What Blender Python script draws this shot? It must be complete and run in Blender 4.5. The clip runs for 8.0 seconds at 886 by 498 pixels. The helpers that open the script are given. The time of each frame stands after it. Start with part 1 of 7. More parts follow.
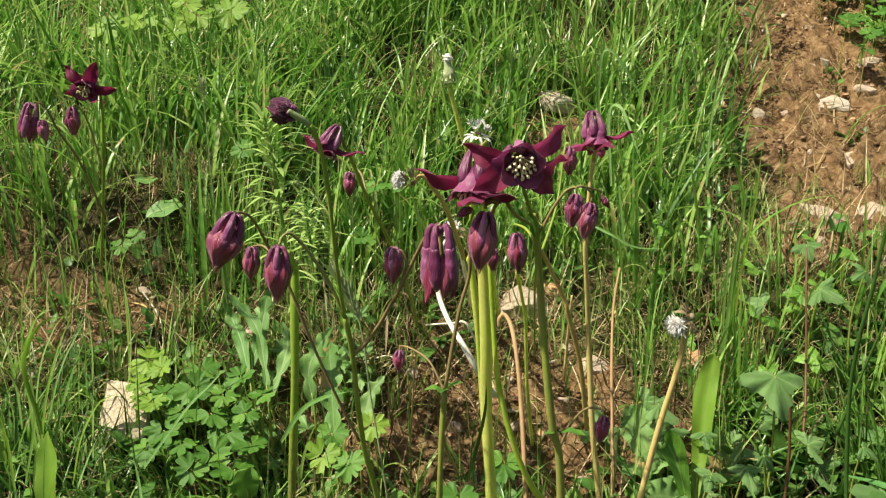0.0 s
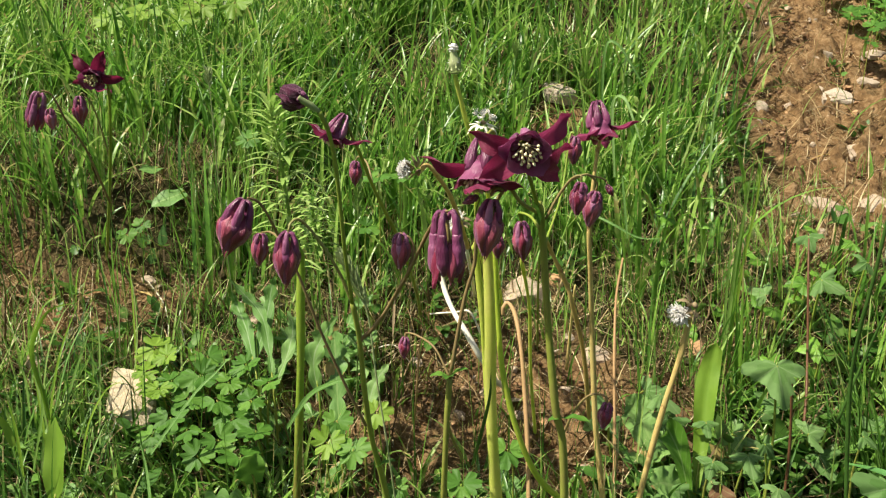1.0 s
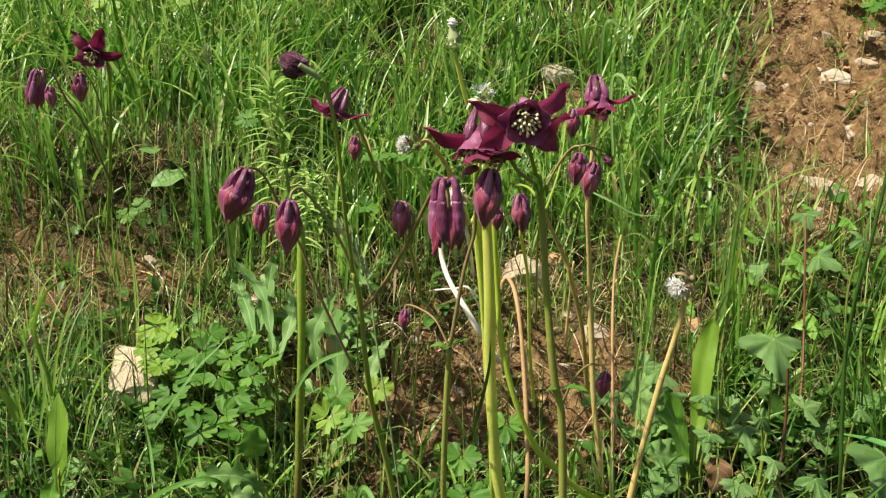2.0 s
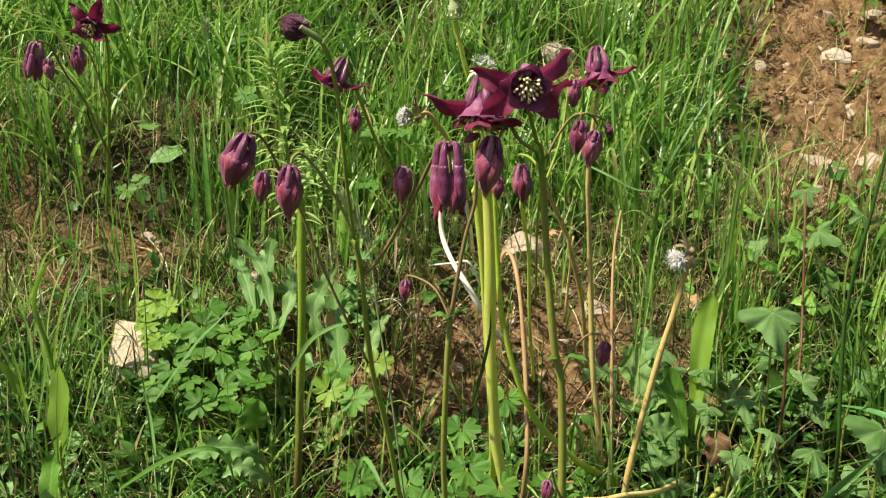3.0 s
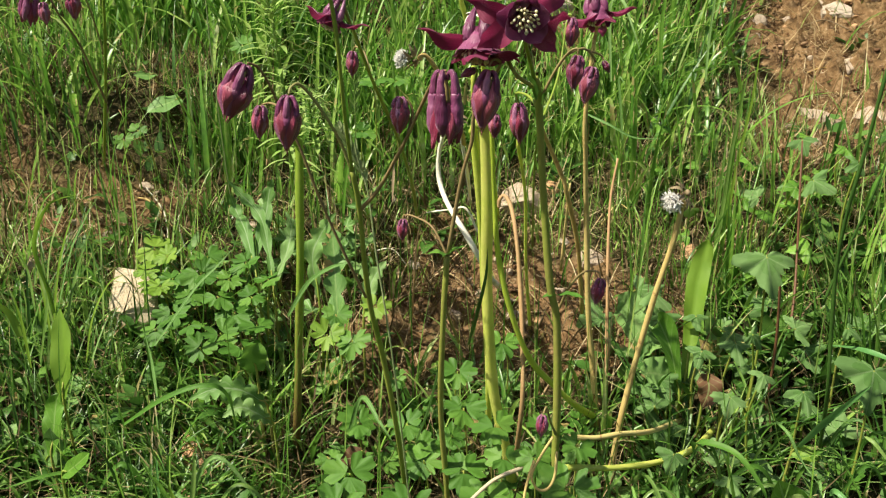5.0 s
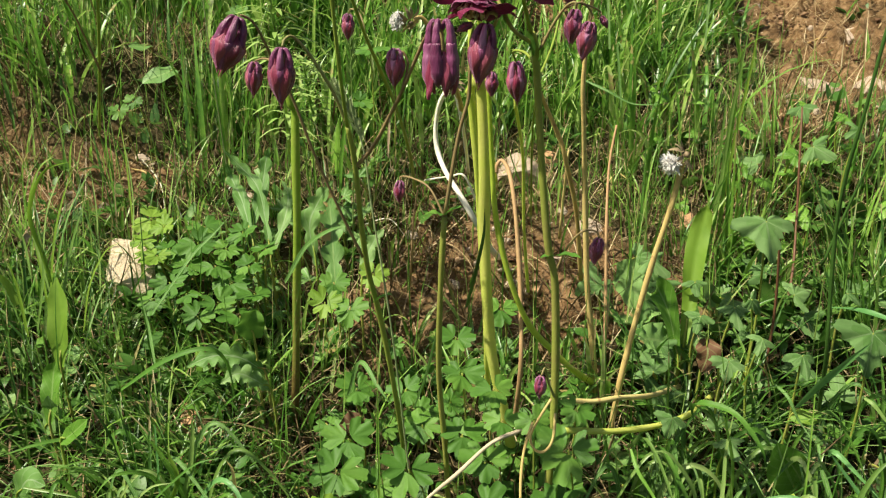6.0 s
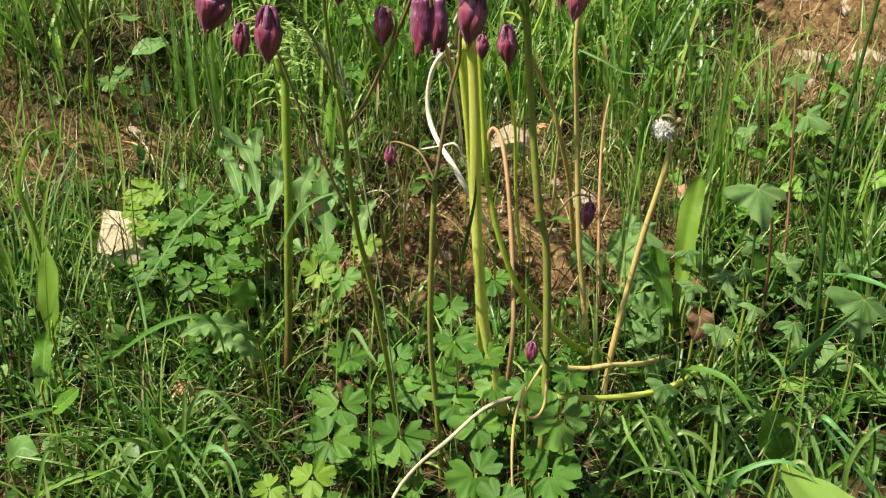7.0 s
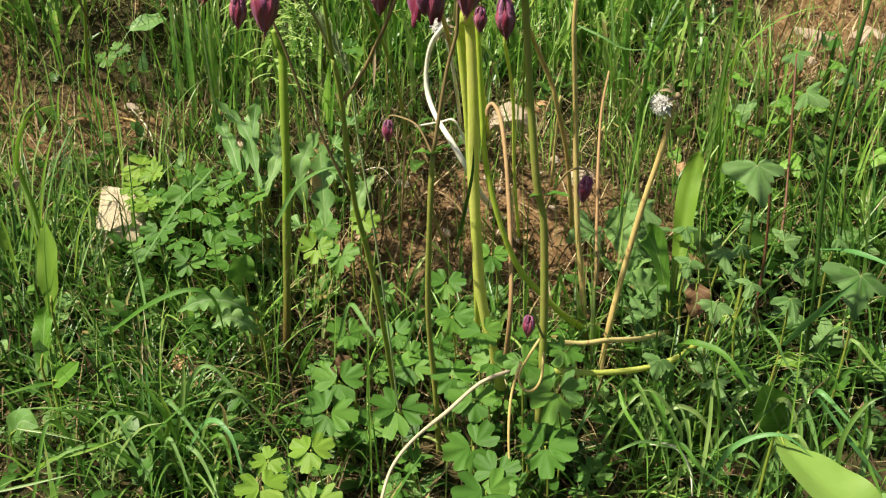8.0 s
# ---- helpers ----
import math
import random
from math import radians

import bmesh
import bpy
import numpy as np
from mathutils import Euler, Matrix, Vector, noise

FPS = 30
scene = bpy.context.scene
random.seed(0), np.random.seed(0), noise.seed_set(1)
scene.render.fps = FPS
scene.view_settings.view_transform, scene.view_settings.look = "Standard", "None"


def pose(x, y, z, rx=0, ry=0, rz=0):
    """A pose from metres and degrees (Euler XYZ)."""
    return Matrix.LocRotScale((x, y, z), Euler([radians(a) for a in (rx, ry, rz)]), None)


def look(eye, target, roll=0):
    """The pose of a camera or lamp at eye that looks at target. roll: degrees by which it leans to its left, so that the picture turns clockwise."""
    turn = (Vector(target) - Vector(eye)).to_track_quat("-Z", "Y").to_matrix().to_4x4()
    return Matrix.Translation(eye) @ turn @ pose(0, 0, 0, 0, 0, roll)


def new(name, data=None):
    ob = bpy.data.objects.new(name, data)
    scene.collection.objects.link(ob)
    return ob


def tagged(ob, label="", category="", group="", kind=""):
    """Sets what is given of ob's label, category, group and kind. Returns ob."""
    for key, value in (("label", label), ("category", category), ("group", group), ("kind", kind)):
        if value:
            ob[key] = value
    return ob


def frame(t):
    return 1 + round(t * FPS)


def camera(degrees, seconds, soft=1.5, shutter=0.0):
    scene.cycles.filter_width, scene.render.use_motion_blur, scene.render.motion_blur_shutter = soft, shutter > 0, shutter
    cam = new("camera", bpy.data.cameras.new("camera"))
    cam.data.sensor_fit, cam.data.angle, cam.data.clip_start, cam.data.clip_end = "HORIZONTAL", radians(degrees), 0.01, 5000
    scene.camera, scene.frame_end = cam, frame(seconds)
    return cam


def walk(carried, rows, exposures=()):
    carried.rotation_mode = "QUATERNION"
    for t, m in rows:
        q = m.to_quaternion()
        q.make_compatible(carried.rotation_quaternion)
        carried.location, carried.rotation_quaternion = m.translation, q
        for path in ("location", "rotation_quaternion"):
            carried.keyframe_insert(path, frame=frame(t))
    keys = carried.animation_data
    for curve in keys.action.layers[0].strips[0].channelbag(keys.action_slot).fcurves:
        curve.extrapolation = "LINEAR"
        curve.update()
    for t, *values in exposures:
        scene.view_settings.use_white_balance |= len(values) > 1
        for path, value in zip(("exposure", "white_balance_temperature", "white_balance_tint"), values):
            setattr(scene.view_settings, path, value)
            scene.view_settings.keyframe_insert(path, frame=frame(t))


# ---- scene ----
cam = camera(58.1, 8.0, soft=1.2)
METRES, EYE, TILT, LEAN, TURN = 0.102, 0.50, -12.0, 0.0, 0.0
ROWS = [
    (0.0, 0.0, 0.0, 0.0, -0.0, 0.0, 0.0),
    (0.5, -0.0154, -0.0189, -0.0282, -0.01, -0.27, -0.1),
    (1.0, -0.0332, -0.0605, -0.0421, 0.1, -0.49, -0.2),
    (1.5, -0.0343, -0.0945, -0.0985, 0.04, -0.92, -0.1),
    (3.0, -0.0602, -0.1198, -0.2802, -0.13, -2.48, -0.14),
    (3.5, -0.0523, -0.1008, -0.3484, -0.2, -3.14, -0.21),
    (4.0, -0.0527, -0.1176, -0.398, -0.22, -3.84, -0.36),
    (4.5, -0.0571, -0.1685, -0.4321, -0.25, -4.39, -0.35),
    (6.0, -0.0379, -0.1649, -0.6774, -0.36, -6.15, 0.06),
    (6.5, -0.0195, -0.1416, -0.7526, -0.49, -6.81, 0.07),
    (7.0, 0.0046, -0.1562, -0.8007, -0.64, -7.54, 0.16),
    (7.5, 0.015, -0.1783, -0.8357, -0.68, -8.03, 0.13),
    (8.0, 0.0237, -0.1801, -0.8677, -0.63, -8.8, 0.07),
]
walk(cam, [(t, pose(0, 0, EYE, TILT, LEAN, TURN) @ pose(METRES * x, METRES * y, METRES * z, 90 + pitch, roll, yaw)) for t, x, y, z, yaw, pitch, roll in ROWS])

# ---- light: a veiled sun high over the slope, and the sky ----
SUN_HEIGHT, SUN_TURN = 56.0, -112.0
world = bpy.data.worlds.new("sky")
scene.world = world
world.use_nodes = True
wn = world.node_tree.nodes
sky = wn.new("ShaderNodeTexSky")
sky.sky_type, sky.sun_disc = "NISHITA", False
sky.sun_elevation, sky.sun_rotation = radians(SUN_HEIGHT), radians(SUN_TURN)
sky.air_density, sky.dust_density, sky.ozone_density = 1.0, 4.0, 1.0
wn["Background"].inputs["Strength"].default_value = 0.058
world.node_tree.links.new(sky.outputs[0], wn["Background"].inputs["Color"])
sun = new("sun", bpy.data.lights.new("sun", "SUN"))
sun.data.energy, sun.data.angle, sun.data.color = 5.0, radians(1.2), (1.0, 0.92, 0.77)
sd = Vector((math.sin(radians(SUN_TURN)) * math.cos(radians(SUN_HEIGHT)), math.cos(radians(SUN_TURN)) * math.cos(radians(SUN_HEIGHT)), math.sin(radians(SUN_HEIGHT))))
sun.matrix_world = look(sd * 40, (0, 0, 0))
scene.view_settings.exposure = 0.84


# terrain begin
def lattice(i, j, s):
    h = np.sin(i * 127.1 + j * 311.7 + s * 74.7) * 43758.5453
    return h - np.floor(h)


def bumps(x, y, s):
    """Smooth noise from -1 to 1 on a unit lattice."""
    i, j = np.floor(x), np.floor(y)
    u, v = x - i, y - j
    u, v = u * u * (3 - 2 * u), v * v * (3 - 2 * v)
    a = lattice(i, j, s) * (1 - u) + lattice(i + 1, j, s) * u
    b = lattice(i, j + 1, s) * (1 - u) + lattice(i + 1, j + 1, s) * u
    return 2 * (a * (1 - v) + b * v) - 1


def step(a, b, x):
    u = np.clip((x - a) / (b - a), 0, 1)
    return u * u * (3 - 2 * u)


SLOPE_Y = (-40, -1, 0, 0.45, 0.6, 0.75, 0.9, 1.0, 1.1, 1.3, 1.5, 2.0, 3.0, 8.0, 60.0)
SLOPE_Z = (-16, -0.60, -0.32, -0.19, -0.115, -0.045, 0.03, 0.09, 0.165, 0.255, 0.34, 0.66, 1.22, 3.6, 24.0)


def bare(x, y):
    """How bare the soil is, from 0 to 1: the trodden path, the slumped bank and the open spot between the plants."""
    w = bumps(x * 11, y * 11, 3) * 0.4 + bumps(x * 27, y * 27, 4) * 0.3
    path = 1 - np.abs(x - (0.29 + 0.29 * y)) / 0.19 + w
    path = np.where(y > 1.22, path, path - (1.22 - y) * 9)
    bank = 0.80 - np.hypot((x + 0.57) / 0.26, (y - 1.09) / 0.1) + w
    spot = 1.0 - np.hypot((x - 0.08) / 0.24, (y - 0.96) / 0.13) + w
    gap = 0.85 - np.hypot((x - 0.21) / 0.10, (y - 1.57) / 0.09) + w
    return np.clip(np.maximum(np.maximum(path, bank), np.maximum(spot, gap)) * 2.2, 0, 1)


def height(x, y):
    z = sum(np.interp(y + d, SLOPE_Y, SLOPE_Z) for d in (-0.08, -0.04, 0, 0.04, 0.08)) / 5
    z = z + 0.1 * step(1.13, 1.24, y + 0.04 * np.sin(7 * x)) * step(-0.12, -0.4, x) * (1 - step(1.3, 1.9, y))
    z = z - 0.025 * np.clip(1 - ((x - 0.28 - 0.29 * y) / 0.2) ** 2, 0, 1) * step(1.2, 1.4, y)
    near = np.exp(-((y - 1) / 3) ** 2 - (x / 3) ** 2)
    z = z + 0.016 * bumps(x * 4.3, y * 4.3, 1) + 0.008 * bumps(x * 13, y * 13, 2) * near
    return z
# terrain end


# ---- materials ----
def nodes_of(name):
    m = bpy.data.materials.new(name)
    m.use_nodes = True
    return m, m.node_tree.nodes, m.node_tree.links


def noise_node(n, l, scale, detail=4.0, source=None, rough=0.6):
    t = n.new("ShaderNodeTexNoise")
    t.inputs["Scale"].default_value, t.inputs["Detail"].default_value, t.inputs["Roughness"].default_value = scale, detail, rough
    if source:
        l.new(source, t.inputs["Vector"])
    return t.outputs["Fac"]


def ramp(n, l, fac, stops):
    r = n.new("ShaderNodeValToRGB")
    e = r.color_ramp.elements
    while len(e) < len(stops):
        e.new(0.5)
    for k, (at, col) in enumerate(stops):
        e[k].position, e[k].color = at, (*col, 1)
    l.new(fac, r.inputs["Fac"])
    return r.outputs["Color"]


def blend(n, l, fac, a, b, mode="MIX"):
    m = n.new("ShaderNodeMix")
    m.data_type, m.blend_type = "RGBA", mode
    for k, v in ((0, fac), (6, a), (7, b)):
        if hasattr(v, "links"):
            l.new(v, m.inputs[k])
        elif k == 0:
            m.inputs[0].default_value = v
        else:
            m.inputs[k].default_value = (*v, 1)
    return m.outputs[2]


def calc(n, l, op, a, b=0.0):
    m = n.new("ShaderNodeMath")
    m.operation = op
    for k, v in enumerate((a, b)):
        if hasattr(v, "links"):
            l.new(v, m.inputs[k])
        else:
            m.inputs[k].default_value = v
    return m.outputs[0]


def bump_into(n, l, bsdf, fac, strength, distance):
    b = n.new("ShaderNodeBump")
    b.inputs["Strength"].default_value, b.inputs["Distance"].default_value = strength, distance
    l.new(fac, b.inputs["Height"])
    l.new(b.outputs[0], bsdf.inputs["Normal"])
    return b


def plant(name, stops, through_light=0.3, gloss=0.42, veins=0.0, spots=None, island=False, shine=0.3, vein_col=None, grain=260.0, wear=None, foot_colour=None, relief=0.35, velvet=0.0, folds=0.7):
    """Leaf, petal or stalk tissue: colour by piece, blotches, veins along and across, light coming through."""
    m, n, l = nodes_of(name)
    bsdf, out = n["Principled BSDF"], n["Material Output"]
    geo = n.new("ShaderNodeNewGeometry")
    if island:
        pick = geo.outputs["Random Per Island"]
    else:
        info = n.new("ShaderNodeObjectInfo")
        pick = calc(n, l, "FRACT", calc(n, l, "ADD", info.outputs["Random"], geo.outputs["Random Per Island"]))
    blot = noise_node(n, l, 45.0, 3.0, geo.outputs["Position"])
    fac = calc(n, l, "ADD", calc(n, l, "MULTIPLY", pick, 0.75), calc(n, l, "MULTIPLY", calc(n, l, "SUBTRACT", blot, 0.37), 0.85))
    col = ramp(n, l, fac, stops)
    at = n.new("ShaderNodeAttribute")
    at.attribute_name = "grain"
    sep = n.new("ShaderNodeSeparateXYZ")
    l.new(at.outputs["Vector"], sep.inputs[0])
    fine = noise_node(n, l, grain, 3.0, geo.outputs["Position"])
    high = fine
    if veins:
        across = calc(n, l, "ABSOLUTE", sep.outputs[1])
        mid = calc(n, l, "LESS_THAN", across, 0.07)
        wavy = calc(n, l, "SINE", calc(n, l, "MULTIPLY", calc(n, l, "SUBTRACT", sep.outputs[0], calc(n, l, "MULTIPLY", across, 0.28)), veins))
        side = calc(n, l, "GREATER_THAN", wavy, 0.86)
        line = calc(n, l, "MAXIMUM", mid, calc(n, l, "MULTIPLY", side, 0.35))
        col = blend(n, l, calc(n, l, "MULTIPLY", line, 0.4), col, vein_col or (0.32, 0.45, 0.16))
        high = calc(n, l, "ADD", fine, calc(n, l, "MULTIPLY", wavy, 0.12))
    if spots:
        sp = noise_node(n, l, 95.0, 2.0, geo.outputs["Position"])
        col = blend(n, l, calc(n, l, "MULTIPLY", calc(n, l, "GREATER_THAN", sp, 0.66), 0.6), col, spots)
    if wear:
        wn_ = noise_node(n, l, 18.0, 4.0, geo.outputs["Position"])
        rim = calc(n, l, "MULTIPLY", calc(n, l, "GREATER_THAN", calc(n, l, "ADD", wn_, calc(n, l, "MULTIPLY", sep.outputs[0], 0.25)), 0.78), 0.8)
        col = blend(n, l, rim, col, wear)
    if foot_colour:
        low = calc(n, l, "SUBTRACT", 1.0, calc(n, l, "MULTIPLY", sep.outputs[0], 2.2))
        low = calc(n, l, "MINIMUM", calc(n, l, "MAXIMUM", calc(n, l, "ADD", low, calc(n, l, "MULTIPLY", calc(n, l, "SUBTRACT", fine, 0.5), 0.8)), 0.0), 0.9)
        col = blend(n, l, low, col, foot_colour)
    l.new(col, bsdf.inputs["Base Color"])
    bsdf.inputs["Roughness"].default_value = gloss
    bsdf.inputs["Specular IOR Level"].default_value = shine
    if velvet:
        bsdf.inputs["Sheen Weight"].default_value = velvet
        bsdf.inputs["Sheen Roughness"].default_value = 0.35
        bsdf.inputs["Sheen Tint"].default_value = (1.0, 0.62, 0.82, 1)
        stretch = n.new("ShaderNodeCombineXYZ")
        l.new(calc(n, l, "MULTIPLY", sep.outputs[0], 2.2), stretch.inputs[0])
        l.new(calc(n, l, "MULTIPLY", sep.outputs[1], 4.5), stretch.inputs[1])
        l.new(calc(n, l, "MULTIPLY", pick, 40.0), stretch.inputs[2])
        fold = noise_node(n, l, 2.2, 3.0, stretch.outputs[0])
        high = calc(n, l, "ADD", calc(n, l, "MULTIPLY", fine, 0.15), calc(n, l, "MULTIPLY", fold, 2.2))
        relief = folds
    bump_into(n, l, bsdf, high, relief, 0.0012)
    if through_light:
        tr = n.new("ShaderNodeBsdfTranslucent")
        l.new(col, tr.inputs["Color"])
        mix = n.new("ShaderNodeMixShader")
        mix.inputs[0].default_value = through_light
        l.new(bsdf.outputs[0], mix.inputs[1])
        l.new(tr.outputs[0], mix.inputs[2])
        l.new(mix.outputs[0], out.inputs["Surface"])
    return m


def soil_material():
    m, n, l = nodes_of("loose red-brown soil")
    bsdf = n["Principled BSDF"]
    geo = n.new("ShaderNodeNewGeometry")
    p = geo.outputs["Position"]
    crumbs, grain, patch = noise_node(n, l, 55.0, 6.0, p, 0.7), noise_node(n, l, 300.0, 4.0, p), noise_node(n, l, 7.0, 3.0, p)
    col = ramp(n, l, crumbs, [(0.34, (0.046, 0.024, 0.010)), (0.49, (0.180, 0.104, 0.044)), (0.66, (0.38, 0.26, 0.135))])
    col = blend(n, l, calc(n, l, "MULTIPLY", patch, 0.6), col, (0.235, 0.150, 0.070))
    pale = calc(n, l, "GREATER_THAN", noise_node(n, l, 130.0, 2.0, p), 0.7)
    col = blend(n, l, calc(n, l, "MULTIPLY", pale, 0.55), col, (0.45, 0.36, 0.25))
    at = n.new("ShaderNodeAttribute")
    at.attribute_name = "grain"
    sep = n.new("ShaderNodeSeparateXYZ")
    l.new(at.outputs["Vector"], sep.inputs[0])
    # moss and litter under the growth, near-black to paint in the shade between plants
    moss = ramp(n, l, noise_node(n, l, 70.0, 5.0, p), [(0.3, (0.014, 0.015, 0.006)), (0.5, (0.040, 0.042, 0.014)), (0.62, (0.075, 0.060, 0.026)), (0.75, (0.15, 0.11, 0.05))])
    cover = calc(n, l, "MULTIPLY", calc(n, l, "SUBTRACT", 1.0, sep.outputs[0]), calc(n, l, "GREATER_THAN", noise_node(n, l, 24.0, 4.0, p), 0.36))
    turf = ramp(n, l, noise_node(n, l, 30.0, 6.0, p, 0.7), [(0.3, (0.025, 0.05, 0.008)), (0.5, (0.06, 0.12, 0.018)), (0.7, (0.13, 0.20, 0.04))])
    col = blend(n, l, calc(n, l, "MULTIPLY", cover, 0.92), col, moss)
    l.new(blend(n, l, calc(n, l, "MULTIPLY", sep.outputs[1], 0.9), col, turf), bsdf.inputs["Base Color"])
    bsdf.inputs["Roughness"].default_value = 0.95
    bsdf.inputs["Specular IOR Level"].default_value = 0.15
    bump_into(n, l, bsdf, calc(n, l, "ADD", crumbs, calc(n, l, "MULTIPLY", grain, 0.4)), 1.0, 0.011)
    return m


def stone_material(name, a, b, c):
    m, n, l = nodes_of(name)
    bsdf = n["Principled BSDF"]
    co = n.new("ShaderNodeTexCoord").outputs["Object"]
    info = n.new("ShaderNodeObjectInfo")
    col = ramp(n, l, noise_node(n, l, 38.0, 6.0, co), [(0.3, a), (0.5, b), (0.72, c)])
    col = blend(n, l, calc(n, l, "MULTIPLY", info.outputs["Random"], 0.35), col, (0.42, 0.27, 0.15))
    dirt = calc(n, l, "GREATER_THAN", noise_node(n, l, 21.0, 5.0, co), 0.6)
    l.new(blend(n, l, calc(n, l, "MULTIPLY", dirt, 0.5), col, (0.24, 0.13, 0.07)), bsdf.inputs["Base Color"])
    bsdf.inputs["Roughness"].default_value = 0.85
    bump_into(n, l, bsdf, noise_node(n, l, 160.0, 5.0, co), 0.5, 0.003)
    return m


SOIL = soil_material()
LIME = stone_material("pale limestone", (0.27, 0.21, 0.15), (0.43, 0.36, 0.27), (0.58, 0.52, 0.42))
CREAM = stone_material("cream-white limestone", (0.38, 0.30, 0.18), (0.60, 0.52, 0.35), (0.76, 0.70, 0.54))
OCHRE = stone_material("ochre limestone", (0.30, 0.16, 0.07), (0.48, 0.28, 0.13), (0.60, 0.42, 0.24))
PETAL = plant("dark wine-red petal", [(0.0, (0.100, 0.007, 0.028)), (0.5, (0.205, 0.014, 0.056)), (1.0, (0.340, 0.055, 0.140))], 0.42, 0.5, velvet=0.45, folds=0.4)
FADED = plant("withered dark petal", [(0.0, (0.035, 0.005, 0.016)), (0.5, (0.080, 0.008, 0.036)), (1.0, (0.18, 0.035, 0.090))], 0.25, 0.5, velvet=0.3, folds=0.7)
VIOLET = plant("violet-red inner petal", [(0.0, (0.120, 0.013, 0.052)), (0.5, (0.235, 0.040, 0.120)), (1.0, (0.390, 0.125, 0.250))], 0.30, 0.42, shine=0.45, velvet=0.40, folds=0.4)
BUD = plant("wine-red bud", [(0.0, (0.140, 0.010, 0.036)), (0.5, (0.265, 0.029, 0.070)), (1.0, (0.470, 0.130, 0.180))], 0.2, 0.36, shine=0.6, velvet=0.25, folds=0.5)
SPUR = plant("violet-red spur", [(0.0, (0.125, 0.018, 0.062)), (0.6, (0.240, 0.058, 0.145)), (1.0, (0.440, 0.190, 0.320))], 0.2, 0.36, shine=0.55, velvet=0.3, folds=0.5)
ANTHER = plant("cream anther", [(0.0, (0.66, 0.56, 0.28)), (0.5, (0.82, 0.74, 0.44)), (1.0, (0.90, 0.86, 0.62))], 0.25, 0.7)
GOLD = plant("dull yellow inside of a bud", [(0.0, (0.20, 0.14, 0.04)), (1.0, (0.42, 0.33, 0.12))], 0.1, 0.7)
STEM = plant("reddish green columbine stem", [(0.0, (0.20, 0.30, 0.036)), (0.5, (0.27, 0.32, 0.054)), (1.0, (0.31, 0.26, 0.080))], 0.15, 0.5)
STEM_RED = plant("red-brown flower stalk", [(0.0, (0.20, 0.125, 0.060)), (0.5, (0.25, 0.19, 0.08)), (1.0, (0.24, 0.26, 0.08))], 0.1, 0.5)
SCAPE = plant("yellow-green hollow stalk", [(0.0, (0.42, 0.58, 0.055)), (0.5, (0.56, 0.66, 0.10)), (1.0, (0.68, 0.67, 0.19))], 0.30, 0.38)
SCAPE_RED = plant("green hollow stalk, reddish at the foot", [(0.0, (0.16, 0.31, 0.025)), (0.5, (0.24, 0.39, 0.04)), (1.0, (0.33, 0.40, 0.07))], 0.25, 0.4, foot_colour=(0.15, 0.065, 0.035))
STRAW = plant("straw-coloured dry stalk", [(0.0, (0.46, 0.31, 0.10)), (0.5, (0.56, 0.42, 0.15)), (1.0, (0.60, 0.53, 0.20))], 0.1, 0.6, spots=(0.30, 0.14, 0.06))
RUST = plant("rusty dead stalk", [(0.0, (0.33, 0.19, 0.085)), (0.5, (0.43, 0.28, 0.13)), (1.0, (0.50, 0.38, 0.18))], 0.1, 0.6)
BLEACHED = plant("bleached dead stalk", [(0.0, (0.70, 0.65, 0.48)), (1.0, (0.84, 0.82, 0.70))], 0.1, 0.6)
WEATHERED = plant("weathered dry stalk", [(0.0, (0.42, 0.34, 0.20)), (1.0, (0.62, 0.54, 0.36))], 0.1, 0.65)
CULM = plant("dark green grass stalk", [(0.0, (0.03, 0.085, 0.014)), (1.0, (0.07, 0.15, 0.025))], 0.1, 0.45)
BLUEGRASS = plant("blue-green grass blade", [(0.0, (0.06, 0.19, 0.045)), (1.0, (0.13, 0.30, 0.08))], 0.25, 0.45, shine=0.45)
COLUMBINE = plant("blue-green columbine leaf", [(0.0, (0.050, 0.135, 0.016)), (0.5, (0.078, 0.195, 0.024)), (1.0, (0.135, 0.270, 0.040))], 0.32, 0.55, shine=0.25, relief=0.6, grain=80.0)
YOUNG = plant("yellow-green young leaf", [(0.0, (0.135, 0.26, 0.022)), (1.0, (0.23, 0.365, 0.045))], 0.38, 0.55, relief=0.4, grain=110.0)
LILY = plant("pale green leaf with parallel veins", [(0.0, (0.19, 0.32, 0.055)), (1.0, (0.28, 0.41, 0.10))], 0.36, 0.5, relief=0.4, grain=70.0)
DOCK = plant("fresh green broad leaf", [(0.0, (0.085, 0.21, 0.022)), (0.5, (0.14, 0.31, 0.035)), (1.0, (0.22, 0.42, 0.055))], 0.4, 0.4, 42.0)
GREY = plant("grey-green soft leaf", [(0.0, (0.08, 0.19, 0.035)), (0.5, (0.12, 0.25, 0.050)), (1.0, (0.20, 0.33, 0.10))], 0.28, 0.6, 30.0, vein_col=(0.36, 0.46, 0.27))
LOBED = plant("matt grey-green lobed leaf", [(0.0, (0.060, 0.140, 0.028)), (0.5, (0.090, 0.190, 0.044)), (1.0, (0.155, 0.270, 0.082))], 0.25, 0.7, 2.5, vein_col=(0.24, 0.34, 0.16), shine=0.2)
CREASED = plant("pale wrinkled leaf", [(0.0, (0.11, 0.24, 0.055)), (1.0, (0.21, 0.36, 0.10))], 0.3, 0.5, 60.0, wear=(0.35, 0.24, 0.09))
BLADE = plant("pale meadow blade", [(0.0, (0.10, 0.20, 0.035)), (0.5, (0.17, 0.29, 0.060)), (1.0, (0.28, 0.39, 0.12))], 0.34, 0.42, shine=0.45, relief=0.1)
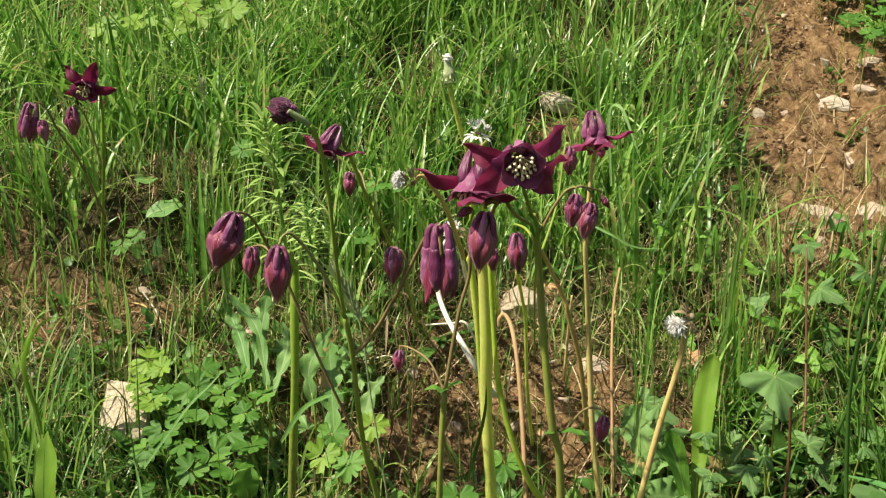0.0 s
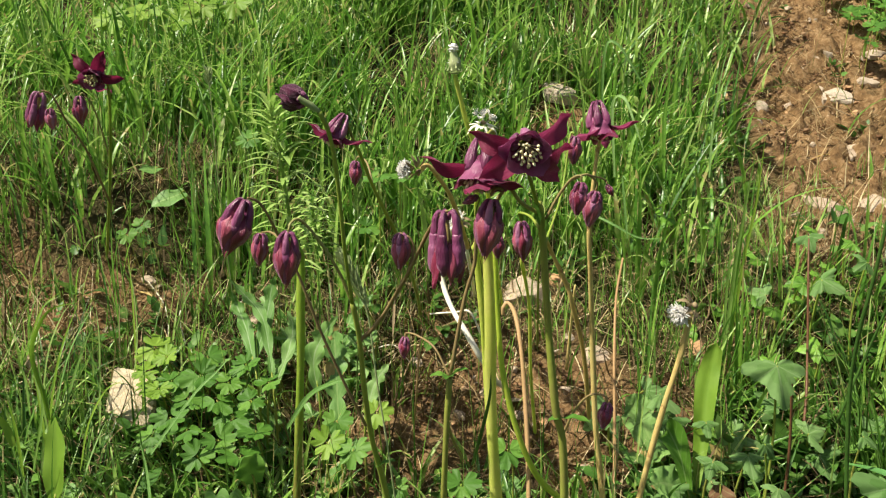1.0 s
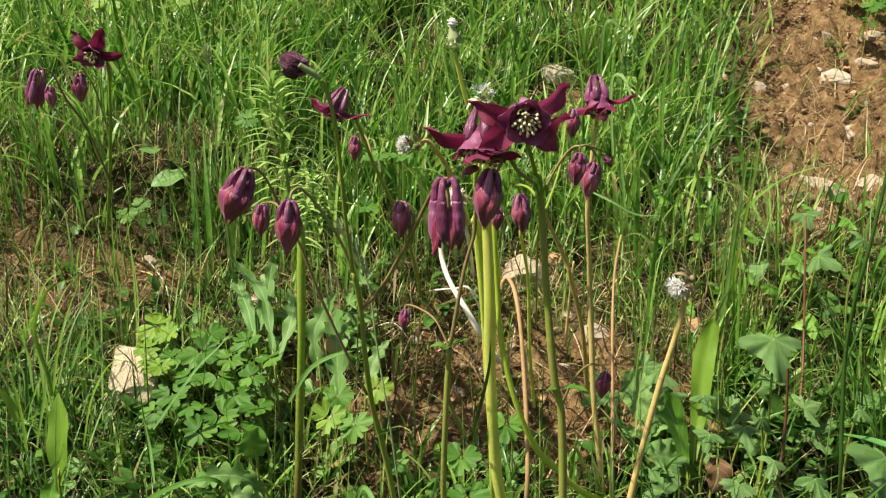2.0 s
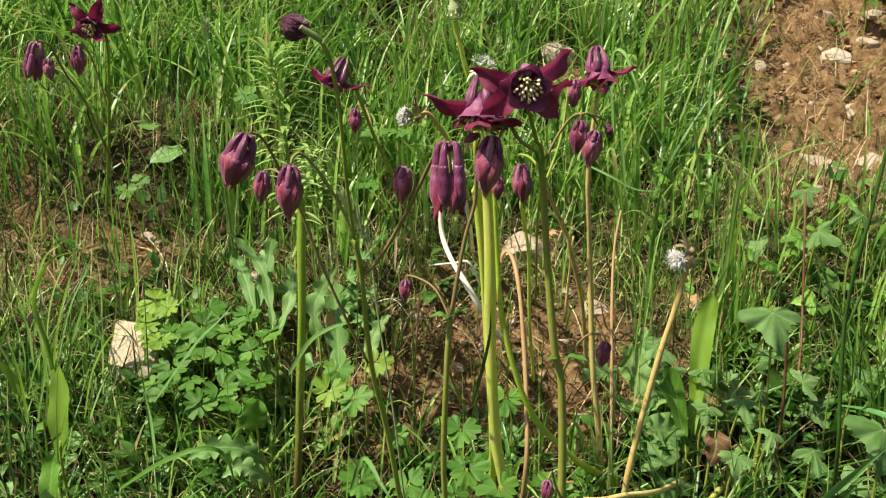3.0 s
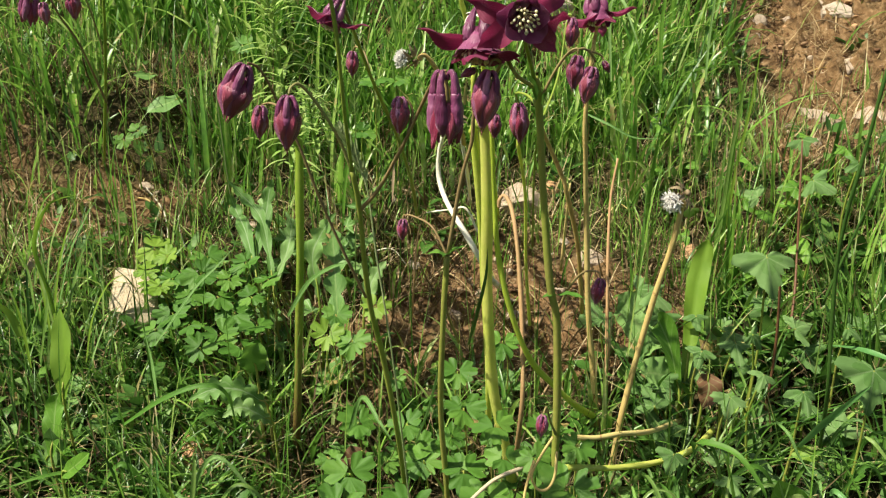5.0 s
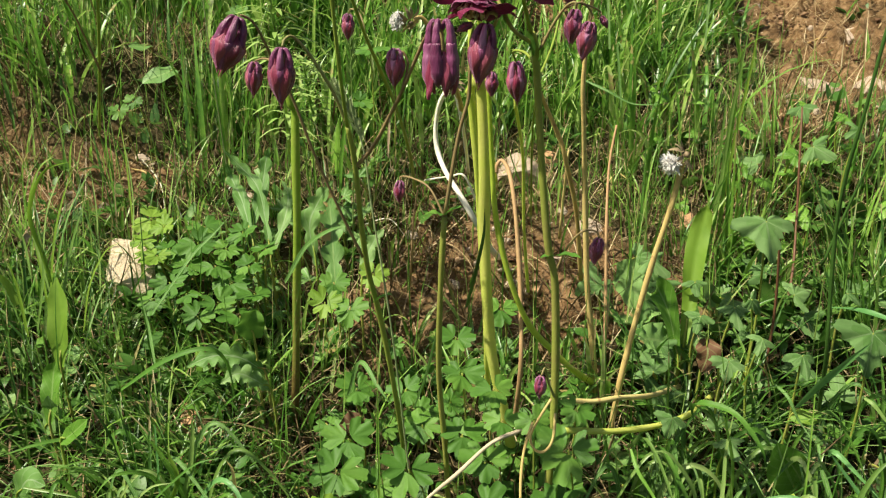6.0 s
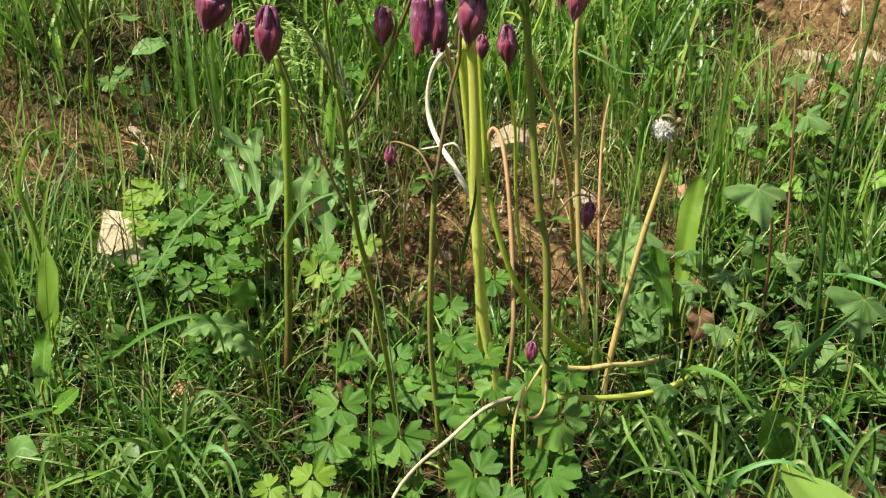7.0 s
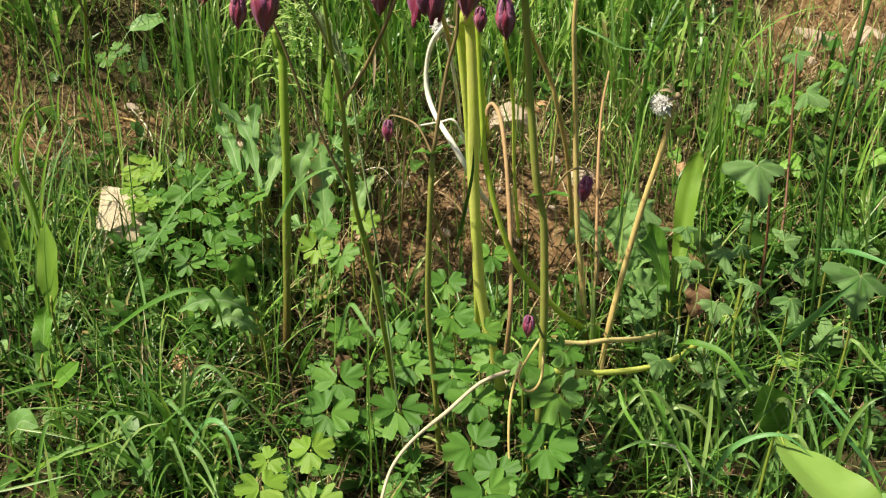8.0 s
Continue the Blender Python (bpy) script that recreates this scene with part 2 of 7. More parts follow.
SPURGE = plant("light green narrow leaf", [(0.0, (0.22, 0.38, 0.07)), (1.0, (0.42, 0.55, 0.18))], 0.35, 0.5, relief=0.1)
DEADLEAF = plant("dead brown leaf", [(0.0, (0.075, 0.038, 0.016)), (1.0, (0.16, 0.085, 0.04))], 0.15, 0.7, 30.0)
FLUFF = plant("white seed down", [(0.0, (0.92, 0.90, 0.85)), (1.0, (0.95, 0.94, 0.91))], 0.35, 0.8)
REDSTEM = plant("dark red herb stem", [(0.0, (0.085, 0.030, 0.018)), (1.0, (0.15, 0.075, 0.035))], 0.05, 0.5)
BRACT = plant("dry brown bract", [(0.0, (0.14, 0.09, 0.05)), (1.0, (0.34, 0.27, 0.15))], 0.1, 0.7)
GREENBRACT = plant("grey-green bract", [(0.0, (0.24, 0.33, 0.12)), (1.0, (0.44, 0.50, 0.25))], 0.3, 0.6)
GRASS = plant("meadow grass", [(0.0, (0.034, 0.110, 0.014)), (0.3, (0.098, 0.245, 0.029)), (0.6, (0.202, 0.385, 0.051)), (0.85, (0.355, 0.51, 0.125)), (1.0, (0.51, 0.57, 0.27))], 0.42, 0.36, island=True, shine=0.6, relief=0.06, wear=(0.42, 0.34, 0.14))
# cooler, darker grass: the shade low on the slope is put into its colour
SHADY_TUFT = plant("broad green grass, darkened for shade", [(0.0, (0.024, 0.080, 0.009)), (0.4, (0.060, 0.155, 0.018)), (0.8, (0.135, 0.265, 0.044)), (1.0, (0.31, 0.40, 0.15))], 0.32, 0.38, island=True, shine=0.5, relief=0.06, wear=(0.40, 0.33, 0.16))
DRY = plant("dry grass", [(0.0, (0.28, 0.19, 0.09)), (0.5, (0.44, 0.34, 0.17)), (1.0, (0.60, 0.52, 0.32))], 0.2, 0.6, island=True)
HERB = plant("small herb leaf", [(0.0, (0.034, 0.095, 0.015)), (0.5, (0.062, 0.155, 0.024)), (1.0, (0.150, 0.27, 0.055))], 0.3, 0.45, island=True)
BROWN = plant("brown dead grass", [(0.0, (0.055, 0.036, 0.016)), (0.6, (0.14, 0.10, 0.045)), (1.0, (0.30, 0.22, 0.11))], 0.15, 0.7, island=True)
MOSS = plant("yellow-green moss", [(0.0, (0.10, 0.11, 0.020)), (0.5, (0.20, 0.18, 0.040)), (0.8, (0.30, 0.23, 0.070)), (1.0, (0.38, 0.22, 0.09))], 0.25, 0.7, island=True)
CLOD = plant("soil crumb", [(0.0, (0.070, 0.036, 0.017)), (0.5, (0.18, 0.10, 0.048)), (1.0, (0.38, 0.26, 0.15))], 0.0, 0.95, island=True)


# ---- mesh helpers ----
def vec(*p):
    return np.array(p, float)


def unit(v):
    return v / (np.linalg.norm(v) + 1e-12)


def smooth_path(pts, per=5):
    """A soft curve through the points, and the fraction along it."""
    p = np.array(pts, float)
    if len(p) < 3:
        s = np.linspace(0, 1, per + 1)
        return p[0] + s[:, None] * (p[1] - p[0]), s
    q = np.vstack([2 * p[0] - p[1], p, 2 * p[-1] - p[-2]])
    out = []
    for k in range(len(p) - 1):
        a, b, c, d = q[k:k + 4]
        for u in np.arange(per) / per:
            out.append(0.5 * (2 * b + (c - a) * u + (2 * a - 5 * b + 4 * c - d) * u * u + (3 * b - a - 3 * c + d) * u ** 3))
    out.append(p[-1])
    out = np.array(out)
    return out, np.linspace(0, 1, len(out))


class Shape:
    """Vertices, faces and the grain (along, across) of one mesh in the making."""

    def __init__(self):
        self.v, self.f, self.g = [], [], []

    def grid(self, rows, grains, closed=False):
        base, n = len(self.v), len(rows[0])
        for row, gr in zip(rows, grains):
            self.v.extend(map(tuple, row))
            self.g.extend(map(tuple, gr))
        for i in range(len(rows) - 1):
            for j in range(n if closed else n - 1):
                k = (j + 1) % n
                self.f.append((base + i * n + j, base + i * n + k, base + (i + 1) * n + k, base + (i + 1) * n + j))
        return base

    def tube(self, pts, radii, n=8, per=5, uneven=0.0, cap=True):
        p, s = smooth_path(pts, per)
        r = np.interp(s, np.linspace(0, 1, len(radii)), radii)
        t = np.gradient(p, axis=0)
        side = unit(np.cross(unit(t[0]), (0.3, 0.9, 0.2)))
        rows, grains = [], []
        for k in range(len(p)):
            d = unit(t[k])
            side = unit(side - d * side.dot(d))
            up = np.cross(d, side)
            a = np.arange(n) * 2 * math.pi / n
            rr = r[k] * (1 + uneven * np.sin(3 * a + 9 * s[k]) + uneven * math.sin(23 * s[k] + len(self.v)))
            rows.append(p[k] + np.outer(np.cos(a) * rr, side) + np.outer(np.sin(a) * rr, up))
            grains.append([(s[k], 0.5 + 0.5 * math.cos(x), 0) for x in a])
        base = self.grid(rows, grains, True)
        if cap:
            self.f.append(tuple(base + j for j in reversed(range(n))))
            self.f.append(tuple(base + (len(rows) - 1) * n + j for j in range(n)))
        return self

    def leaf(self, pts, width, normal, n=7, per=5, fold=0.25, wave=0.0, ripple=5.0, cup=0.0):
        """A blade along pts. width(s): the half width; normal: the way its face looks."""
        p, s = smooth_path(pts, per)
        t = np.gradient(p, axis=0)
        v = np.linspace(-1, 1, n)
        rows, grains = [], []
        for k in range(len(p)):
            d = unit(t[k])
            side = unit(np.cross(d, normal))
            up = np.cross(side, d)
            w = width(s[k])
            lift = fold * np.abs(v) * w + cup * v * v * w + wave * w * np.sin(ripple * 6.28 * s[k] + 2.2 * np.sign(v)) * v * v
            rows.append(p[k] + np.outer(v * w, side) + np.outer(lift, up))
            grains.append([(s[k], x, 0) for x in v])
        self.grid(rows, grains)
        return self

    def fan(self, radius, n=36, rings=4, m=None, cup=0.0, wave=0.0, phase=0.0, back=2.6):
        """A lobed blade spread from its stalk: radius(angle) from the foot, tip along +Y."""
        m = np.array(m) if m is not None else np.eye(4)
        a = np.linspace(-back, back, n)
        rows, grains = [], []
        for k in range(rings + 1):
            q = k / rings
            row = []
            for x in a:
                r = radius(x) * q
                z = cup * r * q + wave * r * q * math.sin(5 * x + phase) + wave * 0.5 * r * math.sin(11 * x + 2 * phase) * q
                row.append(vec(math.sin(x) * r, math.cos(x) * r, z))
            rows.append(np.array(row) @ m[:3, :3].T + m[:3, 3])
            grains.append([(q, math.sin(3 * x) * q, 0) for x in a])
        self.grid(rows, grains)
        return self

    def ball(self, c, r, n=7, rings=5):
        rows, grains = [], []
        for k in range(rings + 1):
            h = math.pi * k / rings
            a = np.arange(n) * 2 * math.pi / n
            rr = math.sin(h) + 0.02
            rows.append(np.stack([c[0] + r[0] * rr * np.cos(a), c[1] + r[1] * rr * np.sin(a), np.full(n, c[2] - r[2] * math.cos(h))], 1))
            grains.append([(k / rings, math.cos(x), 0) for x in a])
        self.grid(rows, grains, True)
        return self

    def mesh(self, name, material, smooth=True):
        d = bpy.data.meshes.new(name)
        d.from_pydata(self.v, [], self.f)
        d.attributes.new("grain", "FLOAT_VECTOR", "POINT").data.foreach_set("vector", np.array(self.g, np.float32).ravel())
        d.polygons.foreach_set("use_smooth", [smooth] * len(d.polygons))
        d.materials.append(material)
        d.update()
        return d


def part(name, mesh, parent=None, m=None, label=""):
    """One mesh object under a thing or a part, at the pose m in its parent."""
    ob = new(name, mesh)
    if parent:
        ob.parent = parent
    if m is not None:
        ob.matrix_local = m
    return tagged(ob, label)


def thing(name, label, category, group="", at=None):
    ob = new(name)
    if at is not None:
        ob.location = at
    ob.empty_display_size = 0.02
    return tagged(ob, label, category, group)


def bulk(name, v, f, g, material, label, category):
    """One large mesh of kind stuff from arrays of vertices, quads and grain."""
    d = bpy.data.meshes.new(name)
    d.vertices.add(len(v))
    d.vertices.foreach_set("co", v.astype(np.float32).ravel())
    d.loops.add(f.size)
    d.loops.foreach_set("vertex_index", f.astype(np.int32).ravel())
    d.polygons.add(len(f))
    d.polygons.foreach_set("loop_start", np.arange(len(f), dtype=np.int32) * f.shape[1])
    d.polygons.foreach_set("use_smooth", np.ones(len(f), bool))
    d.update(calc_edges=True)
    d.attributes.new("grain", "FLOAT_VECTOR", "POINT").data.foreach_set("vector", g.astype(np.float32).ravel())
    d.materials.append(material)
    return tagged(new(name, d), label, category, kind="stuff")


def aim(at, way, roll=0.0, size=1.0):
    """The pose at a place with local +Z along way."""
    q = Vector(way).to_track_quat("Z", "Y").to_matrix().to_4x4()
    return Matrix.Translation(at) @ q @ Matrix.Rotation(radians(roll), 4, "Z") @ Matrix.Diagonal((size, size, size, 1))


# ---- ground ----
def near_path(x, y):
    """1 along the trodden path, falling to 0 where the meadow closes beside it."""
    return np.clip(1.75 - np.abs(x - 0.29 - 0.29 * y) / 0.2, 0, 1) * step(1.1, 1.2, y)


def spread(a, b, fine, out):
    """Lines close together from a to b, and ever wider beyond, out to the distance out."""
    mid = np.arange(a, b, fine)
    far = fine * 2 * (1.22 ** np.arange(60)).cumsum()
    far = far[far < out]
    return np.concatenate([(a - far)[::-1], mid, b + far])


def build_ground():
    xs, ys = spread(-1.25, 1.35, 0.0065, 60), spread(0.45, 2.25, 0.0065, 38)
    gx, gy = np.meshgrid(xs, ys)
    x, y = gx.ravel(), gy.ravel()
    b = bare(x, y)
    z = height(x, y)
    near = np.exp(-((y - 1.3) / 1.1) ** 4 - (x / 1.6) ** 4)
    rough = 0.75 + 0.45 * b + 0.9 * near_path(x, y) * b
    z = z + near * rough * (0.011 * bumps(x * 31, y * 31, 5) + 0.008 * bumps(x * 67, y * 67, 6) + 0.0045 * bumps(x * 115, y * 115, 7))
    n, k = len(xs), len(ys)
    i = (np.arange(k - 1)[:, None] * n + np.arange(n - 1)[None]).ravel()
    f = np.stack([i, i + 1, i + n + 1, i + n], 1)
    ob = bulk("ground", np.stack([x, y, z], 1), f, np.stack([b, step(1.4, 2.4, np.hypot(x, y - 1.3)) * (1 - b), 0 * b], 1), SOIL, "steep slope of loose red-brown soil, with moss and painted dark shade under the growth", "ground")
    ob["kind"] = "structure"


build_ground()


# ---- columbines ----
def taper(peak=0.45, foot=0.15, tip=0.02):
    """Half width along a leaf, 1 at its widest."""
    def w(s):
        if s < peak:
            return foot + (1 - foot) * math.sin(s / peak * math.pi / 2)
        return tip + (1 - tip) * math.cos((s - peak) / (1 - peak) * math.pi / 2) ** 0.9
    return w


def flower_meshes():
    """Pieces of an open columbine flower 6 cm across, its mouth along +Z."""
    sh = Shape().ball((0, 0, 0), (0.0034, 0.0034, 0.003))
    out = {"heart": sh.mesh("heart", STEM)}
    for k, (back, wide, side) in enumerate(((0.004, 0.0080, -0.0016), (0.001, 0.0088, 0.0016), (0.007, 0.0082, 0.0006))):
        def w(s, wide=wide):
            return wide * (0.28 + 0.72 * math.sin(s / 0.40 * math.pi / 2) if s < 0.40 else 0.03 + 0.97 * math.cos((s - 0.40) / 0.60 * math.pi / 2) ** 1.15)
        sh = Shape().leaf([(0, 0.002, 0.001), (0.0008 * k, 0.011, 0.0045), (side * 0.4, 0.022, 0.0035 - back * 0.35), (side * 0.9, 0.031, -0.001 - back), (side * 1.6, 0.039, -0.0015 - back * 1.25)], w, (0, 0, 1), 11, 6, 0.20, 0.30, 1.1 + 0.3 * k, 0.20)
        out["sepal%d" % k] = sh.mesh("sepal", PETAL)
    def w(s):
        return 0.0098 * (0.50 + 0.45 * math.sin(s * 2.6)) * (1 if s < 0.76 else 1 - 1.7 * (s - 0.76))
    for k, flare in enumerate((0.0, 0.0030)):
        sh = Shape().leaf([(0, 0.0052, -0.001), (0, 0.0090, 0.0055), (0.0006, 0.0122, 0.0120), (0.0012 * (1 - 2 * k), 0.0162 + flare, 0.0172 - flare)], w, (0, -1, 0.3), 11, 6, 0.0, 0.26, 1.3 + 0.5 * k, 0.55)
        out["petal%d" % k] = sh.mesh("petal", VIOLET)
    sh = Shape().tube([(0, 0.0086, 0.0100), (0, 0.0082, 0.002), (0, 0.0066, -0.0065), (0.0003, 0.0050, -0.0125), (0.0004, 0.0030, -0.0152), (0, 0.0014, -0.0138), (0, 0.0012, -0.0118)], (0.0030, 0.0040, 0.0024, 0.0014, 0.0011, 0.0011, 0.0013), 10, 4, 0.05)
    out["spur"] = sh.mesh("spur", SPUR)
    r = random.Random(5)
    out["stamen"] = Shape().tube([(0, 0, 0), (0.0008, 0, 0.009), (0.0004, 0, 0.0172), (0, 0, 0.0180), (0, 0, 0.0192), (0, 0, 0.0204), (0, 0, 0.0208)], (0.0003, 0.00026, 0.00024, 0.0008, 0.0011, 0.0009, 0.0003), 7, 2).mesh("stamen", ANTHER)
    out["ways"] = []
    for k in range(27):
        a, q = k * 2.4 + r.uniform(-0.3, 0.3), math.sqrt((k + 0.7) / 27)
        out["ways"].append((math.cos(a) * 0.0090 * q, math.sin(a) * 0.0090 * q, 0.0200 + r.uniform(-0.002, 0.002) - 0.003 * q))
    return out


def bud_meshes(length, radius, shoulder, peak, tip, thick, mat=None):
    """A closed bud along +Z: five petals that run up into hooked spurs, long pointed sepals wrapped round them.
    shoulder: where the spurs part; peak: where the bud is widest; tip: its width at the end."""
    def girth(s):
        if s < peak:
            return radius * (0.66 + 0.34 * math.sin(max(0.0, (s - shoulder) / (peak - shoulder)) * math.pi / 2))
        u = (s - peak) / (1 - peak)
        return radius * (tip + (1 - tip) * (0.35 * (1 - u) + 0.65 * math.cos(u * math.pi / 2) ** 1.2))
    out = {}
    k = radius * thick
    top = shoulder * length
    sh = Shape().tube([(0, radius * 0.62, top * 1.9), (0, radius * 0.68, top * 1.3), (0, radius * 0.66, top * 0.8), (0, radius * 0.56, top * 0.3), (0, radius * 0.40, -top * 0.02), (0, radius * 0.24, -top * 0.10), (0, radius * 0.13, top * 0.06), (0, radius * 0.12, top * 0.25)],
                      (k * 0.7, k * 1.25, k * 1.05, k * 0.8, k * 0.62, k * 0.54, k * 0.5, k * 0.55), 9, 4, 0.06)
    out["spur"] = sh.mesh("spur", SPUR)
    for v in range(2):
        sh, rows, grains = Shape(), [], []
        for s in np.linspace(shoulder * 1.05, 0.90, 13):
            u = (s - shoulder * 1.05) / (0.90 - shoulder * 1.05)
            wide = 0.34 + 0.42 * math.sin(min(1, u * 2.4) * math.pi / 2)
            row = []
            for a in np.linspace(-1, 1, 9):
                q = girth(s) * (0.84 + 0.17 * math.cos(a * 1.57) - 0.10 * max(0.0, u - 0.7)) + radius * 0.03 * math.sin(s * 13 + v * 2 + a * 3)
                row.append((math.sin(a * wide) * q, math.cos(a * wide) * q, s * length))
            rows.append(np.array(row))
            grains.append([(s, a, 0) for a in np.linspace(-1, 1, 9)])
        sh.grid(rows, grains)
        out["petal%d" % v] = sh.mesh("petal", mat or SPUR)
        sh, rows, grains = Shape(), [], []
        a0 = shoulder * 0.62
        for s in np.linspace(a0, 1.0, 16):
            u = (s - a0) / (1 - a0)
            wide = 0.72 * (0.12 + 0.88 * math.sin(min(1, u * 1.7) * 1.57) ** 1.4) * (1 - max(0.0, u - 0.5) / 0.5 * 0.88)
            row = []
            for a in np.linspace(-1, 1, 11):
                q = girth(s) * (1.02 + 0.05 * math.sin(u * 3.1) - 0.13 * a * a + 0.10 * math.exp(-(a / 0.2) ** 2)) + radius * 0.05 * math.sin(s * 11 + 2 * v + 3 * a) * math.sin(u * 3.1)
                row.append((math.sin(a * wide + 0.14 * u * math.sin(3 * s + 4 * v)) * q, math.cos(a * wide) * q, (s + (0.06 * v - 0.02) * u * u) * length))
            rows.append(np.array(row))
            grains.append([(s, a, 0) for a in np.linspace(-1, 1, 11)])
        sh.grid(rows, grains)
        out["sepal%d" % v] = sh.mesh("sepal", mat or BUD)
    out["heart"] = Shape().tube([(0, 0, -0.04 * length), (0, 0, 0.1 * length), (0, 0, shoulder * length), (0, 0, 0.75 * length)], (0.0010, 0.0018, radius * 0.34, radius * 0.34), 8, 3).mesh("heart", GOLD)
    return out


def loose_bud_meshes(length, radius):
    """A big bud about to open: five tubular petals standing side by side, sepals hanging between them in ragged points."""
    out, k = {}, radius
    for v in range(2):
        sh = Shape().tube([(0, 0.74 * k, 0.26 * length), (0, 0.77 * k, 0.44 * length), (0.03 * k, 0.76 * k, 0.62 * length), (0.05 * k * (1 - 2 * v), 0.70 * k, (0.78 + 0.04 * v) * length), (0, 0.58 * k, (0.90 + 0.06 * v) * length)],
                          (0.27 * k, 0.36 * k, 0.43 * k, 0.36 * k, 0.06 * k), 12, 4, 0.07)
        out["petal%d" % v] = sh.mesh("petal", SPUR)
        sh, rows, grains = Shape(), [], []
        for s in np.linspace(0.38, 1.04, 15):
            u = (s - 0.38) / 0.66
            far = k * (0.66 + 0.36 * math.sin(min(1, u * 1.5) * 1.57) - 0.16 * max(0, u - 0.6) / 0.4 + (0.24 if v else -0.10) * max(0, u - 0.75) / 0.25)
            wide = 0.58 * (0.15 + 0.85 * math.sin(min(1, u * 1.6) * 1.57)) * (1 - max(0, u - 0.55) / 0.45 * 0.93)
            row = []
            for a in np.linspace(-1, 1, 9):
                q = far * (1 - 0.16 * a * a) + k * 0.06 * math.sin(a * 5 + s * 9 + 2 * v)
                row.append((math.sin(a * wide + 0.16 * u * math.sin(3 * s + 4 * v)) * q, math.cos(a * wide) * q, (s + (0.06 * v - 0.03) * u) * length + 0.02 * length * abs(a) * math.sin(7 * a + v)))
            rows.append(np.array(row))
            grains.append([(s, a, 0) for a in np.linspace(-1, 1, 9)])
        sh.grid(rows, grains)
        out["sepal%d" % v] = sh.mesh("sepal", BUD)
    sh = Shape().tube([(0, 0.16 * k, 0.06 * length), (0, 0.26 * k, -0.03 * length), (0, 0.48 * k, -0.05 * length), (0, 0.66 * k, 0.04 * length), (0, 0.72 * k, 0.16 * length), (0, 0.74 * k, 0.30 * length)],
                      (0.11 * k, 0.12 * k, 0.15 * k, 0.19 * k, 0.24 * k, 0.27 * k), 10, 4, 0.06)
    out["spur"] = sh.mesh("spur", SPUR)
    out["heart"] = Shape().tube([(0, 0, -0.06 * length), (0, 0, 0.1 * length), (0, 0, 0.5 * length), (0, 0, 0.75 * length)], (0.0011, 0.0018, radius * 0.30, radius * 0.2), 8, 3).mesh("heart", GOLD)
    return out


FLOWER = flower_meshes()
BUDS = {
    "long": loose_bud_meshes(0.043, 0.0108),
    "half": bud_meshes(0.0385, 0.0112, 0.30, 0.47, 0.16, 0.25),
    "closed": bud_meshes(0.042, 0.0098, 0.22, 0.42, 0.05, 0.25),
    "small": bud_meshes(0.0245, 0.0060, 0.15, 0.42, 0.06, 0.24),
    "dark": bud_meshes(0.021, 0.0076, 0.12, 0.5, 0.55, 0.2, FADED),
}


def flower(parent, at, way, roll=0.0, size=1.0, sag=0.0, label="open dark wine-red flower with cream stamens", droop=(0, 0, 0, 0, 0), spread=(36, 108, 180, 252, 324), turned=(8, -12, 10, -6, 14)):
    """An open flower. droop: how far each sepal leans towards the mouth; turned: how far it is rolled about its own length."""
    ob = part("flower", FLOWER["heart"], parent, aim(at, way, roll, size), label)
    for k in range(5):
        turn = Matrix.Rotation(radians(spread[k]), 4, "Z") @ Matrix.Rotation(radians(sag + droop[k]), 4, "X") @ Matrix.Rotation(radians(turned[k]), 4, "Y")
        part("sepal", FLOWER["sepal%d" % (k % 3)], ob, turn)
        turn = Matrix.Rotation(radians(72 * k + 5 * (k % 2)), 4, "Z")
        part("petal", FLOWER["petal%d" % (k % 2)], ob, turn @ Matrix.Rotation(radians(sag * 0.3), 4, "X"))
        part("spur", FLOWER["spur"], ob, turn)
    for k, w in enumerate(FLOWER["ways"]):
        part("stamen", FLOWER["stamen"], ob, aim((w[0] * 0.1, w[1] * 0.1, 0.002), w, 137 * k, Vector(w).length / 0.0208), "cream-yellow stamen")
    return ob


def bud(parent, at, way, kind="small", size=1.0, roll=0.0, label=""):
    mesh = BUDS[kind]
    ob = part("bud", mesh["heart"], parent, aim(at, way, roll, size), label or "closed wine-red bud")
    for k in range(5):
        part("sepal", mesh["sepal%d" % (k % 2)], ob, Matrix.Rotation(radians(72 * k + 4 * (k % 3)), 4, "Z"))
        turn = Matrix.Rotation(radians(72 * k + 36 + 5 * (k % 2)), 4, "Z")
        part("petal", mesh["petal%d" % (k % 2)], ob, turn)
        part("spur", mesh["spur"], ob, turn)
    return ob


def stalk(parent, pts, r0, r1, material=STEM, name="stem", label="", n=8, uneven=0.06):
    return part(name, Shape().tube(pts, (r0, r1), n, 6, uneven).mesh(name, material), parent, None, label)


def bract(parent, at, way, length, width, material=COLUMBINE, up=(0, 0, 1), name="bract", label=""):
    a, d = vec(*at), unit(vec(*way))
    w = taper(0.5, 0.2)
    sh = Shape().leaf([a, a + d * length * 0.5 + vec(0, 0, length * 0.06), a + d * length], lambda s: width * w(s), up, 5, 5, 0.35, 0.15, 2)
    return part(name, sh.mesh(name, material), parent, None, label)


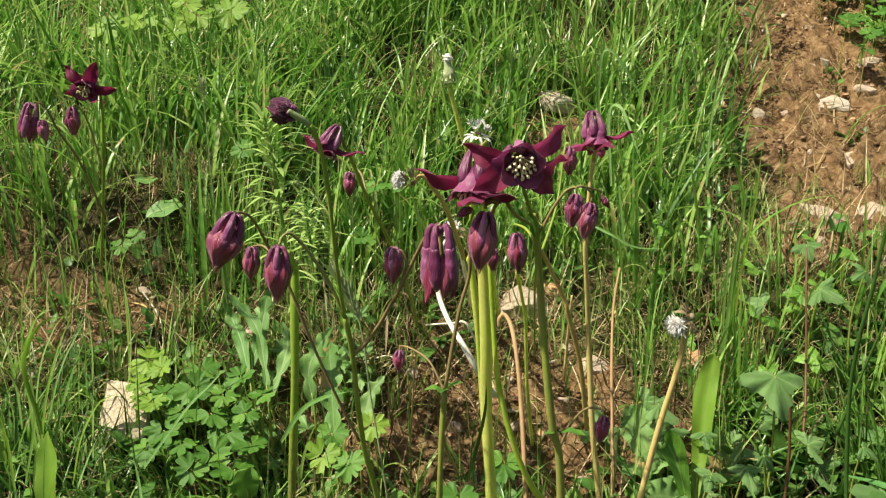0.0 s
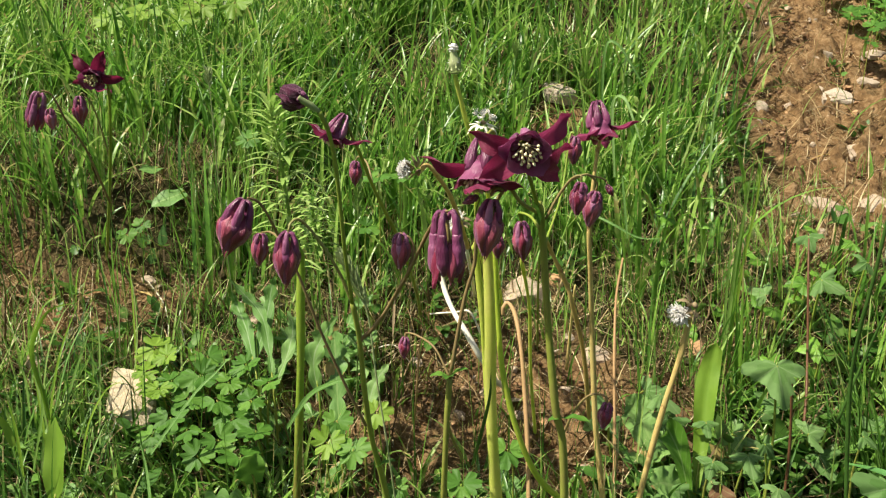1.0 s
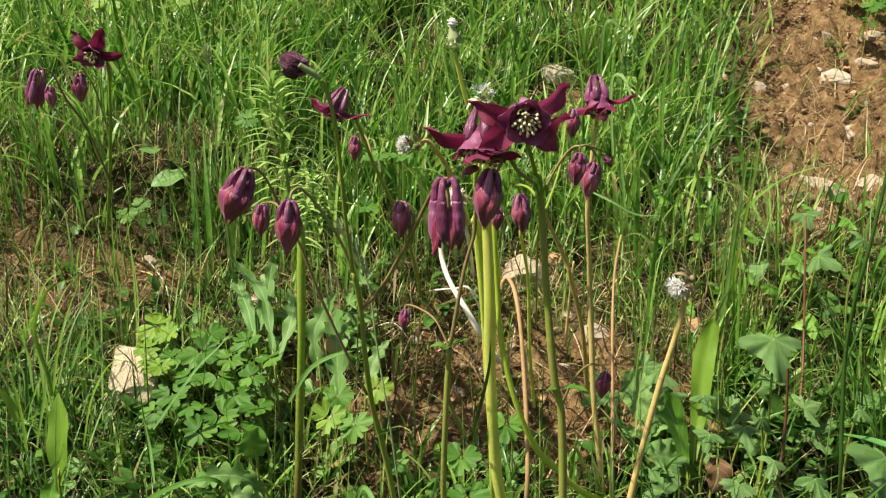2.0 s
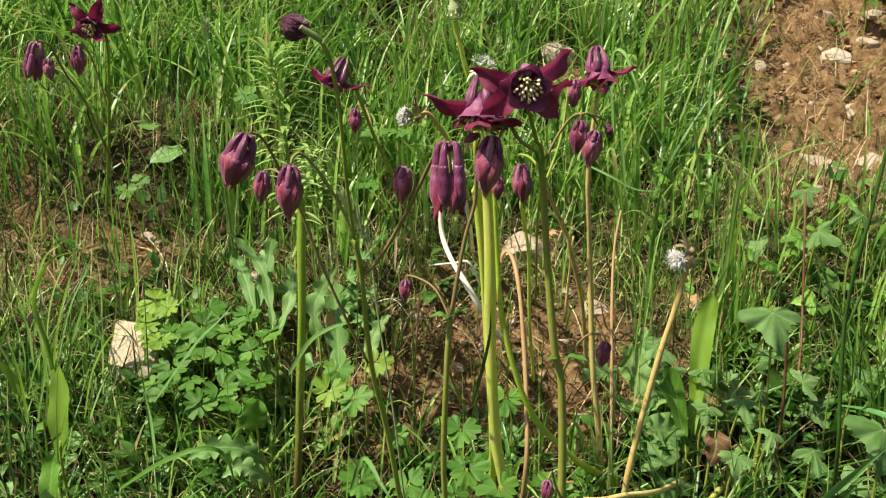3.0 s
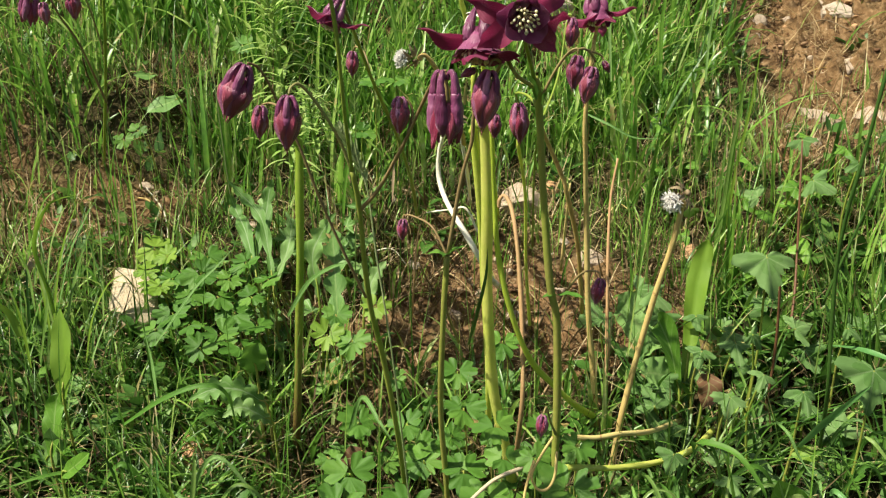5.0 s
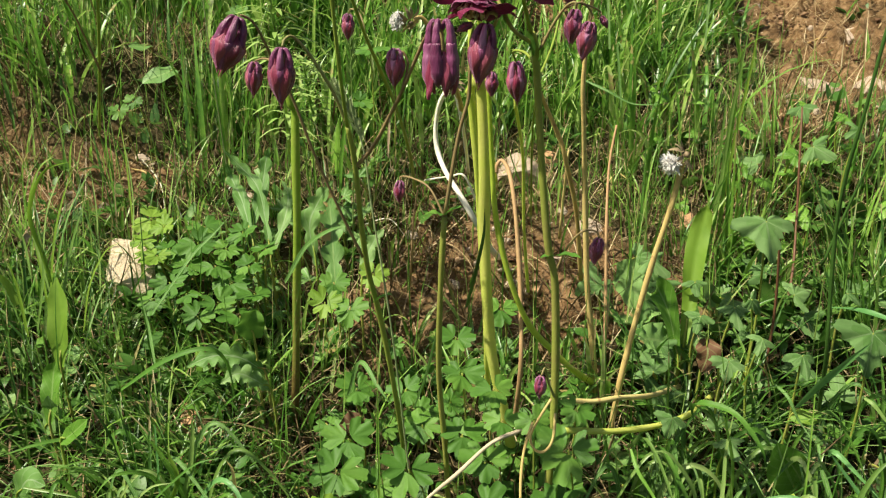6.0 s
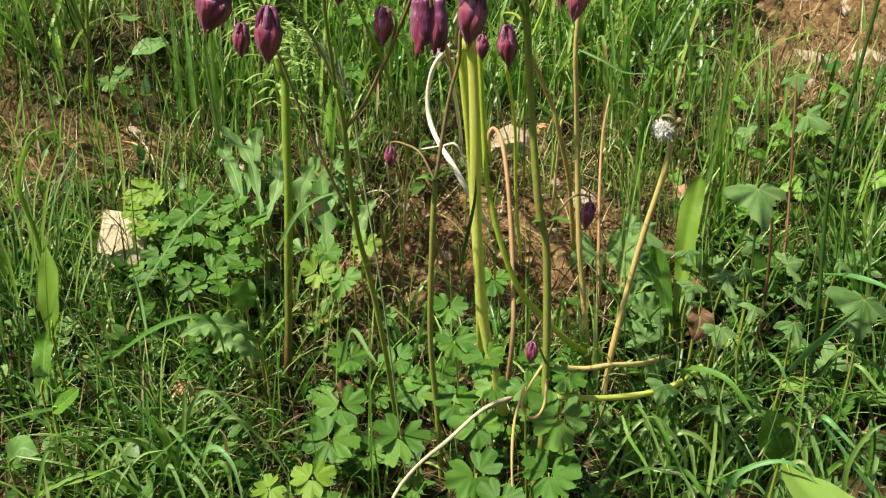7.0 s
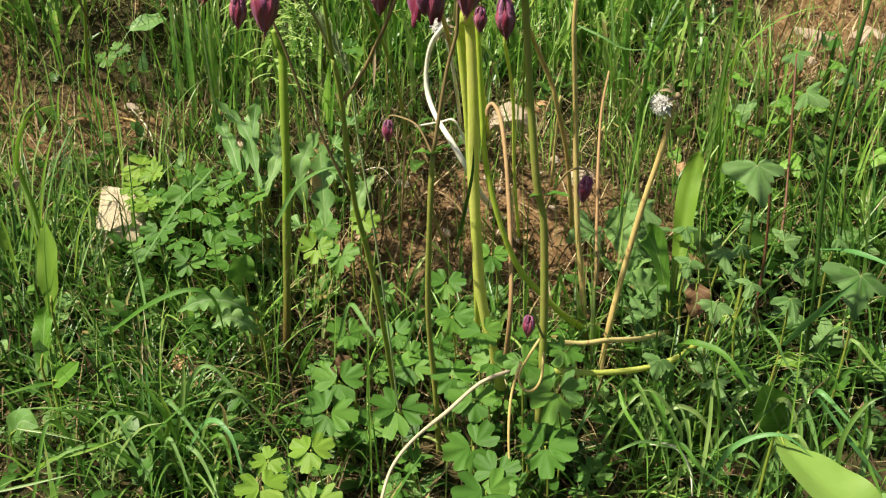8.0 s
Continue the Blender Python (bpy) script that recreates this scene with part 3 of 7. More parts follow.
# the plant in the middle: an open flower, a nodding one and hanging buds
A = thing("columbine", "dark columbine with two open flowers and hanging wine-red buds", "flower", "columbines")
stalk(A, [(0.0944, 0.6363, -0.1064), (0.0991, 0.6100, -0.0117), (0.0991, 0.6000, 0.1006), (0.0933, 0.5900, 0.1997), (0.0855, 0.5850, 0.2353), (0.0779, 0.5800, 0.2961), (0.0683, 0.5700, 0.3877), (0.0641, 0.5650, 0.4052)], 0.0038, 0.0027, STEM)
stalk(A, [(0.0641, 0.5650, 0.4031), (0.0568, 0.5450, 0.4223), (0.0499, 0.5250, 0.4398), (0.0482, 0.5190, 0.4464)], 0.0016, 0.0012, STEM)
flower(A, (0.0489, 0.5200, 0.4512), (0.04, -1.0, -0.30), 0, 0.98, 0, droop=(-10, -14, -6, 6, 4), spread=(84, -60, -106, -140, 134), turned=(-20, 16, 16, -6, 8))
stalk(A, [(0.0655, 0.5650, 0.3970), (0.0486, 0.5600, 0.4093), (0.0360, 0.5740, 0.4367), (0.0312, 0.5640, 0.4557), (0.0251, 0.5540, 0.4538)], 0.0016, 0.0012, STEM)
flower(A, (0.0219, 0.5490, 0.4385), (-0.10, -0.38, -0.93), 38, 1.10, 4, label="nodding dark wine-red flower seen from the side", droop=(8, 18, 26, 38, 50))
stalk(A, [(0.0684, 0.5700, 0.3856), (0.0774, 0.5650, 0.4072), (0.0863, 0.5600, 0.4222), (0.0925, 0.5550, 0.4261), (0.0935, 0.5550, 0.4221)], 0.0012, 0.0008, STEM_RED)
bud(A, (0.0931, 0.5550, 0.4205), (-0.1, 0, -1), "small", 1.02, 10)
stalk(A, [(0.0863, 0.5600, 0.4222), (0.0990, 0.5650, 0.4256), (0.1078, 0.5720, 0.4185), (0.1078, 0.5750, 0.4127)], 0.0010, 0.0007, STEM_RED)
bud(A, (0.1078, 0.5750, 0.4110), (-0.18, 0, -1), "small", 1.15, 30)
stalk(A, [(0.0990, 0.5650, 0.4256), (0.1142, 0.5800, 0.4203), (0.1168, 0.5800, 0.4165)], 0.0008, 0.0006, STEM_RED)
bud(A, (0.1168, 0.5800, 0.4157), (0.5, 0, -0.8), "small", 0.42)
stalk(A, [(0.0682, 0.5750, 0.3825), (0.0631, 0.6000, 0.3884), (0.0562, 0.6200, 0.3878), (0.0591, 0.6300, 0.3796)], 0.0012, 0.0009, STEM)
bud(A, (0.0593, 0.6320, 0.3773), (0.08, 0, -1), "closed", 0.80, 20)
stalk(A, [(0.0694, 0.5750, 0.3654), (0.0921, 0.6400, 0.3996), (0.1005, 0.6600, 0.4449), (0.1042, 0.6600, 0.4477)], 0.0011, 0.0008, STEM)
bud(A, (0.1043, 0.6600, 0.4449), (0, 0, -1), "small", 1.0, 10)
stalk(A, [(0.0942, 0.6000, 0.2063), (0.1023, 0.5900, 0.2338), (0.1113, 0.5800, 0.2499), (0.1210, 0.5720, 0.2529), (0.1232, 0.5700, 0.2480)], 0.0011, 0.0007, STEM_RED)
bud(A, (0.1233, 0.5700, 0.2470), (-0.15, 0, -1), "small", 0.92, 15)
stalk(A, [(0.0996, 0.6000, 0.0894), (0.0907, 0.5850, 0.1135), (0.0852, 0.5700, 0.1340), (0.0819, 0.5650, 0.1306)], 0.0012, 0.0008, STEM_RED)
bud(A, (0.0815, 0.5650, 0.1286), (-0.05, 0, -1), "small", 0.85, 40)
bract(A, (0.0913, 0.5850, 0.2282), (-0.9, -0.3, -0.05), 0.013, 0.0035)
bract(A, (0.0913, 0.5850, 0.2282), (1.0, -0.4, 0.02), 0.022, 0.005)
bract(A, (0.0996, 0.6000, 0.0894), (0.7, -0.5, 0.5), 0.02, 0.005)
bract(A, (0.0657, 0.5650, 0.3887), (-0.3, -0.2, 0.9), 0.02, 0.004)
bract(A, (0.0699, 0.5650, 0.3845), (0.4, -0.2, 0.9), 0.016, 0.004)

# its neighbour: two more hanging buds on a thin red stem
B = thing("columbine", "columbine with thin reddish stem and large closed wine-red buds", "flower", "columbines")
stalk(B, [(0.0071, 0.6639, -0.0844), (0.0026, 0.6400, 0.0140), (-0.0034, 0.6200, 0.1025), (-0.0018, 0.6000, 0.1965), (0.0013, 0.5900, 0.2600)], 0.0030, 0.0024, STEM)
stalk(B, [(0.0013, 0.5900, 0.2600), (0.0119, 0.5800, 0.3265), (0.0193, 0.5750, 0.3568), (0.0214, 0.5700, 0.3835), (0.0360, 0.5700, 0.4077), (0.0372, 0.5450, 0.4170), (0.0315, 0.5360, 0.4196), (0.0282, 0.5320, 0.4150)], 0.0016, 0.0011, STEM_RED)
bud(B, (0.0289, 0.5320, 0.4106), (-0.12, 0, -1), "closed", 1.0, 25, "large closed wine-red bud")
stalk(B, [(0.0214, 0.5700, 0.3835), (0.0321, 0.5850, 0.3826), (0.0386, 0.6000, 0.3782), (0.0385, 0.6050, 0.3736)], 0.0010, 0.0007, STEM_RED)
bud(B, (0.0385, 0.6050, 0.3727), (0, 0, -1), "small", 0.82)
stalk(B, [(0.0013, 0.5900, 0.2600), (-0.0105, 0.6000, 0.2809), (-0.0248, 0.6200, 0.2846), (-0.0347, 0.6300, 0.2840), (-0.0362, 0.6300, 0.2802)], 0.0010, 0.0007, STEM_RED)
bud(B, (-0.0362, 0.6300, 0.2797), (-0.05, 0, -1), "small", 0.80, 10)
stalk(B, [(0.0215, 0.5700, 0.3793), (0.0193, 0.5600, 0.3979), (0.0213, 0.5500, 0.4097), (0.0197, 0.5500, 0.4125)], 0.0008, 0.0006, STEM)
bud(B, (0.0197, 0.5500, 0.4117), (-1, 0, -0.5), "small", 0.5)
stalk(B, [(0.0135, 0.6600, 0.1533), (0.0006, 0.6200, 0.2050), (0.0013, 0.5900, 0.2530)], 0.0014, 0.0012, STEM_RED)
for w in ((-1, -0.3, 0.1), (-0.2, -0.9, 0.2), (0.9, -0.3, 0.5)):
    bract(B, (0.0013, 0.5900, 0.2614), w, 0.017, 0.0045)

# the plant with three big buds on one side, one on the other and a fading flower on top
C = thing("columbine", "tall columbine with drooping dark buds and a fading flower", "flower", "columbines")
stalk(C, [(-0.0368, 0.7125, -0.0670), (-0.0418, 0.6000, 0.0929), (-0.0515, 0.5700, 0.1814), (-0.0578, 0.5500, 0.2277), (-0.0599, 0.5300, 0.2700), (-0.0611, 0.5100, 0.3206), (-0.0641, 0.5000, 0.3476)], 0.0026, 0.0018, STEM)
stalk(C, [(-0.0641, 0.5000, 0.3476), (-0.0719, 0.4950, 0.3706), (-0.0847, 0.4900, 0.3943), (-0.0940, 0.4850, 0.4064), (-0.0985, 0.4800, 0.4056), (-0.1000, 0.4770, 0.4011)], 0.0012, 0.0008, STEM_RED)
bud(C, (-0.1005, 0.4770, 0.3990), (-0.08, 0, -1), "closed", 0.84, 12, "large closed wine-red bud")
stalk(C, [(-0.0603, 0.5350, 0.2443), (-0.0752, 0.5250, 0.2843), (-0.0907, 0.5200, 0.3265), (-0.1016, 0.5150, 0.3624), (-0.1122, 0.5100, 0.3891), (-0.1180, 0.5000, 0.4080), (-0.1225, 0.4950, 0.4165), (-0.1275, 0.4900, 0.4195)], 0.0011, 0.0008, STEM_RED)
bud(C, (-0.1300, 0.4900, 0.4165), (-0.36, -0.1, -0.92), "half", 0.93, 20, "half-open dark wine-red bud")
stalk(C, [(-0.1122, 0.5100, 0.3891), (-0.1227, 0.5300, 0.3896), (-0.1312, 0.5400, 0.3873)], 0.0009, 0.0007, STEM_RED)
bud(C, (-0.1325, 0.5420, 0.3855), (-0.1, 0, -1), "small", 0.98, 40)
stalk(C, [(-0.0623, 0.5120, 0.3162), (-0.0475, 0.5000, 0.3343), (-0.0348, 0.4850, 0.3574), (-0.0261, 0.4750, 0.3748), (-0.0158, 0.4650, 0.3980), (-0.0087, 0.4550, 0.4126), (-0.0047, 0.4530, 0.4166), (-0.0013, 0.4530, 0.4180)], 0.0014, 0.0009, STEM_RED)
bud(C, (-0.0022, 0.4530, 0.4152), (0.02, -0.05, -1), "long", 0.92, 8, "large half-open dark wine-red bud")
stalk(C, [(-0.0261, 0.4750, 0.3748), (-0.0224, 0.4750, 0.3904), (-0.0257, 0.4750, 0.3982), (-0.0282, 0.4750, 0.3955)], 0.0010, 0.0007, STEM_RED)
bud(C, (-0.0299, 0.4750, 0.3994), (-0.06, 0, -1), "small", 0.98, 30)
stalk(C, [(-0.0641, 0.5000, 0.3476), (-0.0654, 0.4800, 0.3840), (-0.0658, 0.4700, 0.4074), (-0.0669, 0.4600, 0.4394), (-0.0695, 0.4520, 0.4629), (-0.0740, 0.4470, 0.4752)], 0.0012, 0.0014, STEM)
part("receptacle", Shape().tube([(-0.0740, 0.4470, 0.4752), (-0.0778, 0.4460, 0.4783), (-0.0826, 0.4440, 0.4815), (-0.0848, 0.4430, 0.4833)], (0.0012, 0.0021, 0.0018, 0.0014), 8, 4).mesh("receptacle", GREENBRACT), C, None, "pale green swollen receptacle")
bud(C, (-0.0816, 0.4470, 0.4807), (-0.80, 0.15, 0.34), "dark", 0.78, 20, "fading dark flower seen from behind")
bud(C, (-0.0830, 0.4500, 0.4818), (-0.9, 0.25, -0.15), "dark", 0.66, 50, "curled dark petals of the fading flower")
bract(C, (-0.0348, 0.4850, 0.3574), (-0.05, -0.3, -1), 0.028, 0.0009, BRACT)
bract(C, (-0.0558, 0.5600, 0.1978), (0.7, -0.3, 0.4), 0.02, 0.004)

# behind: a single nodding flower with one bud
D = thing("columbine", "columbine with a nodding dark flower standing in tall grass", "flower", "columbines")
stalk(D, [(-0.0368, 1.0963, 0.1522), (-0.0365, 0.8800, 0.2549), (-0.0500, 0.8200, 0.3202), (-0.0612, 0.7800, 0.3577), (-0.0709, 0.7400, 0.3919), (-0.0799, 0.7100, 0.4267), (-0.0849, 0.7000, 0.4416), (-0.0898, 0.6950, 0.4566), (-0.0933, 0.6920, 0.4577)], 0.0022, 0.0012, STEM)
flower(D, (-0.0952, 0.6900, 0.4501), (-0.45, -0.15, -0.9), 15, 0.80, 22, label="nodding dark wine-red flower", droop=(0, 10, -10, 10, 0))
stalk(D, [(-0.0709, 0.7400, 0.3919), (-0.0777, 0.7600, 0.4108), (-0.0874, 0.7750, 0.4162), (-0.0907, 0.7790, 0.4118)], 0.0011, 0.0008, STEM_RED)
bud(D, (-0.0912, 0.7790, 0.4107), (-0.05, 0, -1), "small", 1.02, 20)

K = thing("columbine", "columbine with a nodding flower on a straw-coloured stem", "flower", "columbines")
stalk(K, [(0.1799, 0.7964, -0.0220), (0.1688, 0.7900, 0.0626), (0.1577, 0.7800, 0.1336), (0.1484, 0.7700, 0.2295), (0.1392, 0.7500, 0.3075), (0.1346, 0.7400, 0.3542), (0.1372, 0.7330, 0.4191), (0.1424, 0.7300, 0.4574), (0.1374, 0.7270, 0.4667)], 0.0038, 0.0011, STRAW)
flower(K, (0.1359, 0.7260, 0.4577), (0.10, -0.3, -1), 36, 0.95, 24, label="nodding violet-red flower seen from the side", droop=(18, 8, 30, -2, 24))

# far off in the grass
F = thing("columbine", "dark columbine with one open flower and hanging buds in tall grass", "flower", "columbines")
stalk(F, [(-0.5078, 1.1518, 0.2203), (-0.4067, 0.9500, 0.3749), (-0.3750, 0.8900, 0.4579), (-0.3700, 0.8750, 0.4857), (-0.3768, 0.8700, 0.4935)], 0.0020, 0.0013, STEM)
flower(F, (-0.3768, 0.8660, 0.4947), (-0.1, -0.8, -0.45), 5, 0.80, 2, droop=(0, 8, -6, 10, 0))
stalk(F, [(-0.4134, 0.9600, 0.3389), (-0.4238, 0.9300, 0.4073), (-0.4341, 0.9100, 0.4412), (-0.4447, 0.9050, 0.4697), (-0.4541, 0.9000, 0.4761)], 0.0014, 0.0009, STEM_RED)
bud(F, (-0.4572, 0.9000, 0.4711), (-0.25, 0, -1), "long", 0.88, 15)
bud(F, (-0.4426, 0.8900, 0.4555), (0.1, 0, -1), "small", 1.0, 15)
stalk(F, [(-0.4007, 0.9400, 0.3963), (-0.4009, 0.9100, 0.4539), (-0.4074, 0.9000, 0.4724), (-0.4121, 0.9000, 0.4699)], 0.0011, 0.0008, STEM_RED)
bud(F, (-0.4128, 0.9000, 0.4686), (0, 0, -1), "closed", 0.78, 15)


# ---- bare stalks and seed heads ----
def lone_stalk(label, pts, r0, r1, material, category="stalk", name="plant_stalk", uneven=0.07, group="old stalks"):
    ob = part(name, Shape().tube(pts, (r0, r1), 10, 6, uneven).mesh(name, material))
    return tagged(ob, label, category, group)


lone_stalk("thick yellow-green hollow stalk, upright", [(0.0788, 0.7210, -0.0604), (0.0665, 0.6850, 0.0101), (0.0515, 0.6700, 0.0783), (0.0451, 0.6650, 0.1166), (0.0404, 0.6550, 0.1773), (0.0373, 0.6500, 0.2321), (0.0360, 0.6400, 0.2844), (0.0318, 0.6300, 0.3552), (0.0281, 0.6250, 0.3630), (0.0301, 0.6220, 0.3811)], 0.0056, 0.0044, SCAPE)
lone_stalk("pale yellow stalk beside the thick green one", [(0.0523, 0.7775, -0.0409), (0.0451, 0.7000, 0.0892), (0.0401, 0.6900, 0.1651), (0.0345, 0.6800, 0.2347), (0.0304, 0.6700, 0.2886), (0.0236, 0.6600, 0.3478), (0.0227, 0.6500, 0.3527), (0.0289, 0.6450, 0.3729)], 0.0032, 0.0026, SCAPE)
lone_stalk("yellow-green stalk bent over to the ground", [(0.1859, 0.8047, -0.0089), (0.1429, 0.7400, 0.0444), (0.1144, 0.7200, 0.0787), (0.0876, 0.7000, 0.1149), (0.0675, 0.6900, 0.1622), (0.0517, 0.6850, 0.2226), (0.0451, 0.6800, 0.2816), (0.0410, 0.6700, 0.3381), (0.0385, 0.6650, 0.3631)], 0.0036, 0.0020, SCAPE)
lone_stalk("rusty dry stalk with a bent tip", [(0.0779, 0.7515, -0.0497), (0.0796, 0.7000, 0.0638), (0.0791, 0.7100, 0.1280), (0.0769, 0.7300, 0.1812), (0.0733, 0.7500, 0.2285), (0.0690, 0.7700, 0.2559), (0.0625, 0.7800, 0.2662), (0.0574, 0.7800, 0.2615), (0.0570, 0.7800, 0.2534)], 0.0026, 0.0018, RUST)
lone_stalk("thin green stem behind the flowers", [(0.0965, 0.8000, 0.1134), (0.0827, 0.7400, 0.2077), (0.0754, 0.7000, 0.2831), (0.0642, 0.6600, 0.3338), (0.0617, 0.6450, 0.3393), (0.0605, 0.6420, 0.3593)], 0.0018, 0.0013, SCAPE)
lone_stalk("straw-coloured stalk with a knotted joint", [(0.1625, 0.8400, 0.1127), (0.1441, 0.7900, 0.2065), (0.1243, 0.7600, 0.2721), (0.1175, 0.7550, 0.2925), (0.0973, 0.7400, 0.3336), (0.0892, 0.7200, 0.3475)], 0.0026, 0.0020, STRAW)
lone_stalk("thin straw stem leaning behind", [(0.1525, 0.9500, 0.1284), (0.1513, 0.9200, 0.2086), (0.1507, 0.9000, 0.2532)], 0.0020, 0.0012, STRAW)
lone_stalk("thin pale green stem", [(0.1184, 0.9800, 0.1505), (0.1011, 0.8500, 0.2867), (0.1004, 0.8000, 0.3339)], 0.0014, 0.0010, STEM)
lone_stalk("reddish dry stalk with a split tip", [(0.1739, 0.7919, -0.0234), (0.1921, 0.8300, 0.0381), (0.1958, 0.8600, 0.1057), (0.1987, 0.8900, 0.1670), (0.2063, 0.9300, 0.2273), (0.2165, 0.9500, 0.2747)], 0.0024, 0.0013, RUST)
lone_stalk("bleached white stalk, kinked", [(0.0778, 0.9832, 0.0908), (0.0564, 0.8850, 0.1406), (0.0388, 0.8450, 0.1815), (0.0213, 0.8500, 0.2111), (0.0048, 0.8720, 0.2343), (-0.0049, 0.8900, 0.2583), (-0.0060, 0.8900, 0.2873), (0.0006, 0.8800, 0.3167), (0.0162, 0.8700, 0.3389)], 0.0036, 0.0024, BLEACHED)
lone_stalk("bleached stalk fallen across", [(0.0415, 0.8700, 0.1984), (0.0259, 0.8600, 0.2316), (0.0100, 0.8700, 0.2288), (-0.0199, 0.9000, 0.2172)], 0.0013, 0.0010, BLEACHED)
lone_stalk("yellow stalk lying on the leaves", [(0.2754, 0.7953, -0.0028), (0.2133, 0.7000, 0.0374), (0.1767, 0.6700, 0.0518), (0.1447, 0.6500, 0.0586), (0.1129, 0.6400, 0.0652)], 0.0028, 0.0024, STRAW)
lone_stalk("yellow-green stalk lying low", [(0.3164, 0.7913, -0.0089), (0.2566, 0.7000, 0.0161), (0.2133, 0.6700, 0.0198), (0.1610, 0.6400, 0.0319), (0.1111, 0.6200, 0.0453)], 0.0032, 0.0028, SCAPE)
lone_stalk("bleached dry stalk lying over columbine leaves", [(0.0718, 0.6000, 0.0580), (0.0429, 0.5850, 0.0535), (0.0123, 0.5600, 0.0392), (-0.0143, 0.5400, 0.0270), (-0.0328, 0.5200, 0.0130), (-0.0410, 0.5000, -0.0037), (-0.0456, 0.5000, -0.0367)], 0.0019, 0.0012, WEATHERED)
lone_stalk("dry looped stalk over columbine leaves", [(0.0939, 0.5850, 0.0971), (0.0817, 0.5800, 0.0777), (0.0757, 0.5750, 0.0648), (0.0808, 0.5720, 0.0541), (0.0889, 0.5700, 0.0553), (0.0948, 0.5700, 0.0676), (0.0964, 0.5750, 0.0886)], 0.0011, 0.0013, STRAW)
lone_stalk("thin dry stem standing in the leaves", [(0.0675, 0.5200, -0.0667), (0.0681, 0.5300, -0.0269), (0.0656, 0.5450, 0.0202), (0.0682, 0.5600, 0.0558), (0.0766, 0.5700, 0.0832)], 0.0010, 0.0013, STRAW)
lone_stalk("green upright stalk with a dark reddish foot", [(-0.1679, 0.7734, -0.0449), (-0.1581, 0.7500, 0.0409), (-0.1536, 0.7450, 0.1025), (-0.1488, 0.7400, 0.1605), (-0.1443, 0.7350, 0.2210), (-0.1412, 0.7300, 0.2778), (-0.1385, 0.7250, 0.3260), (-0.1404, 0.7200, 0.3314), (-0.1436, 0.7180, 0.3458)], 0.0042, 0.0040, SCAPE_RED)
lone_stalk("thin dry reed by the soil", [(-0.0421, 0.9253, 0.0451), (-0.0344, 0.8400, 0.1408), (-0.0306, 0.8300, 0.1966), (-0.0264, 0.8300, 0.2221)], 0.0013, 0.0009, RUST)
lone_stalk("tall dark green grass stalk, leaning", [(0.4234, 0.7615, -0.0641), (0.3571, 0.6400, 0.0994), (0.3406, 0.6200, 0.1807), (0.3308, 0.6100, 0.2457), (0.3274, 0.6000, 0.2963), (0.3282, 0.5900, 0.3434), (0.3292, 0.5800, 0.4034), (0.3352, 0.5800, 0.4401)], 0.0019, 0.0013, CULM)
lone_stalk("thin dark green grass stalk", [(0.3394, 0.6400, 0.2000), (0.3486, 0.6300, 0.2550), (0.3598, 0.6200, 0.3156), (0.3680, 0.6200, 0.3616)], 0.0013, 0.0008, CULM)


def seed_head(ob, at, way, size, fluff, spread, seed, green=False, down=None, dry=None):
    """A dandelion head after flowering: bent-back bracts, the bare disc and what is left of the down."""
    r = random.Random(seed)
    m = aim(at, way, 0, size)
    md = aim(at, down, 0, size) if down else m
    part("disc", Shape().ball((0, 0, 0.002), (0.0024, 0.0024, 0.0016), 10, 6).mesh("disc", GREENBRACT if green else BRACT), ob, m)
    w = taper(0.3, 0.5)
    for k in range(14):
        a = k * 0.449 + r.uniform(-0.1, 0.1)
        o = vec(math.cos(a), math.sin(a), 0)
        ln = r.uniform(0.008, 0.013)
        drop = r.uniform(-0.2, 1.0) if not green else r.uniform(-1.2, -0.5)
        p = [o * 0.004, o * (0.004 + ln * 0.5) + vec(0, 0, -drop * ln * 0.2), o * (0.004 + ln * (0.8 if not green else 0.35)) + vec(0, 0, -drop * ln * 0.8)]
        part("bract", Shape().leaf(p, lambda s: 0.0015 * w(s), vec(0, 0, 1), 3, 3, 0.3).mesh("bract", dry or (GREENBRACT if green else BRACT)), ob, m)
    sh = Shape()
    for k in range(fluff):
        a, q = r.uniform(0, 6.28), r.uniform(0, 1)
        d = unit(vec(math.cos(a) * spread * q + 0.0, math.sin(a) * spread * q, 0.9))
        f = d * r.uniform(0.007, 0.012)
        sh.tube([d * 0.003, f], (0.00012, 0.0001), 3, 1, cap=False)
        for j in range(9):
            e = unit(d * 0.7 + vec(r.uniform(-1, 1), r.uniform(-1, 1), r.uniform(-1, 1)) * 0.9)
            sh.tube([f, f + e * r.uniform(0.003, 0.006)], (0.0006, 0.0003), 3, 1, cap=False)
    part("seed_down", sh.mesh("seed_down", FLUFF), ob, md, "white downy tuft")


G = thing("dandelion_stalk", "dry yellowish dandelion stalk with a spent downy head", "dandelion", "dandelions")
stalk(G, [(0.1385, 0.6467, -0.0937), (0.1791, 0.7300, -0.0478), (0.1874, 0.7200, 0.0472), (0.1979, 0.7150, 0.1227), (0.2083, 0.7100, 0.1841), (0.2194, 0.7050, 0.2379), (0.2244, 0.7000, 0.2803)], 0.0036, 0.0026, STRAW)
seed_head(G, (0.2253, 0.7000, 0.2871), (0.75, -0.35, 0.45), 1.45, 130, 0.36, 1, False, (-0.9, -0.3, -0.45))
G2 = thing("dandelion_stalk", "green dandelion stalk with a closed head and white tip", "dandelion", "dandelions")
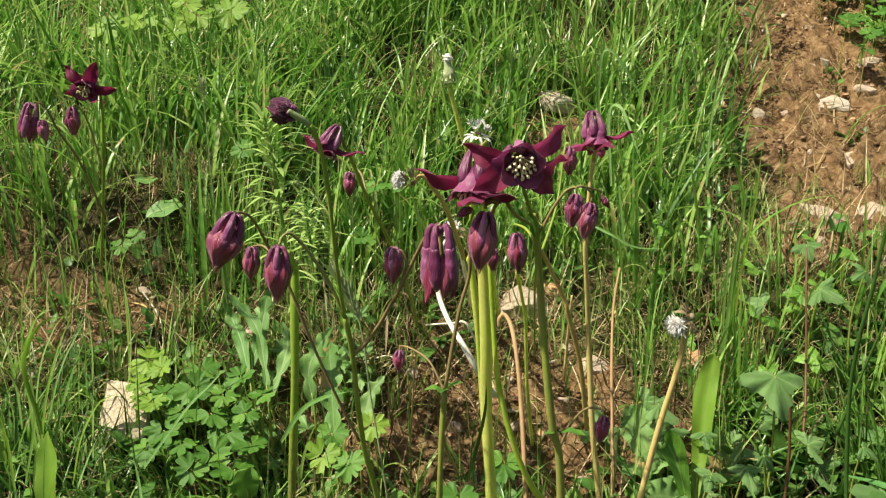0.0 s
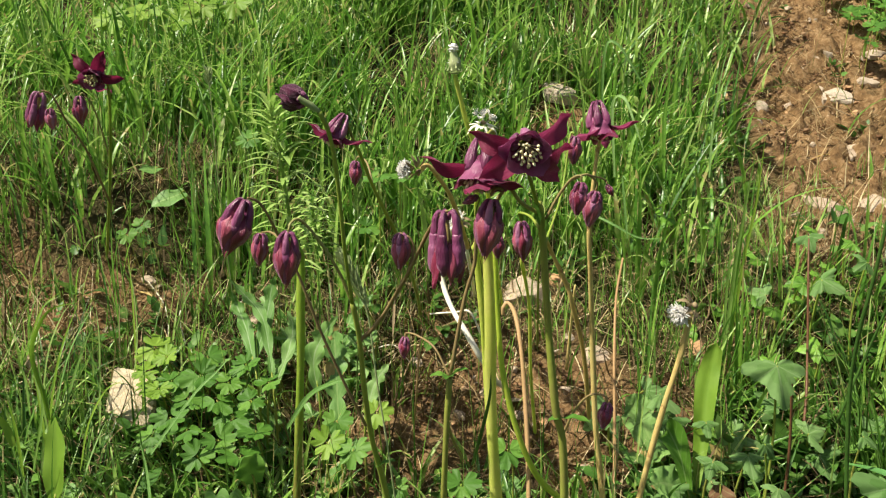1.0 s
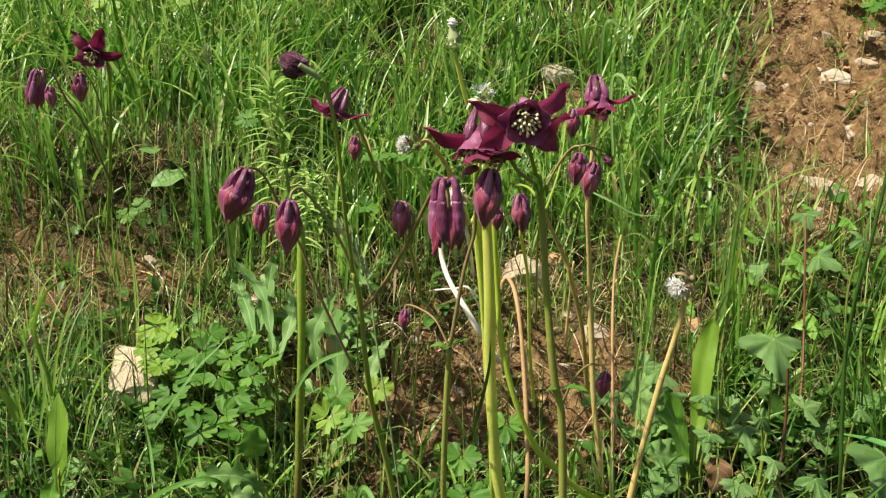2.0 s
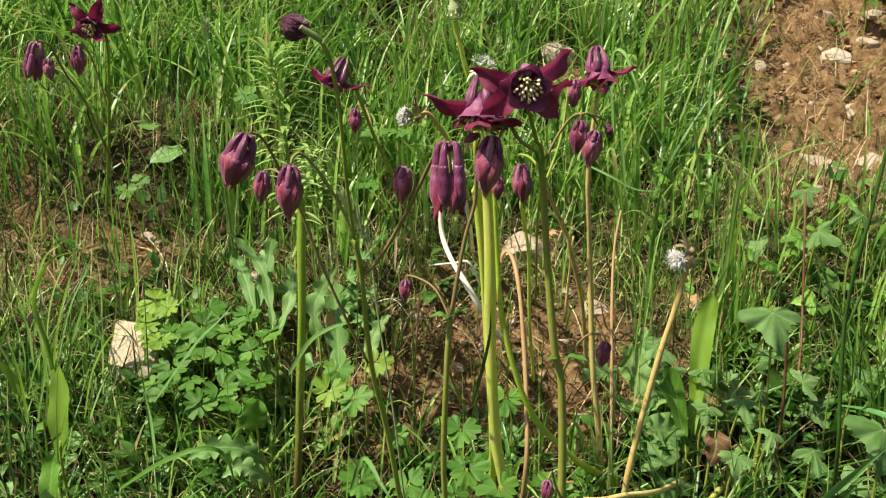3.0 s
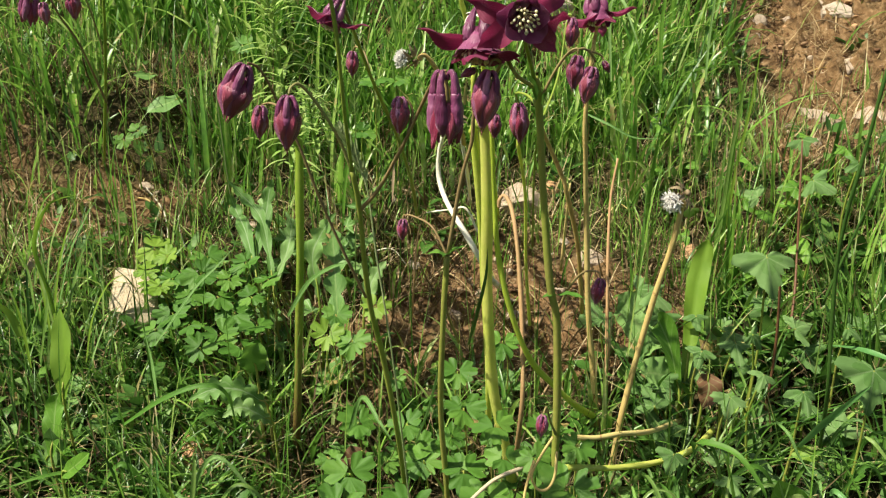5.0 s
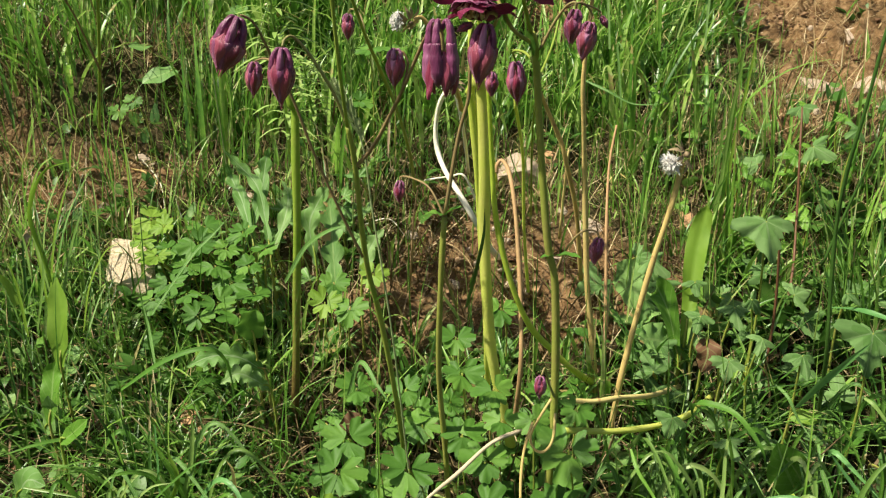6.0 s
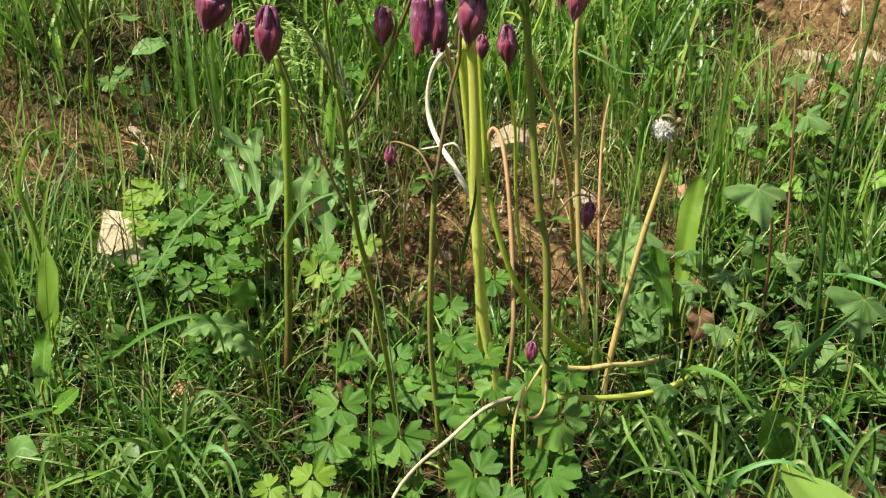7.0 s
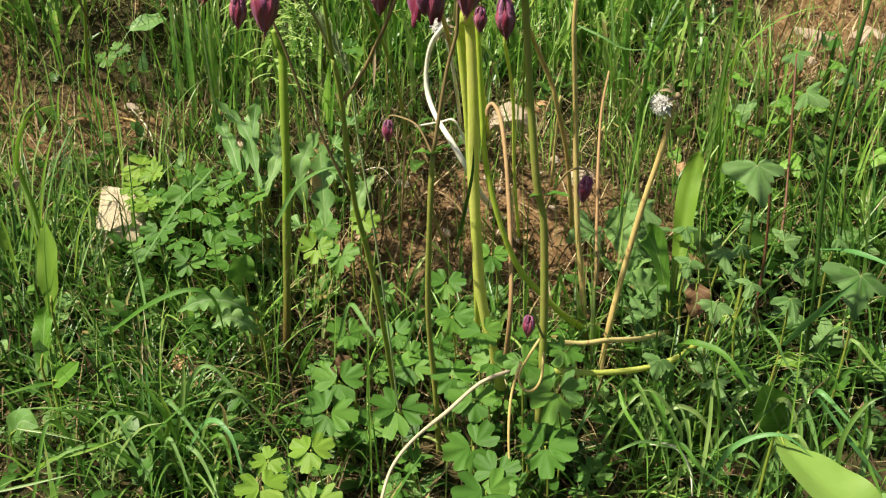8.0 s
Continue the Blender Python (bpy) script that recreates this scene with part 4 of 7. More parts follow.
stalk(G2, [(0.0663, 1.1058, 0.1497), (0.0316, 0.8100, 0.3404), (0.0277, 0.7800, 0.4140), (0.0167, 0.7680, 0.4531), (0.0095, 0.7600, 0.4798), (0.0063, 0.7570, 0.4943)], 0.0028, 0.0021, SCAPE)
seed_head(G2, (0.0058, 0.7560, 0.4964), (-0.03, 0, 1), 0.9, 26, 0.25, 2, True)
part("closed_head", Shape().tube([(0.0058, 0.7560, 0.4954), (0.0058, 0.7560, 0.5046), (0.0047, 0.7560, 0.5117), (0.0042, 0.7560, 0.5178)], (0.0036, 0.0062, 0.0040, 0.0028), 10, 4).mesh("closed_head", GREENBRACT), G2)
part("white_tip", Shape().tube([(0.0042, 0.7560, 0.5153), (0.0042, 0.7560, 0.5178), (0.0047, 0.7560, 0.5209), (0.0052, 0.7560, 0.5234)], (0.0026, 0.0040, 0.0038, 0.0012), 9, 4, 0.3).mesh("white_tip", FLUFF), G2)
G3 = thing("dandelion_stalk", "withered dandelion stalk with a bent head and white down", "dandelion", "dandelions")
stalk(G3, [(0.0224, 0.8600, 0.3068), (0.0186, 0.8300, 0.3242), (0.0034, 0.7900, 0.3732), (-0.0105, 0.7750, 0.3979), (-0.0197, 0.7700, 0.4085), (-0.0268, 0.7680, 0.4054)], 0.0026, 0.0020, STRAW)
seed_head(G3, (-0.0306, 0.7680, 0.4043), (0.5, -0.5, -0.6), 1.2, 120, 0.42, 3, False, (-1, -0.3, 0.1))
G4 = thing("dandelion_stalk", "old dandelion head with frayed pale bracts", "dandelion", "dandelions")
stalk(G4, [(0.0829, 1.1067, 0.1495), (0.0484, 0.8600, 0.3305), (0.0374, 0.8000, 0.4117), (0.0336, 0.7700, 0.4390)], 0.0026, 0.0022, SCAPE)
seed_head(G4, (0.0333, 0.7650, 0.4479), (0.1, -0.2, 0.9), 1.25, 8, 1.2, 4, False, None, BLEACHED)
G5 = thing("dandelion_stalk", "spent white dandelion head low behind the stalks", "dandelion", "dandelions")
stalk(G5, [(0.0422, 1.1314, 0.1694), (0.0269, 0.9300, 0.2726), (0.0164, 0.9000, 0.3202)], 0.0024, 0.0020, BLEACHED)
seed_head(G5, (0.0125, 0.9000, 0.3286), (-0.3, -0.5, 0.5), 1.1, 50, 0.9, 5)


TWIG = "thin brown dead twig on the soil"
lone_stalk(TWIG, [(-0.0786, 1.1409, 0.1962), (-0.0404, 1.1222, 0.1880), (0.0049, 1.1057, 0.1701)], 0.0022, 0.0012, BRACT, "twig", "twig", 0.15, "twigs")
lone_stalk(TWIG, [(-0.4482, 1.1095, 0.1854), (-0.4209, 1.0929, 0.1820), (-0.3811, 1.0611, 0.1525)], 0.0012, 0.0008, STRAW, "twig", "twig", 0.15, "twigs")
lone_stalk(TWIG, [(-0.4435, 1.1330, 0.1981), (-0.3963, 1.0727, 0.1711), (-0.3817, 1.0347, 0.1289)], 0.0010, 0.0007, BLEACHED, "twig", "twig", 0.15, "twigs")
lone_stalk(TWIG, [(-0.3709, 1.1112, 0.1871), (-0.3732, 1.0611, 0.1645), (-0.3585, 1.0347, 0.1309)], 0.0010, 0.0007, BLEACHED, "twig", "twig", 0.15, "twigs")
lone_stalk(TWIG, [(-0.1111, 1.0313, 0.1220), (-0.0726, 1.0330, 0.1314), (-0.0488, 1.0165, 0.1114)], 0.0009, 0.0006, BLEACHED, "twig", "twig", 0.15, "twigs")
lone_stalk(TWIG, [(0.2308, 1.0891, 0.1516), (0.2610, 1.1197, 0.1755), (0.2892, 1.0972, 0.1532)], 0.0010, 0.0006, STRAW, "twig", "twig", 0.15, "twigs")
lone_stalk(TWIG, [(0.7359, 1.6518, 0.4202), (0.7809, 1.6621, 0.4312), (0.8221, 1.6376, 0.4130)], 0.0016, 0.0009, BRACT, "twig", "twig", 0.15, "twigs")
lone_stalk(TWIG, [(0.6944, 1.5155, 0.3368), (0.7307, 1.5250, 0.3461), (0.7726, 1.5090, 0.3290)], 0.0014, 0.0008, STRAW, "twig", "twig", 0.15, "twigs")
lone_stalk(TWIG, [(0.3451, 1.3960, 0.3061), (0.3582, 1.3061, 0.2918), (0.3372, 1.1990, 0.2163)], 0.0014, 0.0008, BLEACHED, "twig", "twig", 0.15, "twigs")
lone_stalk(TWIG, [(0.0200, 1.8143, 0.6001), (-0.0170, 1.7578, 0.5731), (-0.0585, 1.7183, 0.5178)], 0.0014, 0.0009, BLEACHED, "twig", "twig", 0.15, "twigs")


# ---- stones ----
def stone_mesh(seed, flat=0.5):
    """A broken slab: a rough block with worn edges."""
    r = random.Random(seed)
    bm = bmesh.new()
    bmesh.ops.create_cube(bm, size=1.0)
    bmesh.ops.subdivide_edges(bm, edges=bm.edges[:], cuts=3, use_grid_fill=True)
    cuts = [(unit(vec(r.uniform(-1, 1), r.uniform(-1, 1), r.uniform(-0.5, 0.8))), r.uniform(0.34, 0.46)) for _ in range(7)]
    for v in bm.verts:
        p = vec(*v.co)
        for d, lim in cuts:
            k = p.dot(d) - lim
            if k > 0:
                p = p - d * k
        p = p * (1 + 0.09 * noise.noise(Vector(p * 3.1) + Vector((seed, 0, 0)))) + 0.02 * vec(*noise.noise_vector(Vector(p * 9) + Vector((0, seed, 0))))
        v.co = (p[0], p[1], p[2] * flat)
    d = bpy.data.meshes.new("stone")
    bm.to_mesh(d)
    bm.free()
    d.polygons.foreach_set("use_smooth", [False] * len(d.polygons))
    return d


STONES = [stone_mesh(k, 0.32 + 0.1 * (k % 4)) for k in range(8)]


def stone(at, size, turn=0.0, tip=0.0, kind=0, ochre=False, wide=1.0, label="", deep=1.0, mat=None):
    d = STONES[kind % 8].copy()
    d.materials.append(mat or (OCHRE if ochre else LIME))
    ob = new("stone", d)
    ob.matrix_world = Matrix.Translation(at) @ pose(0, 0, 0, tip, 0, turn) @ Matrix.Diagonal((size * wide, size, size * deep, 1))
    return tagged(ob, label or ("small ochre stone on the bare soil" if ochre else "pale broken limestone chip on the bare soil"), "stone", "stones")


stone((0.8153, 1.6901, 0.4511), 0.054, -12, 35, 0, wide=1.1, label="angular pale limestone lying on the bare path")
stone((0.7702, 1.5335, 0.3465), 0.044, 8, 30, 1, wide=1.15)
stone((0.7179, 1.5589, 0.3599), 0.020, 60, 40, 2)
stone((0.6506, 1.6580, 0.4294), 0.028, 40, 35, 3)
stone((0.6229, 1.6256, 0.4029), 0.021, 5, 30, 4, wide=1.6)
stone((0.7256, 1.8924, 0.5770), 0.033, -25, 30, 5, wide=1.4)
stone((0.7708, 1.7962, 0.5119), 0.026, 70, 40, 6)
stone((0.8559, 1.8345, 0.5369), 0.025, 25, 35, 7, wide=1.3)
stone((0.9018, 1.7396, 0.4795), 0.033, 10, 30, 2, wide=1.3)
stone((0.5762, 1.6718, 0.4484), 0.021, 0, 30, 3, True)
stone((0.9604, 1.8292, 0.5402), 0.037, 15, 30, 0, wide=1.5)
stone((0.6290, 1.8855, 0.5855), 0.037, 0, 30, 1, wide=1.2)
stone((0.6992, 1.9002, 0.5852), 0.025, 30, 30, 4)
stone((0.6684, 1.3751, 0.2662), 0.058, 8, 24, 5, wide=1.3, label="flat pale limestone at the foot of the path")
stone((0.7635, 1.3872, 0.2682), 0.060, -5, 24, 6, wide=1.2, label="flat pale limestone at the foot of the path")
stone((0.6935, 1.3438, 0.2470), 0.029, 30, 24, 7)
stone((0.6474, 1.3968, 0.2677), 0.025, 20, 24, 3)
stone((0.2286, 1.6286, 0.4600), 0.056, 6, 30, 2, wide=1.2, label="pale brown stone half hidden in grass")
stone((0.1180, 1.1378, 0.1815), 0.058, 4, 25, 6, wide=1.25, label="flat buff stone at the edge of the grass")
stone((0.1634, 1.1670, 0.1929), 0.034, -20, 25, 4, True)
stone((0.2056, 1.0256, 0.1215), 0.034, 15, 30, 0, label="pale grey stone on the open soil")
stone((0.2652, 0.9954, 0.1007), 0.016, 0, 20, 1, True)
stone((0.3473, 1.0428, 0.1239), 0.03, 0, 20, 3, True)
stone((-0.0687, 1.1108, 0.1804), 0.012, 0, 20, 5)
stone((-0.1687, 1.0008, 0.1016), 0.014, 0, 20, 2)
stone((-0.3890, 0.9180, 0.0950), 0.080, -12, 58, 5, wide=0.72, label="large cream-white limestone leaning among columbine leaves", deep=0.62, mat=CREAM)
stone((-0.4393, 1.1330, 0.1961), 0.02, 30, 30, 2)
stone((-0.5493, 1.0053, 0.1102), 0.03, 30, 30, 7)
stone((-0.4996, 0.9602, 0.0775), 0.02, 10, 30, 4)
stone((-0.2710, 0.7586, -0.0308), 0.05, 10, 15, 3, True, label="rusty brown clod of earth under the leaves")
stone((-0.2600, 0.7240, -0.0507), 0.04, 70, 15, 4, True)
for k in range(96):
    r = random.Random(100 + k)
    y = r.uniform(1.27, 2.05)
    x = 0.28 + 0.29 * y + r.gauss(0, 0.085)
    if k > 52:
        x, y = (r.gauss(0.1, 0.13), r.gauss(0.96, 0.06)) if k < 84 else (r.gauss(-0.55, 0.12), r.gauss(1.08, 0.05))
    stone((x, y, float(height(x, y)) + 0.003), r.uniform(0.005, 0.017), r.uniform(0, 360), r.uniform(0, 40), k, r.random() < 0.3, r.uniform(0.8, 1.5))


# ---- leaves that stand out ----
def leaflet_radius(size, deep=0.3, skew=0.0):
    """A wedge-shaped foot and three rounded lobes, each with a shallow notch."""
    def r(a):
        b = a + skew * math.cos(a)
        edge = max(0.0, 1 - (abs(a) / 1.58) ** 4.5)
        gap = (0.5 - 0.5 * math.cos(b * 6.8)) ** 2.6
        nick = (0.5 + 0.5 * math.cos(b * 6.8)) ** 8 * 0.10 + 0.04 * (0.5 - 0.5 * math.cos(b * 20.4)) ** 2
        return size * (0.10 + 0.90 * edge) * (1 - deep * gap - nick) * (1 - 0.09 * a * a)
    return r


LEAFLETS = {}
for key, mat in (("blue", COLUMBINE), ("young", YOUNG)):
    LEAFLETS[key] = [Shape().fan(leaflet_radius(0.0225, 0.27 + 0.05 * k, 0.05 * (k - 1.5)), 64, 6, None, -0.04 + 0.05 * k, 0.07, k * 1.7, 1.60).mesh("leaflet", mat) for k in range(4)]


def columbine_leaf(root, at, face, size=1.0, roll=0.0, tone="blue", seed=0, label=""):
    """One leaf of three lobed leaflets at the end of a stalk."""
    r = random.Random(seed)
    ob = thing("columbine_leaf", label or ("yellow-green young columbine leaf of three lobed leaflets" if tone == "young" else "blue-green columbine leaf of three lobed leaflets"), "leaf", "columbine leaves")
    a, b = vec(*root), vec(*at)
    m = aim(at, face, roll)
    part("leaf_stalk", Shape().tube([a, (a + b) / 2 + vec(r.uniform(-0.01, 0.01), r.uniform(-0.01, 0.01), 0.012), b], (0.0011, 0.0008), 6, 4).mesh("leaf_stalk", STEM), ob)
    for k, turn in enumerate((0, 106, -106)):
        turn += r.uniform(-14, 14)
        t = m @ Matrix.Rotation(radians(turn), 4, "Z") @ Matrix.Translation((0, 0.003 * size, 0)) @ Matrix.Rotation(radians(r.uniform(-22, 14)), 4, "X") @ Matrix.Rotation(radians(r.uniform(-14, 14)), 4, "Y")
        s = size * r.uniform(0.85, 1.12)
        part("leaflet", LEAFLETS[tone][r.randrange(4)], ob, t @ Matrix.Diagonal((s, s, s, 1)))
    return ob


def foot(p, dx=0.0, dy=0.03):
    x, y = p[0] + dx, p[1] + dy
    return (x, y, float(height(x, y)) - 0.005)


def leaf_at(p, size=1.0, face=(0, -0.55, 0.85), roll=0.0, tone="blue", seed=0, dx=0.01, dy=0.03):
    return columbine_leaf(foot(p, dx, dy), p, face, size, roll, tone, seed)


# round the foot of the middle plant
for k, (p, s, roll) in enumerate((
        ((-0.0930, 0.6600, 0.0123), 1.35, 190), ((-0.1013, 0.6300, -0.0045), 1.30, 150), ((-0.0314, 0.6000, 0.0171), 1.25, 170), ((0.0378, 0.5800, 0.0392), 1.05, 180),
        ((0.0358, 0.5500, 0.0112), 1.20, 200), ((0.0553, 0.5300, -0.0023), 1.10, 180), ((0.1104, 0.5800, 0.0492), 1.40, 160), ((0.0188, 0.6300, 0.0353), 1.15, 175),
        ((0.0481, 0.6400, 0.0780), 1.00, 190), ((0.0197, 0.6800, 0.0737), 1.00, 170), ((0.0999, 0.5600, 0.0039), 1.20, 185), ((-0.0194, 0.6500, 0.0334), 0.95, 140),
        ((0.0818, 0.6000, 0.0667), 0.90, 200), ((0.0553, 0.6200, 0.0558), 0.90, 165), ((-0.0896, 0.7200, 0.0352), 1.00, 180), ((-0.0379, 0.7000, 0.0451), 0.90, 200),
        ((0.1250, 0.6300, 0.0620), 0.80, 150), ((0.0445, 0.5100, -0.0054), 1.30, 190), ((0.0149, 0.7400, 0.0846), 0.90, 170), ((0.0667, 0.8000, 0.0932), 1.0, 160))):
    leaf_at(p, s * 0.92, (0.05 * (k % 5 - 2), -0.62, 0.78), roll, "blue", k)
for k in range(30):
    r = random.Random(960 + k)
    x, y = r.uniform(-0.13, 0.15), r.uniform(0.55, 0.80)
    leaf_at((x, y, float(height(x, y)) + r.uniform(0.03, 0.085)), r.uniform(0.55, 0.85), (r.uniform(-0.25, 0.25), -0.55, 0.8), r.uniform(0, 360), "blue", 960 + k)
for k, (p, s, roll) in enumerate((((-0.1064, 0.5550, 0.0046), 0.85, 180), ((-0.1405, 0.5400, 0.0050), 0.62, 120), ((-0.1397, 0.5100, 0.0005), 1.0, 200), ((-0.0944, 0.5000, -0.0050), 0.9, 160))):
    leaf_at(p, s, (0.05, -0.5, 0.86), roll, "young", 40 + k)
# the cushion of leaves by the white stone
for k, (px, py, d) in enumerate((
        (-0.3474, 0.9300, 0.1521), (-0.3077, 0.8800, 0.1171), (-0.2677, 0.8600, 0.1240), (-0.3329, 0.9000, 0.1321), (-0.2977, 0.9000, 0.1393), (-0.2582, 0.8800, 0.1385), (-0.2414, 0.9000, 0.1537),
        (-0.2979, 0.8400, 0.0961), (-0.2566, 0.8200, 0.0934), (-0.3233, 0.8600, 0.1028), (-0.2278, 0.8600, 0.1239), (-0.2163, 0.8300, 0.0998), (-0.3382, 0.8400, 0.0891), (-0.2468, 0.8500, 0.1063),
        (-0.3700, 0.9500, 0.1560), (-0.2109, 0.8800, 0.1384), (-0.2744, 0.8000, 0.0844), (-0.2980, 0.9300, 0.1520), (-0.3617, 0.9100, 0.1215), (-0.2268, 0.8000, 0.0843))):
    leaf_at((px, py, d), 0.80 + 0.07 * (k % 5), (0.2 * (k % 3 - 1), -0.45 + 0.15 * (k % 4 - 1), 0.85), 140 + 23 * (k % 5), "young" if k in (0, 14, 18) else "blue", 60 + k)
# broader yellow-green ones in the shade behind the left stalk
for k, (p, s) in enumerate((((-0.1307, 0.8000, 0.1012), 1.1), ((-0.1013, 0.7900, 0.0984), 1.1), ((-0.0778, 0.8200, 0.1275), 0.9), ((-0.1230, 0.8200, 0.1173), 1.0), ((-0.4533, 1.1000, 0.2720), 0.9), ((-0.4396, 1.1200, 0.2811), 0.8))):
    leaf_at(p, s * 0.8, (0, -0.7, 0.7), 170, "blue" if k in (1, 3, 4, 5) else "young", 90 + k)


for k, (p, s) in enumerate((((-0.6095, 1.5000, 0.5913), 1.5), ((-0.5468, 1.5000, 0.6052), 1.6), ((-0.4865, 1.5000, 0.5893), 1.7), ((-0.4439, 1.5000, 0.6130), 1.5), ((-0.3872, 1.5000, 0.6209), 1.6), ((-0.4753, 1.5400, 0.6382), 1.4), ((-0.3567, 1.6500, 0.5511), 1.1),
        ((-0.3420, 1.3500, 0.4733), 0.9), ((-0.2997, 1.2000, 0.3973), 0.9), ((-0.0972, 1.1000, 0.3551), 0.9), ((-0.0658, 1.1000, 0.3551), 0.8), ((-0.1123, 1.0800, 0.2872), 0.8), ((0.8804, 1.7000, 0.5922), 1.1), ((0.8553, 1.7500, 0.6238), 1.1), ((0.9453, 1.8000, 0.6451), 1.1))):
    leaf_at(p, s, (0.1 * (k % 3 - 1), -0.75 if k < 6 else -0.45, 0.8), 90 + 47 * k, "young" if k < 6 else "blue", 120 + k, 0.0, 0.02)


for k in range(40):
    r = random.Random(820 + k)
    x, y = r.uniform(0.90, 1.10), r.uniform(1.74, 2.10)
    leaf_at((x, y, float(height(x, y)) + r.uniform(0.03, 0.10)), r.uniform(0.9, 1.5), (r.uniform(-0.3, 0.3), -0.5, 0.85), r.uniform(0, 360), "blue", 820 + k, 0.0, 0.02)


def broad_leaf(label, pts, width, normal, material=DOCK, fold=0.3, wave=0.25, ripple=3.0, peak=0.45, foot_=0.12, name="broad_leaf", group="broad leaves", lobes=0, cup=0.0, stem=None):
    """One leaf with a stalk of its own, standing in the grass."""
    ob = thing(name, label, "leaf", group)
    w = taper(peak, foot_)
    if lobes:
        width_at = lambda s: width * w(s) * (0.40 + 0.60 * abs(math.cos(math.pi * lobes * s + 0.6 * math.sin(9 * s))) ** 0.8)
    else:
        width_at = lambda s: width * w(s)
    sh = Shape().leaf(pts, width_at, vec(*normal), 9, 8 if not lobes else 22, fold, wave, ripple, cup)
    part("blade", sh.mesh("blade", material), ob)
    a, b = vec(*pts[0]), vec(*pts[1])
    g = stem if stem is not None else (a[0], a[1] + 0.015, float(height(a[0], a[1] + 0.015)) - 0.01)
    part("leaf_stalk", Shape().tube([g, (vec(*g) + a) / 2 + (a - b) * 0.1, a, a + (b - a) * 0.5], (0.0020, 0.0016, 0.0013, 0.0008), 7, 4).mesh("leaf_stalk", STEM), ob)
    return ob


broad_leaf("upright fresh green dock leaf with a folded tip", [(0.2768, 0.8000, 0.0481), (0.2887, 0.8300, 0.0987), (0.2966, 0.8500, 0.1473), (0.3060, 0.8600, 0.1850), (0.3080, 0.8600, 0.1965)], 0.0120, (-0.3, -1, 0.2), YOUNG, 0.35, 0.3, 2.0, 0.5, 0.3)
broad_leaf("dark green curled dock leaf", [(0.2656, 0.7800, 0.0366), (0.2575, 0.8000, 0.0832), (0.2448, 0.8100, 0.1120), (0.2370, 0.7950, 0.1230)], 0.014, (0.2, -1, 0.4), DOCK, 0.3, 0.25, 1.5, 0.6)
broad_leaf("pale wrinkled primrose leaf", [(0.2542, 0.8600, 0.0354), (0.2424, 0.8800, 0.0718), (0.2297, 0.9000, 0.0978), (0.2174, 0.9000, 0.1127)], 0.022, (0, -0.8, 0.6), CREASED, 0.12, 0.12, 6.0, 0.6, 0.2)
broad_leaf("wrinkled leaf with insect holes", [(0.2742, 0.8000, 0.0411), (0.2541, 0.7900, 0.0543), (0.2316, 0.7800, 0.0645), (0.2177, 0.7700, 0.0664)], 0.020, (0.1, -0.8, 0.6), CREASED, 0.1, 0.3, 6.0, 0.5, 0.4)
broad_leaf("big fresh green leaf close to the ground", [(0.3026, 0.5600, 0.0143), (0.3097, 0.5300, 0.0091), (0.3235, 0.5050, 0.0020), (0.3474, 0.4850, -0.0048), (0.3747, 0.4800, -0.0176)], 0.025, (0.25, -0.6, 0.8), LILY, 0.25, 0.1, 2.0, 0.55, 0.1)
broad_leaf("rounded green leaf in the deep grass", [(0.3606, 0.6600, -0.0533), (0.3449, 0.6500, -0.0264), (0.3327, 0.6450, -0.0036), (0.3255, 0.6450, 0.0156)], 0.022, (0, -0.9, 0.4), DOCK, 0.1, 0.1, 2.0, 0.45, 0.5)
broad_leaf("round pale green leaf lying on the bank", [(-0.3934, 1.1800, 0.3208), (-0.4056, 1.1700, 0.3156), (-0.4235, 1.1600, 0.3096), (-0.4363, 1.1550, 0.3028)], 0.017, (0, -0.55, 0.8), CREASED, 0.1, 0.1, 2.0, 0.5, 0.55)
broad_leaf("round pale leaf in the grass of the bank", [(-0.4414, 1.2200, 0.3524), (-0.4489, 1.2000, 0.3522), (-0.4637, 1.1900, 0.3535)], 0.012, (0, -0.6, 0.8), CREASED, 0.1, 0.1, 2.0, 0.5, 0.5)
broad_leaf("upright yellow-green leaf lit through", [(-0.4058, 0.7400, 0.0516), (-0.4063, 0.7500, 0.0864), (-0.4073, 0.7600, 0.1180), (-0.4105, 0.7700, 0.1431)], 0.0125, (-0.15, -0.97, 0.25), YOUNG, 0.3, 0.15, 2.0, 0.5, 0.35)
broad_leaf("short bright green upright leaf", [(-0.4062, 0.7000, 0.0069), (-0.4043, 0.7100, 0.0342), (-0.4040, 0.7200, 0.0550), (-0.3991, 0.7200, 0.0680)], 0.0115, (-0.15, -0.97, 0.25), DOCK, 0.3, 0.2, 2.0, 0.5, 0.3)
broad_leaf("bright green leaf held flat over the grass", [(-0.3762, 0.6600, 0.0101), (-0.3630, 0.6550, 0.0207), (-0.3479, 0.6500, 0.0349), (-0.3416, 0.6500, 0.0410)], 0.0085, (0.1, -0.7, 0.7), DOCK, 0.2, 0.1, 2.0, 0.35, 0.4)
broad_leaf("half-shaded green leaf under the columbine", [(-0.2001, 0.7500, 0.0795), (-0.2036, 0.7450, 0.1012), (-0.2074, 0.7400, 0.1132)], 0.016, (0, -0.7, 0.7), COLUMBINE, 0.1, 0.2, 2.0, 0.5, 0.5)
